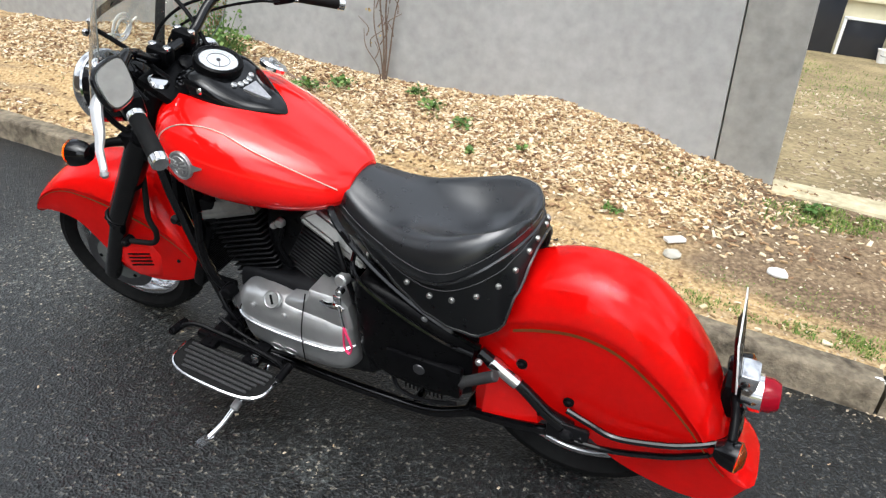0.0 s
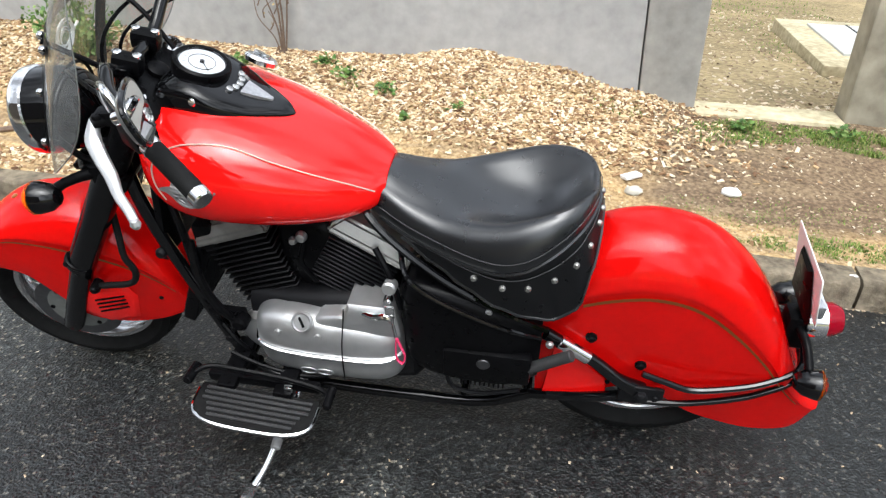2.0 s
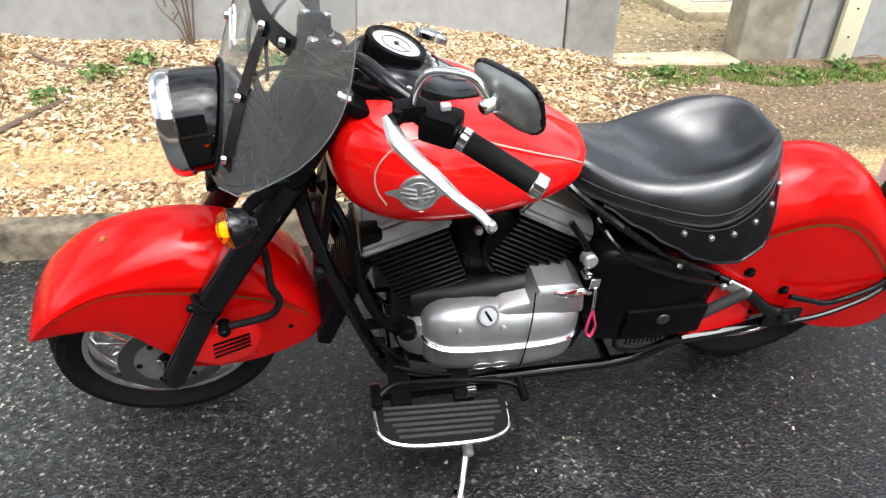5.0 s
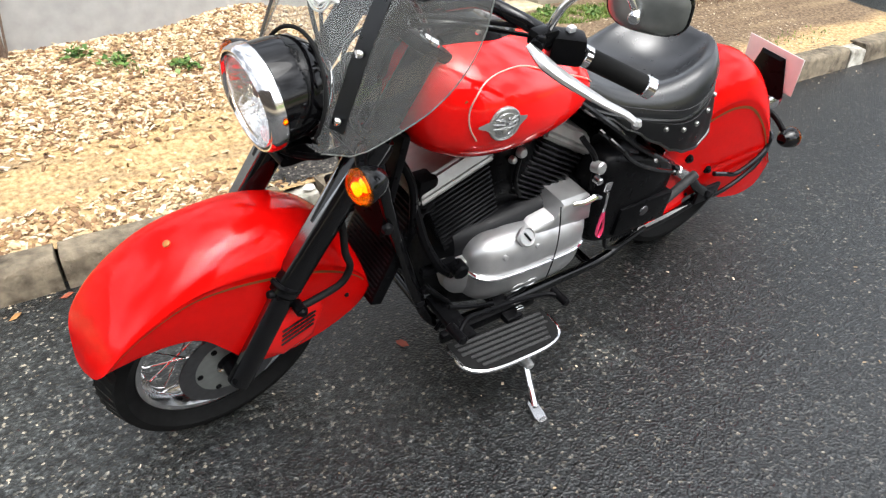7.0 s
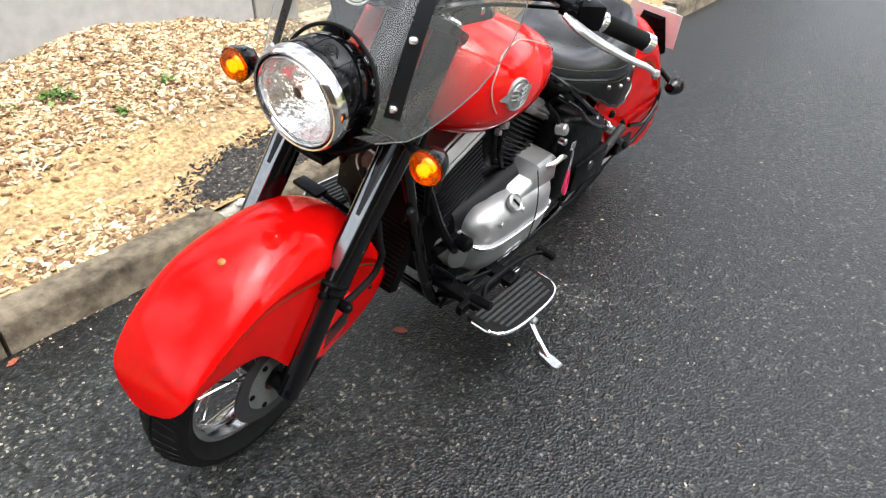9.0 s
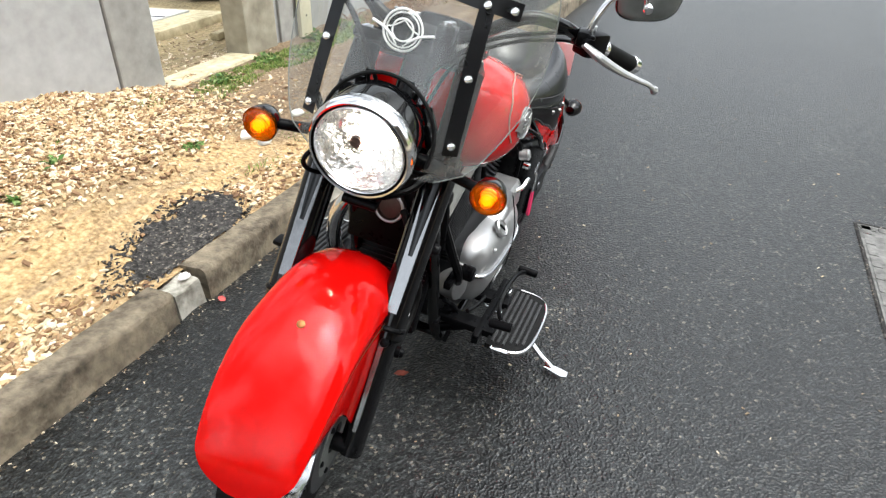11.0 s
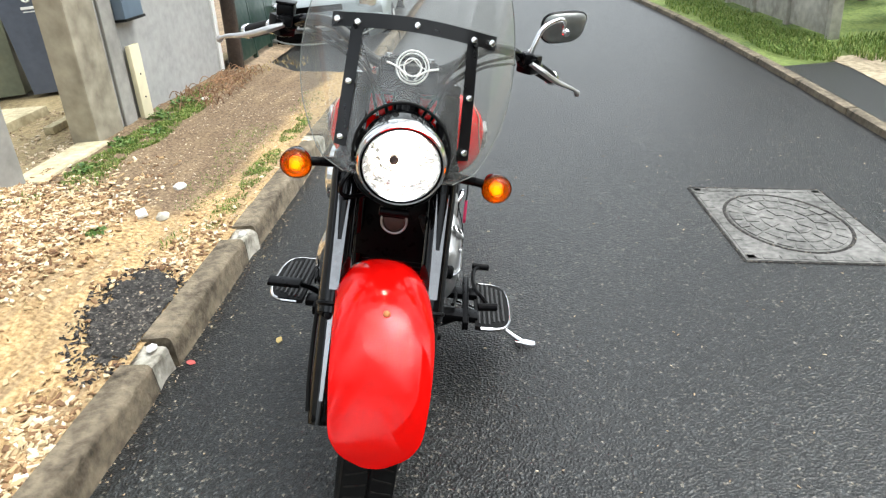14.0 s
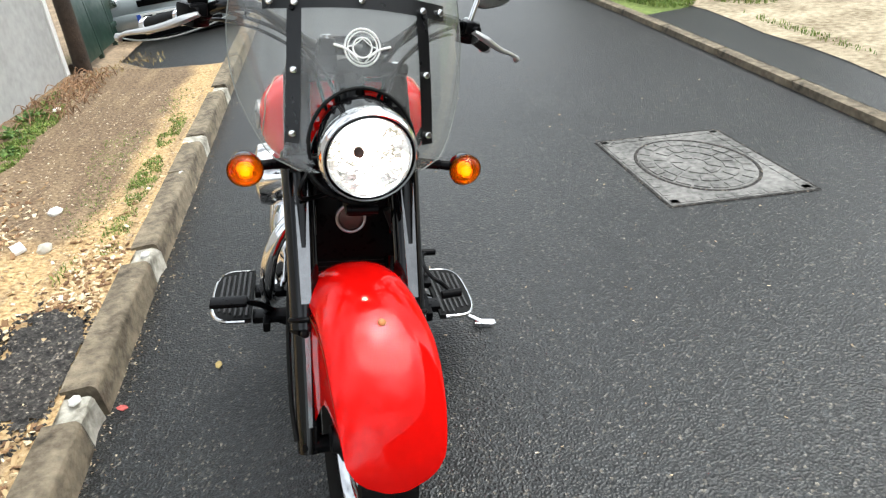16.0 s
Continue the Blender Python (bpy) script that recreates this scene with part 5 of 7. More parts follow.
# frame
for s in SIDES:
    part("down_tube", tube([(1.225, s * 0.045, 0.90), (1.245, s * 0.085, 0.82), (1.224, s * 0.10, 0.67), (1.172, s * 0.105, 0.49), (1.105, s * 0.11, 0.29), (1.060, s * 0.115, 0.19), (0.99, s * 0.12, 0.135), (0.85, s * 0.12, 0.122), (0.6, s * 0.12, 0.122), (0.40, s * 0.12, 0.135), (0.27, s * 0.12, 0.20)], 0.0165, 60, 10), M_BLACK, BIKE, "black tubular frame rail")
    part("seat_rail", tube([(0.70, s * 0.06, 0.765), (0.665, s * 0.115, 0.742), (0.59, s * 0.148, 0.690), (0.48, s * 0.160, 0.610), (0.35, s * 0.158, 0.530), (0.25, s * 0.138, 0.47)], 0.0095, 30, 8), M_BLACK, BIKE)
    part("lower_seat_rail", tube([(0.60, s * 0.120, 0.665), (0.575, s * 0.180, 0.640), (0.52, s * 0.188, 0.592), (0.42, s * 0.184, 0.535), (0.32, s * 0.176, 0.490), (0.26, s * 0.160, 0.462)], 0.0065, 24, 8), M_BLACK, BIKE)
    part("swing_arm", tube([(0.25, s * 0.137, 0.458), (0.14, s * 0.14, 0.392), (0.06, s * 0.142, 0.325), (0.0, s * 0.135, 0.285)], [0.0165, 0.0155, 0.017, 0.024], 16, 10), M_BLACK, BIKE, "black swing-arm stay")
    part("chrome_band", rod((0.218, s * 0.1385, 0.4395), (0.142, s * 0.141, 0.393), 0.0185, 16, 0.002), M_CHROME, BIKE, "chrome sleeve round the stay")
    part("lower_arm", tube([(0.29, s * 0.12, 0.195), (0.15, s * 0.13, 0.222), (0.05, s * 0.135, 0.252), (-0.03, s * 0.132, 0.275)], 0.014, 14, 8), M_BLACK, BIKE)
    part("axle_plate", box(0.11, 0.014, 0.062, (0.0, s * 0.148, 0.285), 0.008), M_DARKALLOY, BIKE)
    part("axle_nut", join(lathe([(0.017, 0), (0.017, 0.012), (0.012, 0.016), (0, 0.018)], 6, axis((0.0, s * 0.153, 0.288), (0, s, 0))), bolt((-0.035, s * 0.154, 0.285), (0, s, 0), 0.007)), M_DARKALLOY, BIKE)
    part("fender_bar", tube([(0.01, s * 0.150, 0.368), (-0.05, s * 0.155, 0.352), (-0.11, s * 0.157, 0.337), (-0.19, s * 0.150, 0.348), (-0.27, s * 0.135, 0.365), (-0.35, s * 0.10, 0.386), (-0.374, s * 0.04, 0.390), (-0.378, 0, 0.390)], 0.0078, 40, 8), M_BLACK, BIKE, "black fender guard bar")
    part("fender_bar", tube([(-0.005, s * 0.152, 0.264), (-0.09, s * 0.155, 0.277), (-0.18, s * 0.150, 0.300), (-0.27, s * 0.135, 0.325), (-0.355, s * 0.10, 0.352), (-0.380, s * 0.04, 0.358), (-0.384, 0, 0.358)], 0.0078, 40, 8), M_BLACK, BIKE, "black fender guard bar")
    part("passenger_peg", join(rod((0.283, s * 0.180, 0.371), (0.186, s * 0.188, 0.449), 0.0145, 14, 0.003), lathe([(0.019, 0), (0.019, 0.030), (0.012, 0.034), (0, 0.034)], 14, axis((0.287, s * 0.155, 0.366), (0, s, 0)))), M_RIB, BIKE, "folded black passenger peg")
    part("red_side_panel", loft([[(0.225, s * 0.095, 0.425), (0.245, s * 0.095, 0.205), (0.075, s * 0.095, 0.245), (0.085, s * 0.095, 0.300)], [(0.223, s * 0.125, 0.420), (0.241, s * 0.125, 0.211), (0.082, s * 0.125, 0.250), (0.092, s * 0.125, 0.300)]]), M_RED, BIKE, "red triangular chain panel")
    part("bolt", bolt((0.082, s * 0.126, 0.292), (0, s, 0), 0.006), M_SATIN, BIKE)
    for x, z in ((0.388, 0.540), (0.240, 0.452)):
        part("bolt", bolt((x, s * 0.165, z), (0, s, 0), 0.0095, 0.008), M_ALLOY, BIKE)
    part("frame_cover", body([(0.606, 0.02, 0.46, 0.55, 0.5), (0.592, 0.055, 0.38, 0.575, 0.5), (0.56, 0.075, 0.30, 0.60, 0.5), (0.45, 0.08, 0.27, 0.58, 0.5), (0.33, 0.075, 0.27, 0.53, 0.5), (0.26, 0.05, 0.30, 0.48, 0.5)], 24, 5, Matrix.Translation((0, s * 0.105, 0)), 16), M_SATIN, BIKE, "black plastic side cover")
    TB = part("tool_box", box(0.215, 0.03, 0.10, (0.385, s * 0.180, 0.368), 0.010), M_SATIN, BIKE, "black plastic tool box")
    part("oval_mark", lathe([(0.017, 0), (0.016, 0.003), (0.012, 0.004), (0, 0.003)], 20, axis((0.393, s * 0.195, 0.384), (0, s, 0))), M_DISC, TB)
    part("lower_grille", join(*[rod((0.45 - 0.012 * k, s * 0.165, 0.315), (0.45 - 0.012 * k, s * 0.165, 0.262), 0.003, 6) for k in range(10)], tube([(0.49, s * 0.165, 0.30), (0.47, s * 0.17, 0.25), (0.40, s * 0.17, 0.235), (0.30, s * 0.165, 0.262)], 0.006, 14, 6)), M_DARKALLOY, BIKE)
for x, z in ((1.06, 0.19), (0.45, 0.13), (0.28, 0.20)):
    part("cross_tube", rod((x, -0.12, z), (x, 0.12, z), 0.014), M_BLACK, BIKE)
part("head_stock", join(rod((1.27, 0, 0.79), (1.165, 0, 0.985), 0.036, 20, 0.004), tube([(1.23, 0, 0.90), (1.12, 0, 0.90), (0.95, 0, 0.84), (0.70, 0, 0.79)], 0.028, 14, 10)), M_BLACK, BIKE, "black steering head")
part("shock_unit", rod((0.34, 0, 0.36), (0.56, 0, 0.60), 0.04, 18, 0.005), M_SATIN, BIKE)
part("rear_inner_guard", box(0.04, 0.17, 0.40, (0.325, 0, 0.43), 0.01), M_SATIN, BIKE)
part("battery_case", box(0.20, 0.16, 0.30, (0.47, 0, 0.47), 0.02), M_SATIN, BIKE)

# radiator behind the down tubes
RADI = part("radiator", box(0.035, 0.20, 0.30, (1.165, 0, 0.44), 0.006, m=Matrix.Translation((1.165, 0, 0.44)) @ Matrix.Rotation(radians(-22), 4, "Y") @ Matrix.Translation((-1.165, 0, -0.44))), M_SATIN, BIKE, "black radiator core")
for k in range(22):
    part("cooling_fin", box(0.042, 0.185, 0.003, (1.165, 0, 0.31 + 0.0125 * k), m=Matrix.Translation((1.165, 0, 0.44)) @ Matrix.Rotation(radians(-22), 4, "Y") @ Matrix.Translation((-1.165, 0, -0.44))), M_DARKALLOY, RADI)
part("radiator_shroud", join(box(0.02, 0.215, 0.26, (1.198, 0, 0.66), 0.006, m=Matrix.Translation((1.198, 0, 0.66)) @ Matrix.Rotation(radians(-10), 4, "Y") @ Matrix.Translation((-1.198, 0, -0.66)))), M_SATIN, BIKE, "plain black panel between the fork legs")
part("horn", join(lathe([(0.0, -0.02), (0.032, -0.015), (0.037, 0.0), (0.037, 0.012), (0.029, 0.016), (0.027, 0.010), (0.0, 0.014)], 32, axis((1.222, -0.004, 0.645), (1, 0, 0.15)))), M_BRONZE, BIKE, "round dull bronze horn")
part("horn_ring", torus(0.034, 0.0035, 40, 8, axis((1.235, -0.004, 0.647), (1, 0, 0.15))), M_ALLOY, BIKE)

# engine: crankcase, two finned cylinders, rocker covers, left cover
part("crankcase", body([(1.04, 0.06, 0.22, 0.40, 0.5), (1.01, 0.12, 0.19, 0.46, 0.5), (0.9, 0.145, 0.17, 0.48, 0.5), (0.7, 0.145, 0.17, 0.50, 0.5), (0.58, 0.14, 0.19, 0.50, 0.5), (0.54, 0.1, 0.22, 0.46, 0.5)], 28, 5), M_DARKALLOY, BIKE, "black engine crankcase")


def cylinder(base, top, label):
    a, b = Vector((base[0], 0, base[1])), Vector((top[0], 0, top[1]))
    d = (b - a).normalized()
    m = Matrix.Translation(a) @ Matrix.Rotation(math.atan2(d.x, d.z), 4, "Y")
    L = (b - a).length
    cyl = new("cylinder")
    cyl.parent = BIKE
    tagged(cyl, label)
    part("barrel", box(0.135, 0.17, L, (0, 0, L / 2), 0.02, m=m), M_DARKALLOY, cyl)
    for k in range(12):
        h = 0.03 + (L - 0.04) * k / 11
        part("fin", box(0.17 + 0.012 * (k / 11), 0.205, 0.0055, (0, 0, h), 0.002, 1, m=m), M_DARKALLOY, cyl)
    # rocker cover: a capped, slanting silver lid
    rows = [[(-0.105, -0.105, L + 0.002), (0.105, -0.105, L + 0.002), (0.105, 0.105, L + 0.002), (-0.105, 0.105, L + 0.002)],
            [(-0.108, -0.108, L + 0.022), (0.108, -0.108, L + 0.022), (0.108, 0.108, L + 0.022), (-0.108, 0.108, L + 0.022)],
            [(-0.085, -0.085, L + 0.055), (0.085, -0.085, L + 0.055), (0.085, 0.085, L + 0.055), (-0.085, 0.085, L + 0.055)]]
    bm = loft(rows)
    bmesh.ops.bevel(bm, geom=bm.edges[:], offset=0.007, segments=2, affect="EDGES")
    bmesh.ops.transform(bm, matrix=m, verts=bm.verts)
    part("rocker_cover", bm, M_ROCKER, cyl, "silver rocker cover")
    return cyl


cylinder((0.940, 0.415), (1.020, 0.616), "black finned front cylinder")
cylinder((0.785, 0.460), (0.690, 0.624), "black finned rear cylinder")
part("carburettor", join(box(0.075, 0.13, 0.11, (0.835, 0, 0.60), 0.015), rod((0.835, -0.09, 0.60), (0.835, 0.085, 0.60), 0.03, 16, 0.004)), M_SATIN, BIKE)
part("intake_cover", body([(0.925, 0.05, 0.50, 0.66, 0.5), (0.90, 0.085, 0.46, 0.69, 0.5), (0.84, 0.095, 0.45, 0.70, 0.5), (0.78, 0.09, 0.46, 0.69, 0.5), (0.745, 0.05, 0.50, 0.66, 0.5)], 20, 3.5, None, 16), M_SATIN, BIKE, "black intake casing between the cylinders")
part("engine_bolt", join(bolt((0.842, 0.10, 0.655), (0, 1, 0.2), 0.014, 0.014), bolt((0.865, 0.10, 0.64), (0, 1, 0.2), 0.010, 0.012)), M_ALLOY, BIKE)
COVER = part("engine_cover", join(body([(0.992, 0.010, 0.30, 0.38, 0.45), (0.985, 0.042, 0.275, 0.415, 0.5), (0.965, 0.066, 0.256, 0.438, 0.5), (0.93, 0.080, 0.243, 0.452, 0.50), (0.86, 0.086, 0.238, 0.458, 0.50), (0.76, 0.087, 0.236, 0.450, 0.50), (0.67, 0.083, 0.238, 0.445, 0.50), (0.625, 0.070, 0.250, 0.435, 0.5), (0.603, 0.045, 0.272, 0.43, 0.5), (0.597, 0.012, 0.30, 0.40, 0.5)], 32, 3.4, Matrix.Translation((0, 0.118, 0)), 40)), M_ALLOY, BIKE, "silver cast engine side cover")
part("cover_ridge", tube([(0.988, 0.148, 0.362), (0.972, 0.184, 0.357), (0.93, 0.2015, 0.352), (0.86, 0.2075, 0.349), (0.76, 0.2085, 0.348), (0.67, 0.2045, 0.348), (0.625, 0.191, 0.350), (0.603, 0.163, 0.354)], 0.0055, 50, 8), M_CHROME, COVER, "polished ridge round the cover")
part("upper_cover", loft([[(0.83, y, 0.44), (0.80, y, 0.462), (0.742, y, 0.470), (0.728, y, 0.514), (0.64, y, 0.514), (0.612, y, 0.492), (0.60, y, 0.42), (0.83, y, 0.41)] for y in (0.08, 0.168)] + [[(0.824, 0.178, 0.436), (0.797, 0.178, 0.455), (0.745, 0.178, 0.463), (0.722, 0.178, 0.505), (0.645, 0.178, 0.505), (0.620, 0.178, 0.486), (0.608, 0.178, 0.425), (0.824, 0.178, 0.415)], [(0.812, 0.181, 0.432), (0.79, 0.181, 0.448), (0.75, 0.181, 0.455), (0.715, 0.181, 0.496), (0.65, 0.181, 0.496), (0.628, 0.181, 0.478), (0.618, 0.181, 0.43), (0.812, 0.181, 0.42)]]), M_ALLOY, COVER)
part("cover_joint", tube([(0.735, 0.180, 0.505), (0.738, 0.198, 0.45), (0.742, 0.2095, 0.40), (0.745, 0.2125, 0.34), (0.748, 0.208, 0.27)], 0.0018, 24, 6), M_SATIN, COVER)
OIL = part("oil_filler", join(lathe([(0.026, -0.004), (0.027, 0.006), (0.023, 0.010), (0.020, 0.007), (0.0, 0.007)], 28, axis((0.843, 0.186, 0.450), (0, 1, 0.75)))), M_ALLOY, COVER, "round polished oil filler plug")
part("filler_slot", box(0.006, 0.028, 0.004, (0, 0, 0.009), 0.001, m=axis((0.843, 0.186, 0.450), (0, 1, 0.75)) @ Matrix.Rotation(radians(30), 4, "Z")), M_SATIN, OIL)
for x in (0.805, 0.91):
    part("cover_bolt", bolt((x, 0.198, 0.415), (0, 1, 0.3), 0.008, 0.006), M_ALLOY, COVER)
for x in (0.80, 0.845):
    part("cast_oval", torus(0.017, 0.0018, 24, 6, axis((x, 0.2045, 0.285), (0, 1, -0.18)) @ Matrix.Diagonal((1.25, 0.8, 1, 1))), M_ALLOY, COVER)
part("cover_boss", lathe([(0.0, -0.06), (0.055, -0.055), (0.062, 0.0), (0.055, 0.022), (0.03, 0.03), (0, 0.032)], 28, axis((0.985, 0.125, 0.335), (0.25, 1, 0))), M_ALLOY, COVER)
part("sprocket_arm", join(tube([(0.69, 0.175, 0.495), (0.66, 0.188, 0.500), (0.63, 0.193, 0.512), (0.608, 0.193, 0.505)], [0.006, 0.008, 0.009, 0.007], 14, 8), lathe([(0.011, -0.01), (0.011, 0.008), (0.008, 0.011), (0, 0.011)], 18, axis((0.622, 0.180, 0.555), (0, 1, 0)))), M_CHROME, BIKE)
LOCK = part("ignition_lock", lathe([(0.017, -0.02), (0.017, 0.006), (0.012, 0.010), (0, 0.010)], 22, axis((0.619, 0.172, 0.588), (0, 1, 0.3))), M_ALLOY, BIKE, "ignition lock with key")
part("key", join(box(0.022, 0.004, 0.028, (0.612, 0.21, 0.552), 0.001), tube([(0.608, 0.212, 0.535), (0.604, 0.214, 0.50), (0.60, 0.213, 0.465)], 0.0035, 8, 6)), M_CHROME, LOCK, "metal key on a short chain")
part("key_strap", tube([(0.600, 0.213, 0.468), (0.592, 0.214, 0.44), (0.582, 0.214, 0.405), (0.588, 0.215, 0.375), (0.602, 0.215, 0.39), (0.603, 0.214, 0.43), (0.600, 0.213, 0.462)], 0.005, 24, 6, 0.5), M_PINK, LOCK, "pink key strap")
# small boxes, hoses and wires round the engine
for pts, r in (([(1.14, 0.10, 0.60), (1.12, 0.135, 0.50), (1.08, 0.15, 0.42), (1.03, 0.14, 0.36)], 0.012), ([(1.20, 0.05, 0.76), (1.15, 0.10, 0.66), (1.14, 0.11, 0.52)], 0.010), ([(0.66, 0.12, 0.66), (0.62, 0.15, 0.60), (0.60, 0.15, 0.50)], 0.008), ([(0.84, 0.10, 0.64), (0.85, 0.11, 0.58), (0.82, 0.11, 0.52)], 0.007), ([(1.10, 0.13, 0.34), (1.06, 0.15, 0.30), (1.02, 0.15, 0.24), (1.05, 0.14, 0.16)], 0.007)):
    part("hose", tube(pts, r, 16, 8), M_SATIN, BIKE)
part("coil_box", box(0.05, 0.05, 0.10, (1.10, 0.075, 0.60), 0.008), M_SATIN, BIKE)
for x, z in ((1.215, 0.565), (1.085, 0.31), (1.10, 0.27)):
    part("frame_bolt", bolt((x, 0.115, z), (0, 1, 0), 0.014, 0.012), M_DARKALLOY, BIKE)
part("mount_bracket", box(0.10, 0.02, 0.022, (1.07, 0.135, 0.40), 0.004), M_SATIN, BIKE)
part("linkage_cap", lathe([(0.022, 0), (0.022, 0.03), (0.015, 0.036), (0, 0.036)], 18, axis((1.025, 0.145, 0.395), (0, 1, 0))), M_SATIN, BIKE)

# right side: air cleaner, chrome cover and exhaust
part("right_cover", body([(0.96, 0.03, 0.30, 0.40, 0.5), (0.93, 0.06, 0.26, 0.46, 0.5), (0.8, 0.075, 0.24, 0.48, 0.5), (0.66, 0.06, 0.26, 0.46, 0.5), (0.62, 0.03, 0.30, 0.42, 0.5)], 24, 3, Matrix.Translation((0, -0.150, 0)), 20), M_CHROME, BIKE, "chromed right engine cover")
part("air_cleaner", lathe([(0.0, 0.05), (0.06, 0.05), (0.085, 0.04), (0.09, 0.02), (0.09, -0.02), (0, -0.02)], 32, axis((0.88, -0.195, 0.63), (0, -1, 0))), M_CHROME, BIKE, "round chrome air cleaner")
part("exhaust_pipe", tube([(1.02, -0.08, 0.56), (1.07, -0.15, 0.57), (1.085, -0.205, 0.49), (1.05, -0.228, 0.36), (0.96, -0.225, 0.26), (0.80, -0.21, 0.21), (0.5, -0.205, 0.195)], 0.021, 50, 14), M_CHROME, BIKE, "chrome front exhaust pipe")
part("exhaust_pipe", tube([(0.66, -0.08, 0.55), (0.60, -0.14, 0.52), (0.60, -0.18, 0.42), (0.58, -0.20, 0.30), (0.45, -0.21, 0.24), (0.2, -0.215, 0.235)], 0.021, 40, 14), M_CHROME, BIKE, "chrome rear exhaust pipe")
part("silencer", tube([(0.52, -0.205, 0.195), (0.4, -0.207, 0.20), (-0.1, -0.21, 0.215), (-0.25, -0.21, 0.22)], [0.03, 0.042, 0.042, 0.036], 24, 18), M_CHROME, BIKE, "long chrome silencer")

# controls, footboards, stand
for s in SIDES:
    FB = new("footboard")
    FB.parent = BIKE
    y0, y1 = (0.266, 0.382) if s > 0 else (-0.275, -0.388)
    FB.matrix_basis = Matrix.Translation((0.957, 0, 0.283 - (0.030 if s > 0 else 0.0))) @ Matrix.Rotation(radians(-4), 4, "Y") @ Matrix.Translation((-0.957, 0, -0.283))
    tagged(FB, "black rubber footboard with a bright edge")
    n = 22
    out = [(0.957 - 0.158 * math.cos(math.pi * k / n) * (abs(math.cos(math.pi * k / n)) ** -0.35 if abs(math.cos(math.pi * k / n)) > 1e-3 else 1), y0 + (y1 - y0) * (0.28 + 0.72 * math.sin(math.pi * k / n) ** 0.55) if 0 < k < n else y0 + (y1 - y0) * 0.15) for k in range(n + 1)]
    outline = [(0.802, y0)] + out + [(1.112, y0)]
    outline = [(min(1.115, max(0.799, x)), y) for x, y in outline]
    part("plate", loft([[(x, y, z) for x, y in outline] for z in (0.268, 0.281)]), M_RUBBER, FB)
    for k in range(6):
        f = 0.12 + 0.135 * k
        y = y0 + (y1 - y0) * f
        L = 0.28 - 0.012 * k * (k > 2)
        part("rib", box(L, 0.008, 0.005, (0.957, y, 0.2825), 0.0015, 1), M_RIB, FB)
    part("edge_trim", tube([(x, y, 0.276) for x, y in outline[1:-1]], 0.0058, 0, 8), M_CHROME, FB, "polished edge trim")
    part("bracket", join(box(0.05, 0.17, 0.022, (0.90, s * 0.19, 0.252), 0.005), box(0.05, 0.17, 0.022, (1.05, s * 0.19, 0.258), 0.005), box(0.30, 0.02, 0.03, (0.96, s * 0.235, 0.255), 0.005), rod((1.03, s * 0.12, 0.19), (1.03, s * 0.23, 0.25), 0.014)), M_SATIN, BIKE)
part("tab", box(0.022, 0.012, 0.02, (0.882, 0.262, 0.272), 0.003), M_CHROME, BIKE)
part("gear_lever", join(tube([(1.112, 0.30, 0.335), (1.07, 0.275, 0.345), (1.0, 0.262, 0.325), (0.90, 0.255, 0.305), (0.80, 0.262, 0.29), (0.765, 0.285, 0.288)], 0.007, 24, 8), rod((1.112, 0.265, 0.332), (1.112, 0.325, 0.338), 0.013, 14, 0.003), rod((0.765, 0.255, 0.288), (0.765, 0.315, 0.288), 0.012, 14, 0.003)), M_SATIN, BIKE, "black heel-and-toe gear lever")
part("gear_rod", tube([(1.06, 0.19, 0.30), (0.98, 0.20, 0.275), (0.88, 0.20, 0.25), (0.80, 0.19, 0.25)], 0.006, 14, 8), M_SATIN, BIKE)
part("brake_pedal", join(tube([(1.02, -0.21, 0.25), (1.07, -0.25, 0.31), (1.10, -0.30, 0.345)], 0.009, 14, 8), box(0.045, 0.10, 0.014, (1.105, -0.33, 0.345), 0.005)), M_SATIN, BIKE, "black brake pedal")
STAND = part("side_stand", join(tube([(0.88, 0.20, 0.205), (0.885, 0.27, 0.188), (0.900, 0.355, 0.163)], 0.0085, 10, 10), tube([(0.900, 0.345, 0.163), (0.918, 0.402, 0.126), (0.935, 0.447, 0.107)], [0.0095, 0.008, 0.009], 10, 10)), M_CHROME, BIKE, "bright steel side stand, swung out")
part("foot", loft([[(0.921, 0.424, 0.0925), (0.946, 0.424, 0.0925), (0.946, 0.424, 0.1105), (0.921, 0.424, 0.1105)], [(0.926, 0.477, 0.098), (0.958, 0.477, 0.098), (0.958, 0.477, 0.1085), (0.926, 0.477, 0.1085)], [(0.932, 0.494, 0.102), (0.954, 0.494, 0.102), (0.954, 0.494, 0.1105), (0.932, 0.494, 0.1105)]]), M_CHROME, STAND)
part("hinge", rod((0.90, 0.342, 0.165), (0.90, 0.37, 0.16), 0.013, 12, 0.003), M_ALLOY, STAND)
part("pivot_bolt", bolt((0.87, 0.20, 0.215), (0, 1, 0), 0.016, 0.012), M_ALLOY, STAND)

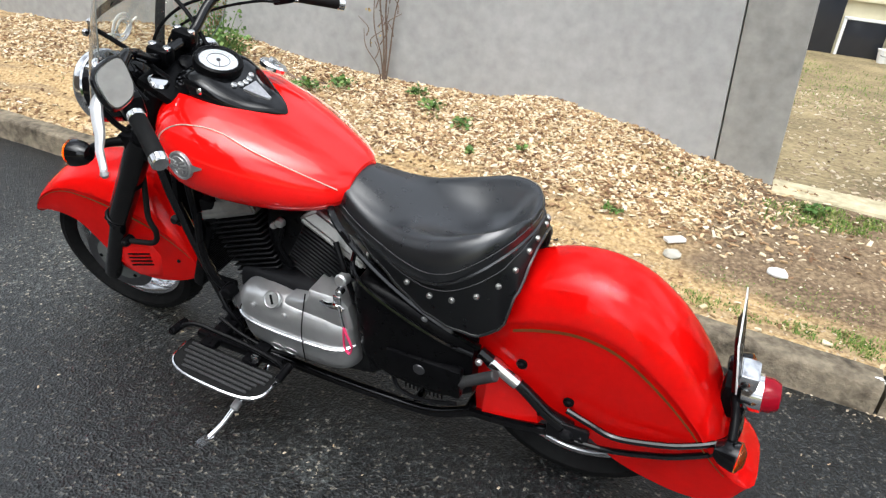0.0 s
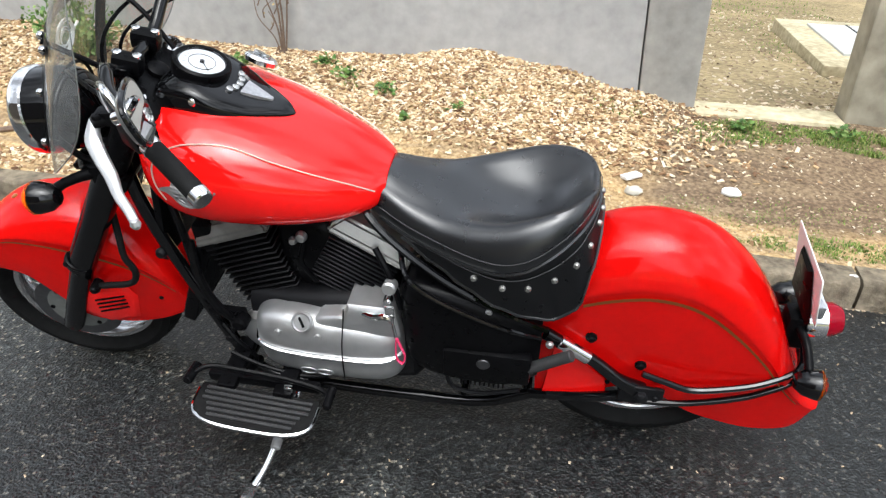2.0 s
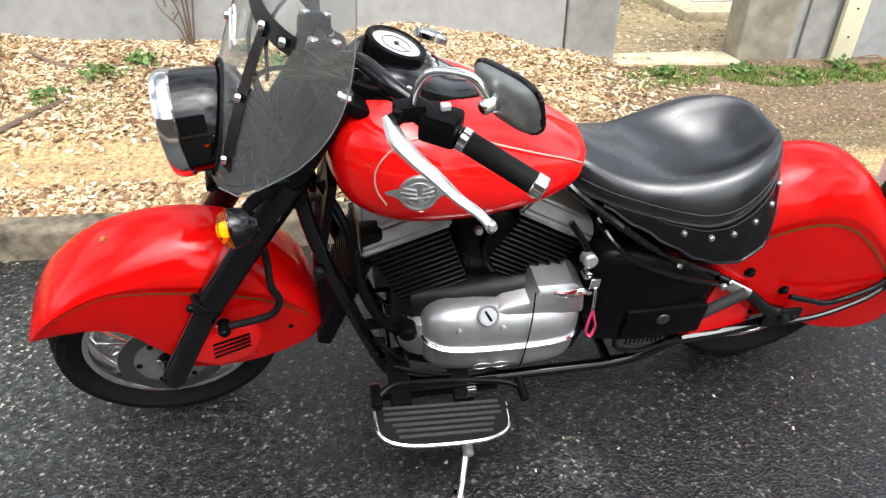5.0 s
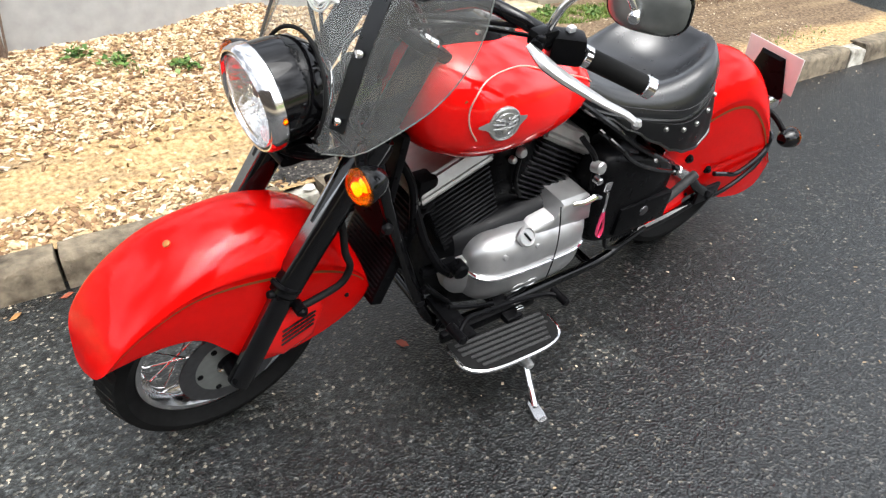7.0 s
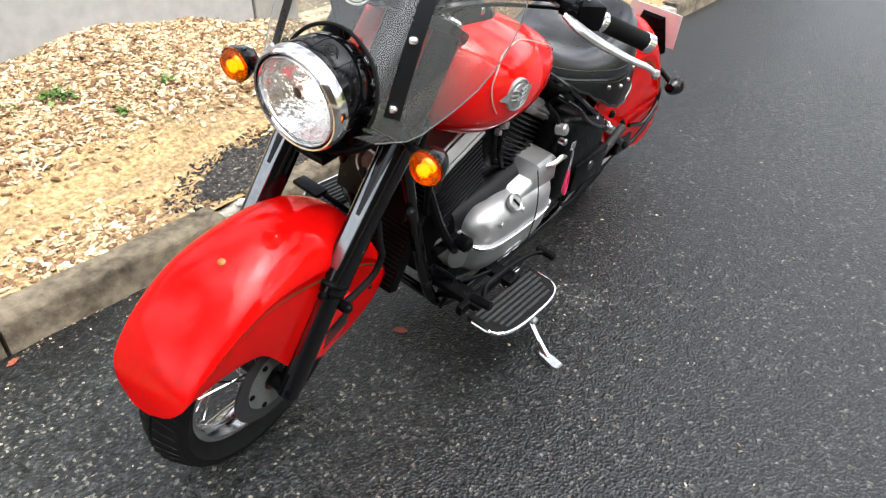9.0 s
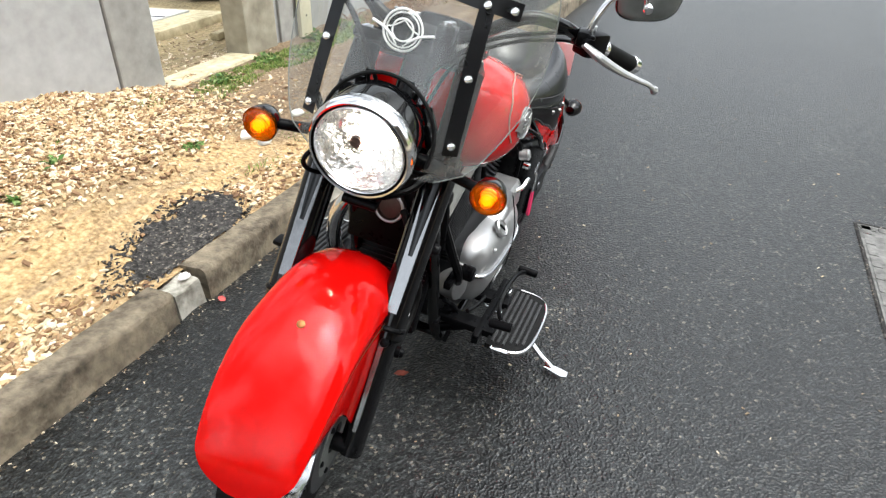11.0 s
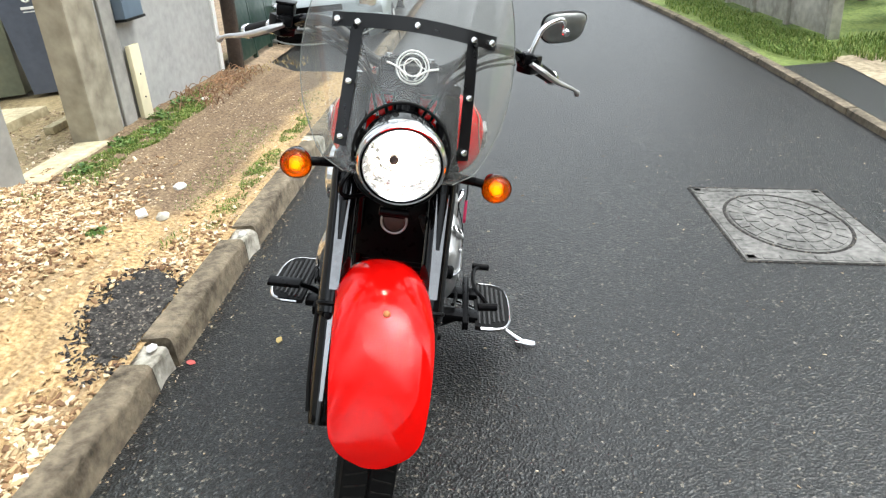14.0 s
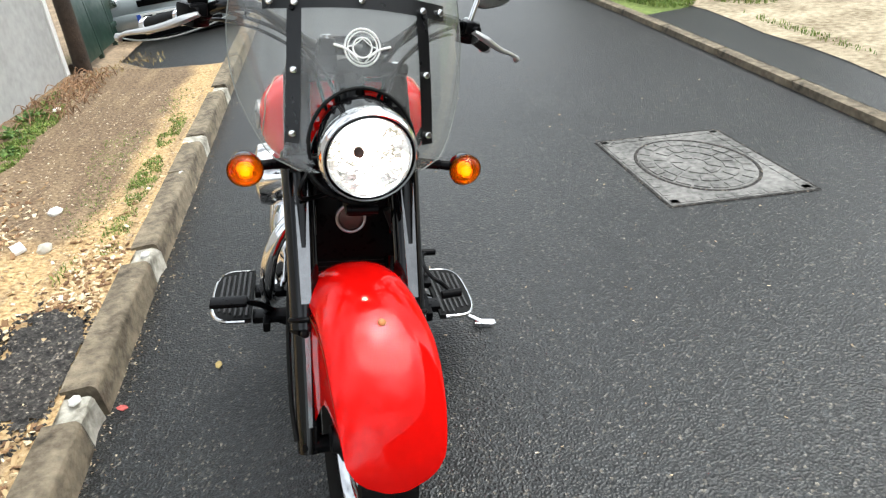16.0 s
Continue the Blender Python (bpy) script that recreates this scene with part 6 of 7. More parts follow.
# front end: fork, yokes, headlight, signals, hose
for s in SIDES:
    FORK = new("fork_leg")
    FORK.parent = BIKE
    FORK.matrix_basis = STEER
    tagged(FORK, "black fork leg with a wide shroud")
    fy = s * 0.121
    part("slider", tube([(1.598, fy, 0.245), (1.582, fy, 0.275), (1.452, fy, 0.535)], [0.024, 0.028, 0.028], 10, 18), M_BLACK, FORK)
    part("shroud", tube([(1.469, fy, 0.505), (1.465, fy, 0.512), (1.325, fy, 0.735), (1.265, fy, 0.83)], [0.029, 0.035, 0.034, 0.037, 0.038], 14, 22), M_BLACK, FORK)
    # flat faces down shroud and slider; their paler metal imitates sky sheen on black
    fn = Vector((math.cos(RAKE), 0, math.sin(RAKE)))
    for (xa, za), (xb, zb), wa, wb, off in (((1.447, 0.541), (1.279, 0.806), 0.013, 0.019, 0.0345), ((1.572, 0.300), (1.478, 0.487), 0.005, 0.007, 0.0270)):
        ends = []
        for x, z, w in ((xa, za, wa), (xb, zb, wb)):
            c = Vector((x, fy, z)) + fn * off
            ends.append([c + Vector((0, q * w, 0)) - fn * d for q, d in ((-1.15, 0.012), (-0.85, 0.0), (0.85, 0.0), (1.15, 0.012))])
        part("front_face", loft(ends), M_FORKSHEEN, FORK, "flat front face in pale metal for the sky's sheen")
    part("upper_tube", rod((1.277, fy, 0.81), (1.167, s * 0.114, 0.985), 0.030, 18, 0.004), M_SATIN, FORK)
    part("axle_cap", join(lathe([(0.020, -0.05), (0.021, 0.004), (0.016, 0.009), (0, 0.009)], 20, axis((1.594, s * 0.130, 0.264), (0, s, 0))), bolt((1.594, s * 0.138, 0.264), (0, s, 0), 0.010, 0.007)), M_SATIN, FORK)
    part("clip", join(torus(0.033, 0.006, 24, 8, axis((1.47, fy, 0.515), SDIR)), bolt((1.505, s * 0.127, 0.502), (1, 0, 0.4), 0.010, 0.012), rod((1.47, s * 0.15, 0.49), (1.50, s * 0.135, 0.50), 0.007)), M_SATIN, FORK)
    SG = new("turn_signal")
    SG.parent = BIKE
    SG.matrix_basis = NOSE
    tagged(SG, "round amber front turn signal")
    ax = axis((1.432, s * 0.240, 0.848), (1, 0, -0.08))
    part("stalk", join(tube([(1.335, s * 0.125, 0.83), (1.37, s * 0.15, 0.84), (1.40, s * 0.19, 0.847), (1.412, s * 0.225, 0.848)], [0.016, 0.013, 0.011, 0.012], 14, 10), box(0.04, 0.03, 0.05, (1.34, s * 0.138, 0.838), 0.006)), M_SATIN, SG)
    part("housing", lathe([(0.0, -0.048), (0.018, -0.046), (0.030, -0.030), (0.0365, -0.004), (0.0365, 0.0), (0.0, 0.0)], 28, ax), M_BLACK, SG)
    ripple = [(0.0365, 0.001), (0.037, 0.006), (0.032, 0.008)] + [(0.030 - 0.0021 * k, 0.0145 + 0.0105 * (1 - (1 - k / 14) ** 2) + (0.0016 if k % 2 else 0.0)) for k in range(14)] + [(0.0, 0.026)]
    part("lens", lathe(ripple, 36, ax), M_AMBER, SG, "ribbed amber lens")
    part("reflector", lathe([(0.0, 0.002), (0.02, 0.003), (0.034, 0.004)], 20, ax), M_CHROME, SG)
    # left bulb is lit; the right one's glow stands in for a reflection
    part("bulb", lathe([(0.0, 0.004), (0.010, 0.006), (0.011, 0.011), (0.009, 0.0145), (0.005, 0.0165), (0, 0.017)], 28, ax), M_SIGNAL, SG, "glowing bulb, the right one in place of a reflection")
part("lower_yoke", join(box(0.085, 0.29, 0.045, (1.315, 0, 0.80), 0.012, m=Matrix.Translation((1.315, 0, 0.80)) @ Matrix.Rotation(-RAKE, 4, "Y") @ Matrix.Translation((-1.315, 0, -0.80))), rod((1.35, -0.14, 0.825), (1.35, 0.14, 0.825), 0.018), box(0.03, 0.10, 0.05, (1.375, 0, 0.79), 0.008)), M_SATIN, BIKE, "black lower fork yoke", STEER @ Matrix.Translation((-0.035, 0, 0)))
part("upper_yoke", join(box(0.10, 0.28, 0.026, (1.205, 0, 0.988), 0.010, m=Matrix.Translation((1.205, 0, 0.988)) @ Matrix.Rotation(-RAKE, 4, "Y") @ Matrix.Translation((-1.205, 0, -0.988))), lathe([(0.024, 0), (0.024, 0.01), (0.014, 0.015), (0, 0.015)], 24, axis((1.198, 0, 1.0), SDIR))), M_SATIN, BIKE, "black top fork yoke", STEER @ Matrix.Translation((-0.045, 0, 0)))
for s in SIDES:
    part("fork_cap", lathe([(0.026, 0), (0.026, 0.010), (0.02, 0.016), (0.0, 0.016)], 22, axis((1.163, s * 0.112, 0.997), SDIR)), M_CHROME, BIKE, "", STEER)
    RS = part("handlebar_riser", join(rod((1.205, s * 0.052, 0.99), (1.185, s * 0.052, 1.045), 0.024, 18, 0.005), box(0.062, 0.040, 0.042, (1.182, s * 0.052, 1.048), 0.012, m=Matrix.Translation((1.182, s * 0.052, 1.048)) @ Matrix.Rotation(radians(-12), 4, "Y") @ Matrix.Translation((-1.182, -s * 0.052, -1.048)))), M_SATIN, BIKE, "black handlebar riser with bright bolts", STEER)
    for d in SIDES:
        part("bolt", lathe([(0.0095, -0.004), (0.0095, 0.004), (0.006, 0.006), (0, 0.006)], 14, axis((1.1775 + d * 0.020, s * 0.052, 1.069 + d * 0.0043), (-0.21, 0, 1))), M_CHROME, RS)
    bar = [(1.18, 0, 1.045), (1.178, s * 0.06, 1.046), (1.176, s * 0.10, 1.058), (1.165, s * 0.16, 1.098), (1.14, s * 0.205, 1.118), (1.11, s * 0.265, 1.112), (1.065, s * 0.305, 1.09), (0.965, s * 0.395, 1.043)]
    part("handlebar", tube(bar, 0.0135, 40, 12), M_BLACK, BIKE, "wide black handlebar", STEER)
    END = STEER @ Matrix.Translation((0.025, s * 0.030, 0))
    GR = part("grip", rod((0.985, s * 0.330, 1.063), (0.893, s * 0.403, 1.024), 0.0185, 18, 0.003), M_RUBBER, BIKE, "black rubber grip with chrome ends", END)
    for a, b in (((0.897, 0.400, 1.0257), (0.880, 0.4135, 1.0185)), ((0.995, 0.322, 1.067), (0.982, 0.3325, 1.0615))):
        part("collar", rod((a[0], s * a[1], a[2]), (b[0], s * b[1], b[2]), 0.020, 18, 0.003), M_CHROME, GR)
    SWG = part("switch_housing", join(box(0.062, 0.048, 0.052, (1.018, s * 0.302, 1.077), 0.010, m=Matrix.Translation((1.018, s * 0.302, 1.077)) @ Matrix.Rotation(radians(s * -38), 4, "Z") @ Matrix.Translation((-1.018, -s * 0.302, -1.077))), rod((1.055, s * 0.272, 1.093), (1.025, s * 0.297, 1.08), 0.020, 16, 0.003)), M_SATIN, BIKE, "black switch housing", END)
    part("switch", box(0.016, 0.012, 0.012, (1.012, s * 0.298, 1.106), 0.003), M_TAIL if s < 0 else M_DIAL, SWG, "red stop switch" if s < 0 else "")
    part("lever_perch", join(box(0.05, 0.03, 0.03, (1.065, s * 0.285, 1.098), 0.008), rod((1.06, s * 0.28, 1.098), (1.095, s * 0.30, 1.092), 0.012), bolt((1.085, s * 0.298, 1.104), (0, 0, 1), 0.009, 0.006)), M_SATIN, BIKE, "", END)
    part("lever", tube([(1.098, s * 0.288, 1.092), (1.092, s * 0.322, 1.076), (1.072, s * 0.352, 1.060), (1.045, s * 0.385, 1.044), (1.022, s * 0.420, 1.032), (0.998, s * 0.446, 1.022), (0.985, s * 0.462, 1.012)], [0.010, 0.015, 0.014, 0.012, 0.0095, 0.0085, 0.008], 30, 10, 0.62), M_ALLOY, BIKE, "polished alloy hand lever", END)
    part("lever_ball", lathe([(0.0, -0.010), (0.006, -0.008), (0.0095, 0.0), (0.006, 0.008), (0, 0.010)], 14, Matrix.Translation((0.983, s * 0.465, 1.009))), M_ALLOY, BIKE, "", END)
    part("control_cable", tube([(1.09, s * 0.285, 1.098), (1.16, s * 0.235, 1.10), (1.25, s * 0.15, 1.085), (1.30, s * 0.08, 1.03), (1.30, s * 0.04, 0.95), (1.27, s * 0.03, 0.86)], 0.0045, 40, 8), M_SATIN, BIKE, "black control cable", STEER)
    part("control_cable", tube([(1.03, s * 0.295, 1.066), (1.09, s * 0.26, 1.075), (1.18, s * 0.18, 1.07), (1.26, s * 0.10, 1.03), (1.28, s * 0.06, 0.93)], 0.004, 40, 8), M_SATIN, BIKE, "black control cable", STEER)
part("brake_reservoir", join(box(0.055, 0.045, 0.03, (1.05, -0.29, 1.122), 0.008), box(0.058, 0.048, 0.006, (1.05, -0.29, 1.14), 0.003)), M_SATIN, BIKE, "black brake fluid reservoir", STEER @ Matrix.Translation((0.025, -0.030, 0)))
MIR = new("mirror")
MIR.parent = BIKE
MIR.matrix_basis = STEER @ Matrix.Translation((0.025, 0.030, 0))
tagged(MIR, "silver-backed mirror with black rim on a bent chrome stem")
mn = Vector((-0.870, -0.430, 0.24)).normalized()
ml = Vector((-0.44, 0.89, 0.10))
ml = (ml - mn * ml.dot(mn)).normalized()
mu = ml.cross(mn).normalized()
mm = MIR.matrix_basis.inverted() @ Matrix.Translation((0.936, 0.402, 1.150)) @ Matrix((( -mn.x, ml.x, mu.x, 0), (-mn.y, ml.y, mu.y, 0), (-mn.z, ml.z, mu.z, 0), (0, 0, 0, 1)))
part("stem", tube([(1.060, 0.287, 1.10), (1.058, 0.298, 1.145), (1.046, 0.312, 1.176), (1.024, 0.340, 1.194), (1.000, 0.372, 1.200), tuple(mm @ Vector((0.022, -0.01, 0.0)))], 0.0068, 30, 10), M_CHROME, MIR, "bent chrome stem")
ring = [(0.066 * math.copysign(abs(math.cos(a)) ** 0.62, math.cos(a)) * (1.0 + 0.12 * math.sin(a)), 0.042 * math.copysign(abs(math.sin(a)) ** 0.62, math.sin(a))) for a in (2 * math.pi * k / 36 for k in range(36))]
part("shell", loft([[mm @ Vector((z, x * q, y * q)) for x, y in ring] for z, q in ((-0.006, 1.0), (0.002, 1.02), (0.009, 0.92), (0.014, 0.72), (0.017, 0.4))]), M_CARRIER, MIR, "dull silver mirror back")
part("rim", tube([mm @ Vector((-0.002, x * 1.01, y * 1.01)) for x, y in ring + ring[:1]], 0.0048, 0, 8), M_BLACK, MIR, "black mirror rim")
part("mirror_glass", loft([[mm @ Vector((z, x * 0.94, y * 0.94)) for x, y in ring] for z in (-0.0075, -0.0065)]), mat("mirror_silver", (0.85, 0.86, 0.86), 0.02, 1.0), MIR)
part("mirror_boss", lathe([(0.011, -0.01), (0.011, 0.016), (0.008, 0.02), (0, 0.02)], 14, mm @ Matrix.Translation((0.020, -0.01, 0)) @ Matrix.Rotation(radians(90), 4, "Y")), M_CHROME, MIR)

HL = new("headlight")
HL.parent = BIKE
HL.matrix_basis = NOSE
tagged(HL, "large round lit headlight with a chrome ring")
hx = axis((1.506, -0.002, 0.908), (1, 0, -0.10)) @ Matrix.Diagonal((0.94, 0.94, 0.94, 1))
part("bucket", lathe([(0.0, -0.150), (0.045, -0.147), (0.078, -0.130), (0.097, -0.100), (0.103, -0.06), (0.104, -0.012), (0.0, -0.075)], 44, hx), M_BLACK, HL, "gloss black headlight bucket")
part("chrome_ring", lathe([(0.1045, -0.014), (0.1085, -0.010), (0.109, 0.006), (0.1065, 0.017), (0.102, 0.023), (0.0985, 0.022), (0.0975, 0.012)], 48, hx), M_CHROME, HL, "chrome headlight ring")
part("gasket", lathe([(0.0985, 0.010), (0.0980, 0.017), (0.0945, 0.017), (0.0935, 0.010)], 48, hx), M_SATIN, HL, "dark rubber gasket")
part("inner_ring", lathe([(0.0950, 0.010), (0.0945, 0.020), (0.0920, 0.023), (0.0895, 0.020), (0.089, 0.010)], 48, hx), M_CHROME, HL, "thin inner chrome ring")
part("reflector", lathe([(0.0, -0.065), (0.03, -0.056), (0.06, -0.032), (0.078, -0.010), (0.09, 0.012)], 40, hx), mat("bright_reflector", (0.94, 0.92, 0.88), 0.18, 1.0, var=0.16, scale=60, bump=0.95, bscale=34, dist=0.011), HL)
flutes = bmesh.new()
for k in range(9):
    flutes = join(flutes, box(0.12 - 0.018 * abs(k - 4), 0.0022, 0.004, (0, (k - 4) * 0.017, -0.004), 0.0008, 1, m=hx))
part("flute", flutes, M_GLASS, HL)
part("bulb", join(lathe([(0.0, -0.05), (0.018, -0.048), (0.020, -0.03), (0.012, -0.02), (0, -0.018)], 20, hx)), M_BULB, HL, "glowing headlight bulb")
part("bulb_shield", lathe([(0.0, -0.006), (0.012, -0.008), (0.013, -0.018)], 20, hx @ Matrix.Translation((-0.018, 0, 0))), M_BRONZE, HL, "dull bulb shield")
part("lens", lathe([(0.090, 0.014), (0.075, 0.024), (0.045, 0.032), (0.0, 0.035)], 40, hx), M_GLASS, HL, "clear headlight glass")
part("headlight_bracket", join(box(0.07, 0.06, 0.05, (1.43, 0, 0.775), 0.008), tube([(1.36, 0.11, 0.83), (1.42, 0.08, 0.80), (1.46, 0.02, 0.785), (1.46, -0.02, 0.785), (1.42, -0.08, 0.80), (1.36, -0.11, 0.83)], 0.008, 24, 8), rod((1.47, 0.035, 0.77), (1.47, -0.035, 0.77), 0.010)), M_SATIN, BIKE, "", NOSE)
part("wiring", tube([(1.42, -0.10, 0.86), (1.46, -0.13, 0.82), (1.43, -0.12, 0.78), (1.38, -0.06, 0.77)], 0.005, 18, 8), M_SATIN, BIKE, "", NOSE)
part("brake_hose", tube([(1.345, 0.075, 0.72), (1.335, 0.118, 0.62), (1.335, 0.138, 0.55), (1.322, 0.142, 0.50), (1.345, 0.142, 0.455), (1.41, 0.142, 0.442), (1.455, 0.14, 0.436)], 0.0085, 36, 10), M_RUBBER, BIKE, "thick black brake hose", STEER)
part("hose_joint", join(rod((1.45, 0.125, 0.436), (1.45, 0.155, 0.436), 0.014), bolt((1.45, 0.155, 0.436), (0, 1, 0), 0.011, 0.008)), M_SATIN, BIKE, "", STEER)
part("brake_caliper", box(0.075, 0.05, 0.10, (1.53, 0.085, 0.36), 0.012), M_DARKALLOY, BIKE, "", STEER)
part("brake_hose", tube([(1.32, -0.09, 0.78), (1.37, -0.140, 0.62), (1.445, -0.155, 0.48), (1.53, -0.156, 0.34), (1.59, -0.150, 0.275)], 0.0055, 30, 8), M_RUBBER, BIKE, "thin black speedometer cable", STEER)

# windscreen
SCR = new("windscreen")
SCR.parent = BIKE
SCR.matrix_basis = NOSE
tagged(SCR, "clear windscreen with black studded straps")


def screen_pt(y, z, off=0.0):
    """A point of the curved, raked screen sheet."""
    x = 1.448 - 0.30 * (z - 0.90) - 0.37 * max(0.0, z - 0.90) ** 2 - 0.022 * (abs(y) / 0.146) ** 3.2 + off
    return Vector((x, y, z))


SCREEN_W = [(0.850, 0.13), (0.870, 0.185), (0.92, 0.222), (0.97, 0.248), (1.03, 0.262), (1.10, 0.264), (1.18, 0.252), (1.26, 0.228), (1.33, 0.195), (1.39, 0.145), (1.425, 0.085), (1.435, 0.03)]
SCREEN_W = [(p.x, p.y) for p in spline([(z, w, 0) for z, w in SCREEN_W], 90)]
outline = [(z, lerp(SCREEN_W, z)) for z in (0.850 + 0.585 * (k / 35) for k in range(36))]
bm = bmesh.new()
NY = 32
grid = {}
for i, (z, w) in enumerate(outline):
    for j in range(NY + 1):
        y = -w + 2 * w * j / NY
        grid[i, j] = bm.verts.new(screen_pt(y, z))
for i in range(35):
    for j in range(NY):
        c = sum((grid[a, b].co for a, b in ((i, j), (i + 1, j), (i, j + 1), (i + 1, j + 1))), Vector()) / 4
        if c.y ** 2 + (c.z - 0.905) ** 2 < 0.112 ** 2:
            continue
        bm.faces.new((grid[i, j], grid[i, j + 1], grid[i + 1, j + 1], grid[i + 1, j]))
bmesh.ops.delete(bm, geom=[v for v in bm.verts if not v.link_faces], context="VERTS")
part("screen", bm, M_SCREEN, SCR, "clear slightly smoky screen")
for ob in SCR.children:
    ob.visible_shadow = False
rim_pts = [screen_pt(-w, z) for z, w in outline] + [screen_pt(w, z) for z, w in reversed(outline)]
part("screen_edge", tube(rim_pts, 0.0013, 0, 6), mat("polished_edge", (0.16, 0.17, 0.16), 0.3), SCR)
part("cutout_edge", tube([screen_pt(0.114 * math.sin(a), 0.905 + 0.114 * math.cos(a), 0.001) for a in (radians(-105 + 210 * k / 24) for k in range(25))], 0.004, 0, 8), M_RUBBER, SCR, "black rubber edging")


def strap(pts, w, up):
    rows = []
    for p in pts:
        rows.append((p[0], p[1]))
    bm = bmesh.new()
    vs = []
    for y, z in rows:
        a = screen_pt(y - (0 if up else w / 2) + 0, z - (w / 2 if up else 0), 0.004)
        b = screen_pt(y + (0 if up else w / 2), z + (w / 2 if up else 0), 0.004)
        vs.append((bm.verts.new(a), bm.verts.new(b)))
    for u, v in zip(vs, vs[1:]):
        bm.faces.new((u[0], u[1], v[1], v[0]))
    bmesh.ops.solidify(bm, geom=bm.faces[:], thickness=0.005)
    return bm


STRAPS = []
for s in SIDES:
    st = part("strap", strap([(s * (0.146 - 0.012 * (k / 12)) + 0.0, 0.905 + 0.272 * k / 12) for k in range(13)], 0.028, False), M_LEATHER, SCR, "black side strap")
    for z in (0.925, 1.045, 1.168):
        y = s * (0.146 - 0.012 * (z - 0.905) / 0.285)
        part("stud", bolt(screen_pt(y, z, 0.008), (1, 0, 0.24), 0.0085, 0.007), M_CHROME, st)
top = part("strap", strap([(-0.195 + 0.39 * k / 24, 1.182 - 0.55 * (-0.195 + 0.39 * k / 24) ** 2) for k in range(25)], 0.030, True), M_LEATHER, SCR, "black top strap")
for y in (-0.182, 0.0, 0.182):
    part("stud", bolt(screen_pt(y, 1.182 - 0.55 * y * y, 0.008), (1, 0, 0.24), 0.0085, 0.007), M_CHROME, top)
# white winged emblem on the screen, as plain rings and bars
ec = screen_pt(0.0, 1.095, 0.003)
em = axis(ec, (1, 0, 0.245))
emb = join(torus(0.037, 0.0022, 40, 6, em), torus(0.031, 0.0016, 40, 6, em), torus(0.020, 0.0018, 30, 6, em))
for d in SIDES:
    emb = join(emb, tube([em @ Vector((d * 0.012, -0.02, 0)), em @ Vector((d * 0.034, -0.004, 0)), em @ Vector((d * 0.060, 0.004, 0))], 0.0028, 10, 6), tube([em @ Vector((d * 0.006, -0.028, 0)), em @ Vector((d * 0.030, -0.003, 0)), em @ Vector((d * 0.018, 0.004, 0)), em @ Vector((0, 0.018, 0))], 0.0015, 12, 6))
part("emblem", emb, M_WHITE, SCR, "white winged ring emblem")
for s in SIDES:
    part("screen_bracket", tube([(1.33, s * 0.12, 0.845), (1.37, s * 0.135, 0.88), (1.395, s * 0.145, 0.93)], 0.008, 10, 8), M_SATIN, SCR)
    part("screen_bracket", tube([(1.195, s * 0.09, 1.02), (1.26, s * 0.12, 1.10), (1.335, s * 0.14, 1.160)], 0.006, 10, 8), M_SATIN, SCR)

# tail: lamp, plate, rear signals
TAIL = new("tail_light")
TAIL.parent = BIKE
tagged(TAIL, "red tail light in a chrome housing")
tx = axis((-0.378, 0.0, 0.470), (-1, 0, 0.12))
part("housing", lathe([(0.0, -0.03), (0.042, -0.02), (0.046, 0.0), (0.046, 0.024), (0.040, 0.026)], 28, tx), M_CHROME, TAIL)
part("lens", lathe([(0.042, 0.022), (0.041, 0.045), (0.032, 0.062), (0.0, 0.068)], 28, tx), M_TAIL, TAIL, "dark red lens")
part("bracket", box(0.06, 0.06, 0.10, (-0.348, 0, 0.44), 0.008), M_SATIN, TAIL)
NP = new("number_plate")
NP.parent = BIKE
tagged(NP, "white number plate on a black bracket")
pm = Matrix.Translation((-0.322, 0.0, 0.615)) @ Matrix.Rotation(radians(12), 4, "Y")
part("plate", box(0.003, 0.21, 0.14, (0, 0, 0), 0.001, 1, m=pm), M_WHITE, NP)
part("backing", loft([[pm @ Vector((0.004, y, z)) for y, z in ((-0.045, 0.045), (0.045, 0.045), (0.080, -0.088), (-0.080, -0.088))], [pm @ Vector((0.012, y, z)) for y, z in ((-0.035, 0.035), (0.035, 0.035), (0.070, -0.098), (-0.070, -0.098))]]), M_SATIN, NP, "black plate bracket")
for z in (0.03, -0.03):
    for k in range(3):
        part("bar", box(0.001, 0.045, 0.045, (-0.0024, -0.06 + 0.06 * k, z), m=pm), M_SATIN, NP)
part("plate_lamp", box(0.045, 0.07, 0.04, (-0.362, 0, 0.520), 0.008), M_CHROME, NP)
for s in SIDES:
    RS = new("turn_signal")
    RS.parent = BIKE
    tagged(RS, "round amber rear turn signal")
    ax = axis((-0.378, s * 0.150, 0.405), (-1, s * 0.1, 0))
    part("stalk", tube([(-0.346, s * 0.02, 0.460), (-0.356, s * 0.07, 0.453), (-0.361, s * 0.12, 0.423), (-0.358, s * 0.142, 0.407)], 0.0105, 14, 10), M_SATIN, RS)
    part("housing", lathe([(0.0, -0.050), (0.018, -0.048), (0.030, -0.032), (0.036, -0.004), (0.036, 0.0), (0.0, 0.0)], 26, ax), M_BLACK, RS)
    part("lens", lathe([(0.036, 0.001), (0.036, 0.006), (0.030, 0.010), (0.018, 0.018), (0.0, 0.02)], 26, ax), M_AMBER, RS, "amber lens")

# ---- loose things on the verge ----
rnd = random.Random(11)


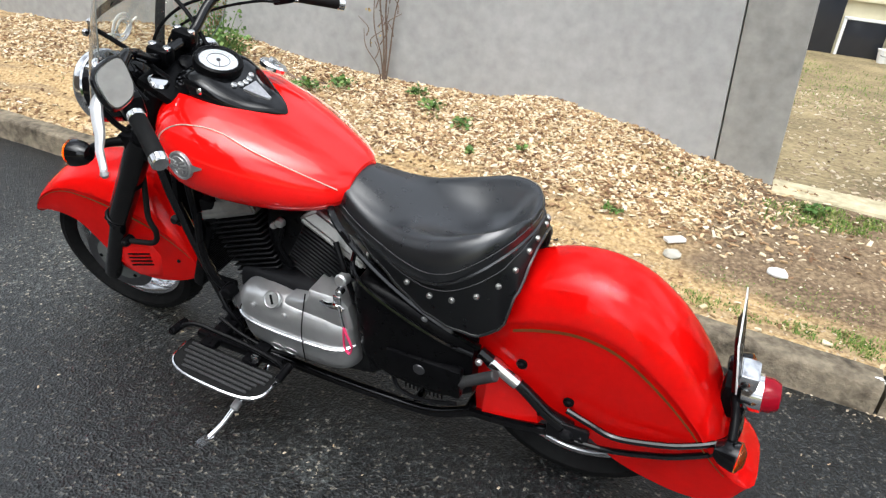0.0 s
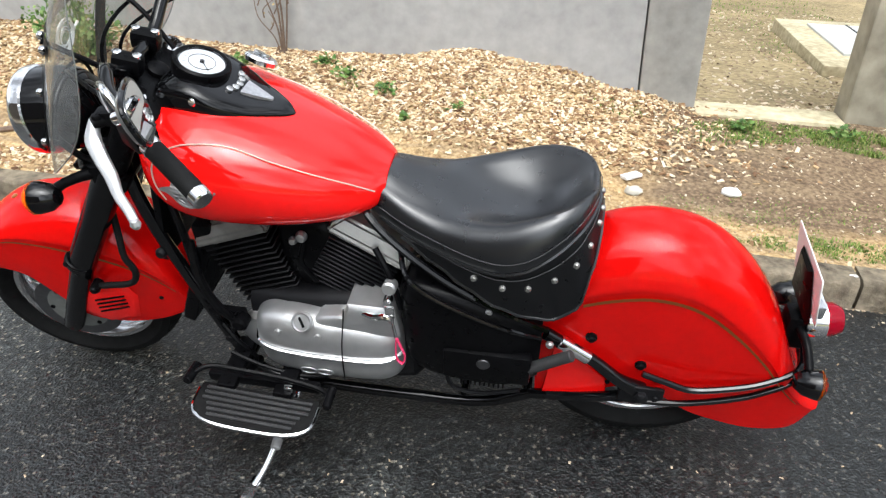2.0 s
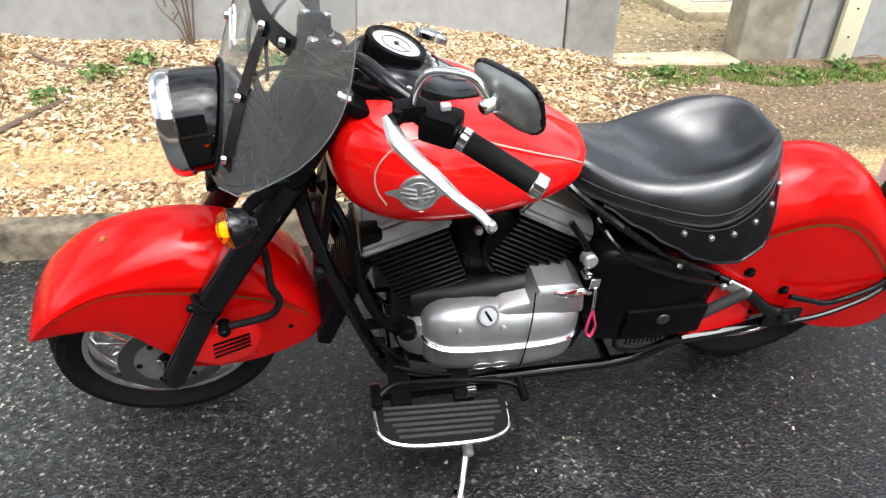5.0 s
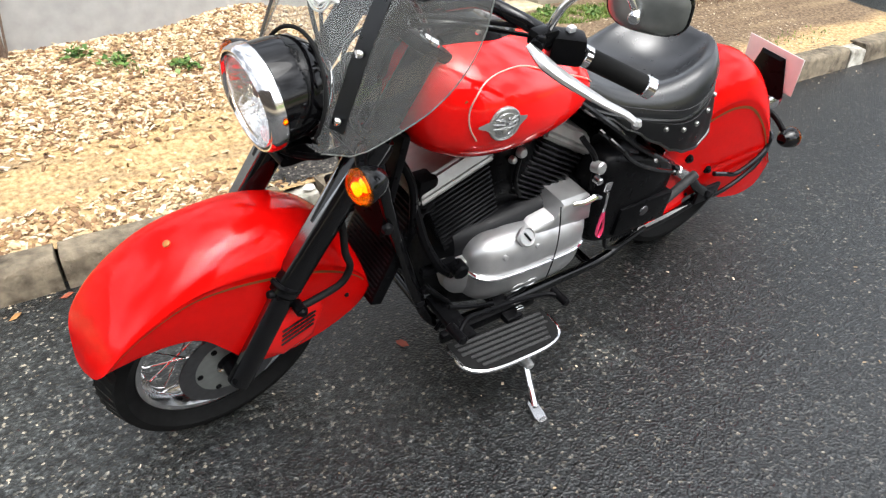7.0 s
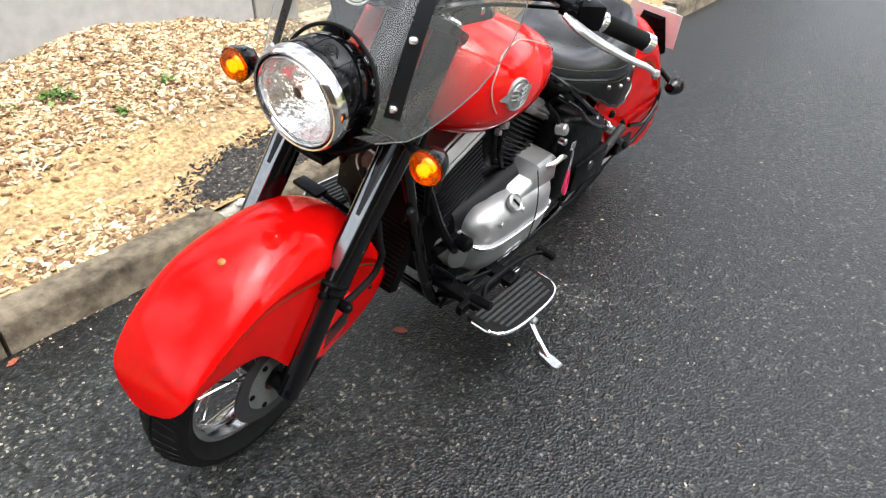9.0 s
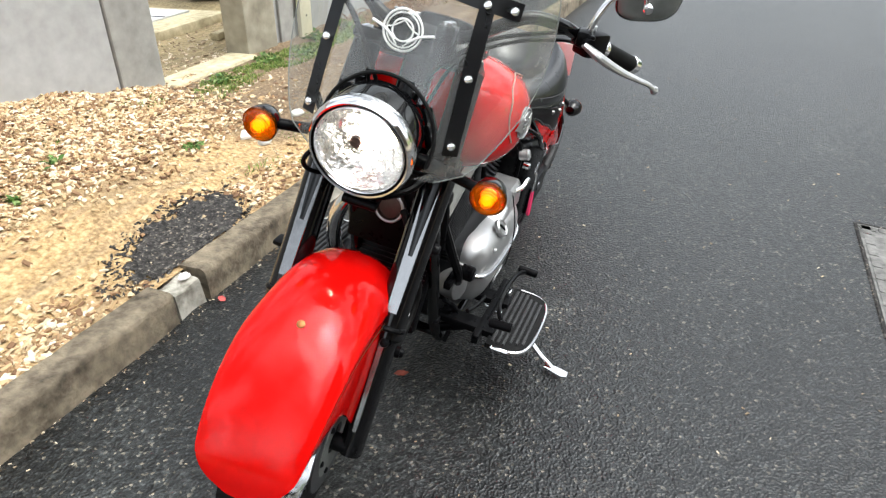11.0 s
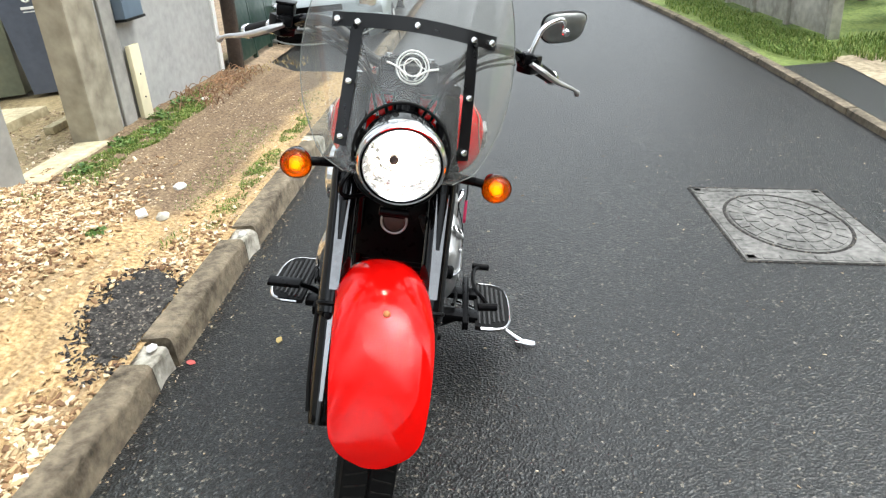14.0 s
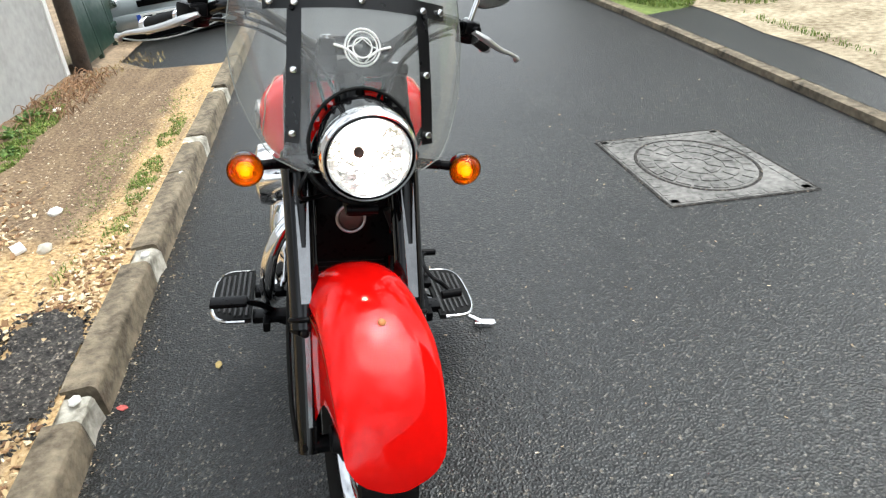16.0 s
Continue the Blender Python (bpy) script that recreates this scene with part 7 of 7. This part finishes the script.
def chip_mesh(name, spots, label, material, size=(0.008, 0.026)):
    """Thousands of flat splinters lying at all angles, as one heap."""
    verts, faces = [], []
    for x, y, z in spots:
        L = rnd.uniform(*size) * 0.74
        w = L * rnd.uniform(0.30, 0.65)
        t = L * rnd.uniform(0.10, 0.22)
        m = Matrix.Translation((x, y, z + t)) @ Euler((rnd.gauss(0, 0.35), rnd.gauss(0, 0.35), rnd.uniform(0, 6.28))).to_matrix().to_4x4()
        k = len(verts)
        q = rnd.uniform(0.5, 1.0)
        for sx, sy, sz in ((-1, -q, -1), (1, -1, -1), (0.8, 1, -1), (-1, q, -1), (-0.8, -q * 0.8, 1), (0.85, -0.8, 1), (0.7, 0.8, 1), (-0.85, q * 0.8, 1)):
            verts.append(m @ Vector((sx * L, sy * w, sz * t)))
        for f in ((4, 5, 6, 7), (0, 1, 5, 4), (1, 2, 6, 5), (2, 3, 7, 6), (3, 0, 4, 7)):
            faces.append([k + i for i in f])
    me = bpy.data.meshes.new(name)
    me.from_pydata([tuple(v) for v in verts], [], faces)
    me.materials.append(material)
    return tagged(new(name, me), label, kind="stuff")


def chip_density(x, y):
    """How thickly chips lie: deep along the wall, thin on the trodden path and by the gate."""
    f = (KERB_B - y) / (KERB_B - WALL_Y)
    d = 0.12 + 1.0 * max(0.0, min(1.0, (f - 0.30) / 0.25))
    path = abs(f - 0.28 - 0.05 * math.sin(x * 1.7))
    if path < 0.13:
        d *= 0.10 + 0.4 * (path / 0.13)
    if f < 0.16:
        d = 0.55
    if x < 0.35:
        d *= max(0.05, min(1, (x + 0.45 + 0.5 * (f - 0.5)) / 0.8))
    d *= 0.75 + 0.9 * noise.noise((x * 2.3, y * 2.3, 9))
    return d


spots = []
while len(spots) < 31000:
    x, y = rnd.uniform(-0.9, 5.2) if rnd.random() > 0.45 else rnd.uniform(-0.6, 2.6), rnd.uniform(WALL_Y + 0.005, KERB_B - 0.01)
    if ((x - 0.77) / 0.34) ** 2 + ((y + 0.98) / 0.155) ** 2 < 1 and rnd.random() > 0.04:
        continue
    if rnd.random() < chip_density(x, y):
        spots.append((x, y, verge_z(x, y) + rnd.uniform(-0.002, 0.006)))
chip_mesh("wood_chips", spots, "pale brown wood chips strewn over the verge", M_CHIP)
spots = []
while len(spots) < 420:
    x, y = rnd.uniform(0.36, 1.25), rnd.uniform(-1.2, KERB_B - 0.005)
    if -0.75 < tar_depth(x, y) < 0.25:
        spots.append((x, y, verge_z(x, y) + 0.002))
chip_mesh("tar_crumbs", spots, "black crumbs round the asphalt patch", M_PATCH, (0.005, 0.016))
M_GRIT = island_tint(mat("gravel_bits", (0.4, 0.33, 0.22), 0.9), [(0.16, 0.11, 0.07), (0.33, 0.25, 0.16), (0.48, 0.38, 0.26), (0.62, 0.54, 0.42)])
spots = []
for k in range(2600):
    x, y = rnd.uniform(-2.2, 0.3), WALL_Y - 0.13 - rnd.random() ** 1.5 * 3.2
    spots.append((x, y, verge_z(x, y)))
chip_mesh("yard_gravel", spots, "loose brown gravel on the yard", M_GRIT, (0.010, 0.026))
spots = []
for k in range(2600):
    x, y = rnd.uniform(-2.7, 0.5), rnd.uniform(WALL_Y + 0.02, KERB_B - 0.01)
    spots.append((x, y, verge_z(x, y)))
chip_mesh("earth_grit", spots, "small grit on the trodden earth", M_GRIT, (0.004, 0.013))
spots = [(rnd.uniform(-3.0, 4.0), rnd.uniform(KERB_Y + 0.01, 2.4), 0.0) for k in range(500)] + [(rnd.uniform(-2.5, 3.0), KERB_Y + rnd.random() ** 3 * 0.12, 0.0) for k in range(500)]
chip_mesh("road_grit", spots, "small pale grit on the asphalt", M_GRIT, (0.003, 0.009))


def blades(name, patches, label, material=None, per=1.0):
    """Grass blades in patches of centre, half sizes, count and height."""
    verts, faces = [], []
    for cx, cy, rx, ry, n, h in patches:
        for k in range(int(n * per)):
            a, r = rnd.uniform(0, 6.28), rnd.random() ** 0.6
            x, y = cx + rx * r * math.cos(a), cy + ry * r * math.sin(a)
            if h < 0.045 and noise.noise((x * 11, y * 11, 6)) < rnd.uniform(-0.45, 0.18):
                continue
            z = verge_z(x, y) if y < 0 else 0.055
            if y > KERB_B and y < 0:
                z = KERB_Z
            H = h * rnd.uniform(0.5, 1.2)
            d = rnd.uniform(0, 6.28)
            w = rnd.uniform(0.0015, 0.003) + h * 0.02
            lean = rnd.uniform(0.2, 0.9) * H
            p, q = Vector((math.cos(d), math.sin(d), 0)), Vector((-math.sin(d), math.cos(d), 0))
            b = Vector((x, y, z - 0.004))
            i = len(verts)
            verts += [b - q * w, b + q * w, b + p * lean * 0.35 + q * w * 0.8 + Vector((0, 0, H * 0.65)), b + p * lean * 0.35 - q * w * 0.8 + Vector((0, 0, H * 0.65)), b + p * lean + Vector((0, 0, H * 0.9))]
            faces += [(i, i + 1, i + 2, i + 3), (i + 3, i + 2, i + 4)]
    me = bpy.data.meshes.new(name)
    me.from_pydata([tuple(v) for v in verts], [], faces)
    me.materials.append(material or M_GRASS)
    return tagged(new(name, me), label, kind="stuff")


GP = [(-0.72, -1.90, 0.36, 0.11, 3000, 0.020), (-1.32, -1.88, 0.42, 0.13, 4600, 0.022), (-1.98, -1.90, 0.42, 0.13, 4200, 0.026), (-2.52, -2.01, 0.3, 0.05, 260, 0.04), (-0.48, -1.77, 0.25, 0.06, 160, 0.03),
      (-0.84, -0.99, 0.34, 0.07, 1900, 0.018), (-0.24, -0.98, 0.26, 0.06, 900, 0.016), (-1.68, -1.00, 0.36, 0.07, 1400, 0.018), (-0.60, -1.17, 0.45, 0.14, 1000, 0.012), (-1.32, -1.23, 0.45, 0.15, 1100, 0.012), (0.16, -1.08, 0.12, 0.05, 80, 0.025), (-2.34, -1.08, 0.4, 0.1, 150, 0.025),
      (0.00, -1.89, 0.18, 0.06, 110, 0.03), (1.38, -1.77, 0.07, 0.05, 60, 0.03), (0.68, -1.69, 0.05, 0.04, 30, 0.025), (2.22, -1.56, 0.12, 0.08, 90, 0.03), (3.30, -1.39, 0.5, 0.2, 120, 0.02)]
blades("grass_tufts", GP, "short green grass tufts by the threshold and kerb")
blades("far_grass", [(-3.4, 2.92, 0.8, 0.28, 3400, 0.05), (-4.6, 2.85, 0.9, 0.28, 2800, 0.05), (-5.9, 2.78, 0.9, 0.3, 1700, 0.05), (-2.8, 3.5, 0.6, 0.35, 2000, 0.06), (-1.4, 3.12, 0.7, 0.05, 350, 0.03)], "long green grass on the verge across the road")
M_DRY = island_tint(mat("dry_grass", (0.4, 0.3, 0.12), 0.9), [(0.20, 0.12, 0.05), (0.38, 0.28, 0.12), (0.50, 0.40, 0.20)])
blades("yard_weeds", [(-0.90, -5.72, 1.1, 1.4, 2600, 0.028), (0.06, -7.06, 0.9, 1.0, 1600, 0.03), (-1.26, -3.85, 0.3, 0.5, 500, 0.02)], "thin yellow-green weeds on the yard")
blades("dry_stalks", [(-3.24, -1.82, 0.40, 0.14, 240, 0.028), (-2.70, -1.89, 0.35, 0.1, 160, 0.025), (-3.78, -1.62, 0.3, 0.2, 160, 0.035), (0.90, -1.39, 0.8, 0.4, 60, 0.03)], "dry brown stalks along the wall foot", M_DRY)


def leaf_cloud(pts, size, flat=0.5):
    bm = bmesh.new()
    for p, s in pts:
        m = Matrix.Translation(p) @ Euler((rnd.gauss(0, flat), rnd.gauss(0, flat), rnd.uniform(0, 6.28))).to_matrix().to_4x4()
        L, w = size * s, size * s * 0.42
        v = [bm.verts.new(m @ Vector(q)) for q in ((0, 0, 0), (L * 0.45, w, 0.06 * L), (L, 0, -0.05 * L), (L * 0.45, -w, 0.06 * L))]
        bm.faces.new((v[0], v[1], v[2]))
        bm.faces.new((v[0], v[2], v[3]))
    return bm


M_LEAF = island_tint(mat("green_leaf", (0.08, 0.16, 0.03), 0.6), [(0.035, 0.085, 0.015), (0.07, 0.15, 0.025), (0.12, 0.22, 0.04), (0.19, 0.27, 0.08)])
M_BARK = mat("grey_bark", (0.16, 0.11, 0.08), 0.85, var=0.35, scale=40, bump=0.5, bscale=80, dist=0.003)
M_DRYBARK = mat("dry_twig", (0.13, 0.07, 0.04), 0.85, var=0.5, scale=30, col2=(0.26, 0.15, 0.08))


def weed(x, y, r, n, h):
    z = verge_z(x, y)
    w = thing("weed", "small green leafy weed among the wood chips", "weed", pose(x, y, z), "weeds on the verge")
    pts = []
    for k in range(n):
        a = rnd.uniform(0, 6.28)
        q = rnd.random() ** 0.7
        pts.append((Vector((r * q * math.cos(a), r * q * math.sin(a), h * (1 - 0.6 * q) * rnd.uniform(0.4, 1.1))), rnd.uniform(0.6, 1.2)))
    part("leaves", leaf_cloud(pts, 0.030, 0.6), M_LEAF, w)
    part("stem", join(*[tube([(0, 0, -0.005), (rnd.uniform(-1, 1) * r * 0.4, rnd.uniform(-1, 1) * r * 0.4, h * 0.5), (rnd.uniform(-1, 1) * r * 0.8, rnd.uniform(-1, 1) * r * 0.8, h * 0.8)], 0.0018, 6, 5) for _ in range(5)]), M_LEAF, w)


for x, y, r, n, h in ((1.42, -1.86, 0.07, 60, 0.05), (1.56, -1.96, 0.06, 50, 0.05), (1.16, -1.75, 0.07, 60, 0.04), (2.04, -1.89, 0.09, 80, 0.06), (2.20, -1.77, 0.10, 90, 0.06), (0.78, -1.60, 0.04, 24, 0.03), (1.02, -1.53, 0.04, 22, 0.03), (0.24, -1.39, 0.05, 30, 0.03), (2.40, -1.62, 0.08, 60, 0.05), (-0.60, -1.91, 0.07, 50, 0.05), (-1.08, -1.94, 0.08, 60, 0.05), (-1.68, -1.96, 0.09, 70, 0.06), (-2.10, -1.97, 0.09, 70, 0.06), (-1.38, -1.86, 0.07, 50, 0.04)):
    weed(x, y, r, n, h)


def bare_bush(x, y):
    z = verge_z(x, y)
    b = thing("bare_bush", "leafless pruned rose bush by the wall", "bush", pose(x, y, z))
    for k, (dx, dy, hh, r) in enumerate(((-0.12, 0.02, 0.62, 0.0055), (-0.04, 0.03, 0.70, 0.0065), (0.03, 0.02, 0.75, 0.006), (0.09, 0.0, 0.48, 0.005), (0.13, 0.04, 0.30, 0.004))):
        p = [Vector((dx * 0.08, dy * 0.1, -0.03)), Vector((dx * 0.3, dy * 0.4, hh * 0.3)), Vector((dx * 0.7 + 0.02, dy, hh * 0.65)), Vector((dx, dy, hh))]
        part("cane", tube(p, [r, r * 0.8, r * 0.5], 14, 7), M_BARK, b)
        for q in range(3):
            s = p[1].lerp(p[3], 0.2 + 0.3 * q)
            part("twig", tube([s, s + Vector((rnd.uniform(-0.05, 0.05), rnd.uniform(-0.03, 0.03), 0.05)), s + Vector((rnd.uniform(-0.09, 0.09), rnd.uniform(-0.04, 0.04), 0.10))], [0.004, 0.002], 8, 5), M_BARK, b)
    pts = [(Vector((rnd.uniform(-0.16, 0.16), rnd.uniform(-0.03, 0.05), rnd.uniform(0.1, 0.65))), rnd.uniform(0.4, 0.8)) for _ in range(16)]
    part("dead_leaves", leaf_cloud(pts, 0.028, 1.0), M_DRY, b)


bare_bush(1.84, -2.05)


def green_shrub(x, y):
    z = verge_z(x, y)
    b = thing("shrub", "green feathery shrub against the wall", "shrub", pose(x, y, z))
    pts = []
    for k in range(46):
        a = rnd.uniform(0, 6.28)
        q = rnd.random() ** 0.6
        tip = Vector((0.30 * q * math.cos(a), 0.20 * q * math.sin(a), rnd.uniform(0.16, 0.34) * (1.15 - 0.5 * q)))
        if k % 9 == 0:
            tip.z *= 1.9
        base = Vector((tip.x * 0.25, tip.y * 0.25, -0.01))
        part("stem", tube([base, base.lerp(tip, 0.55) + Vector((0, 0, 0.03)), tip], [0.004, 0.0015], 7, 5), M_LEAF, b)
        for i in range(26):
            f = rnd.uniform(0.15, 1.0)
            pts.append((base.lerp(tip, f) + Vector((rnd.gauss(0, 0.018), rnd.gauss(0, 0.018), rnd.gauss(0.015, 0.015))), rnd.uniform(0.5, 1.1)))
    part("foliage", leaf_cloud(pts, 0.030, 0.8), M_LEAF, b)


green_shrub(2.90, -1.80)
br = thing("fallen_branch", "weathered grey branch lying on the wood chips", "branch")
part("branch", tube([(x, y, verge_z(x, y) + 0.012) for x, y in ((2.96, -1.15), (2.76, -1.24), (2.58, -1.35), (2.40, -1.53), (2.29, -1.60))], [0.013, 0.017, 0.015, 0.009], 26, 8), M_BARK, br)
br = thing("fallen_branch", "thin dry branch lying near the wall", "branch")
part("branch", tube([(x, y, verge_z(x, y) + 0.010) for x, y in ((2.56, -1.96), (2.40, -1.86), (2.24, -1.82), (2.12, -1.86))], [0.010, 0.012, 0.006], 20, 8), M_BARK, br)


def stone(x, y, sx, sy, sz, seed, material, label, rz=0, name="stone", zz=None):
    bm = bmesh.new()
    bmesh.ops.create_icosphere(bm, subdivisions=3, radius=1.0)
    for v in bm.verts:
        n = v.co.normalized()
        k = 1 + 0.28 * noise.noise(n * 1.4 + Vector((seed * 3.1, 0, 0))) + 0.1 * noise.noise(n * 4 + Vector((seed, 5, 0)))
        v.co = Vector((n.x * sx * k, n.y * sy * k, max(-0.35, n.z) * sz * k))
    ob = mesh_ob(name, bm, material, m=pose(x, y, (verge_z(x, y) if zz is None else zz) + sz * 0.25, 0, 0, rz))
    return tagged(ob, label, "stone")


M_STONE = mat("pale_stone", (0.46, 0.44, 0.38), 0.85, var=0.2, scale=30, bump=0.5, bscale=70, dist=0.004)
M_LIME = mat("white_limestone", (0.74, 0.73, 0.70), 0.85, var=0.1, scale=30, bump=0.4, bscale=60, dist=0.004)
stone(-0.07, -1.24, 0.040, 0.030, 0.024, 1, M_STONE, "grey angular stone on the verge")
fl = thing("rubble", "flat white broken tile piece on the verge", "rubble", pose(-0.06, -1.335, verge_z(-0.06, -1.335) + 0.008, 6, 4, 35))
part("shard", box(0.085, 0.05, 0.016, (0, 0, 0), 0.004), M_LIME, fl)
stone(-0.487, -1.33, 0.040, 0.034, 0.022, 5, M_LIME, "white crumpled lump on the brown soil")
stone(-2.25, -1.86, 0.04, 0.03, 0.018, 8, M_LIME, "white lump beside the grass")
for x, y, sd in ((0.07, -0.80, 1), (-0.84, -0.80, 3), (0.99, -0.815, 4)):
    stone(x, y, 0.022, 0.018, 0.012, sd, M_LIME, "pale chip of broken kerb", zz=KERB_Z - 0.012, name="kerb_chip")
for x, y, rz, col in ((1.846, -0.73, 20, (0.30, 0.08, 0.04)), (0.925, -0.745, 70, (0.45, 0.09, 0.08)), (1.08, 0.03, 120, (0.22, 0.05, 0.03)), (2.0, -0.70, 40, (0.35, 0.18, 0.06)), (0.79, -0.434, 10, (0.45, 0.33, 0.12)), (1.72, -0.15, 80, (0.5, 0.28, 0.05))):
    lf = thing("dead_leaf", "small dry fallen leaf on the asphalt", "leaf", pose(x, y, 0.004, 8, 6, rz), "fallen leaves")
    bm = loft([[(0.0, 0.0, 0), (0.012, 0.010, 0.004), (0.030, 0.012, 0.002), (0.046, 0.0, 0.006), (0.030, -0.011, 0.003), (0.012, -0.010, 0.005)], [(0.0, 0.0, 0.001), (0.012, 0.010, 0.005), (0.030, 0.012, 0.003), (0.046, 0.0, 0.007), (0.030, -0.011, 0.004), (0.012, -0.010, 0.006)]])
    part("blade", bm, mat("dry_leaf", col, 0.7, var=0.25, scale=60), lf)
# brambles at the wall foot, one tangled heap
verts_bm = bmesh.new()
allb = [verts_bm]
for k in range(150):
    x, y = rnd.uniform(-3.4, -2.0), rnd.uniform(-2.06, -1.72)
    z = verge_z(x, y)
    d = rnd.uniform(0, 6.28)
    L = rnd.uniform(0.10, 0.26)
    allb.append(tube([(x, y, z), (x + L * 0.5 * math.cos(d), y + L * 0.3 * math.sin(d), z + rnd.uniform(0.015, 0.08)), (x + L * math.cos(d), y + L * 0.5 * math.sin(d), z + 0.01)], 0.0035, 8, 5))
tagged(mesh_ob("dry_brambles", join(*allb), M_DRYBARK), "tangle of dry brown brambles along the wall", kind="stuff")


def hedge(x, y, rx, ry, h, n):
    b = thing("hedge_bush", "dark green hedge bush behind the fence", "bush", pose(x, y, 0.05))
    for k in range(9):
        a = rnd.uniform(0, 6.28)
        part("limb", tube([(rx * 0.2 * math.cos(a), ry * 0.2 * math.sin(a), 0), (rx * 0.4 * math.cos(a), ry * 0.4 * math.sin(a), h * 0.45), (rx * 0.7 * math.cos(a), ry * 0.7 * math.sin(a), h * 0.85)], [0.02, 0.006], 8, 6), M_BARK, b)
    pts = []
    for k in range(n):
        a, q = rnd.uniform(0, 6.28), rnd.random() ** 0.45
        zz = h * rnd.random() ** 0.8
        bulge = (0.7 + 0.4 * noise.noise((math.cos(a) * 2, math.sin(a) * 2, zz * 2.5))) * (1 - 0.35 * (zz / h) ** 2)
        pts.append((Vector((rx * q * bulge * math.cos(a), ry * q * bulge * math.sin(a), 0.05 + zz)), rnd.uniform(0.7, 1.3)))
    part("crown", leaf_cloud(pts, 0.06, 0.9), M_LEAF, b)


hedge(-2.9, 4.35, 0.55, 0.55, 1.3, 3200)
hedge(-3.9, 4.5, 0.7, 0.6, 1.6, 3200)
hedge(-5.4, 4.4, 0.8, 0.6, 1.7, 2600)
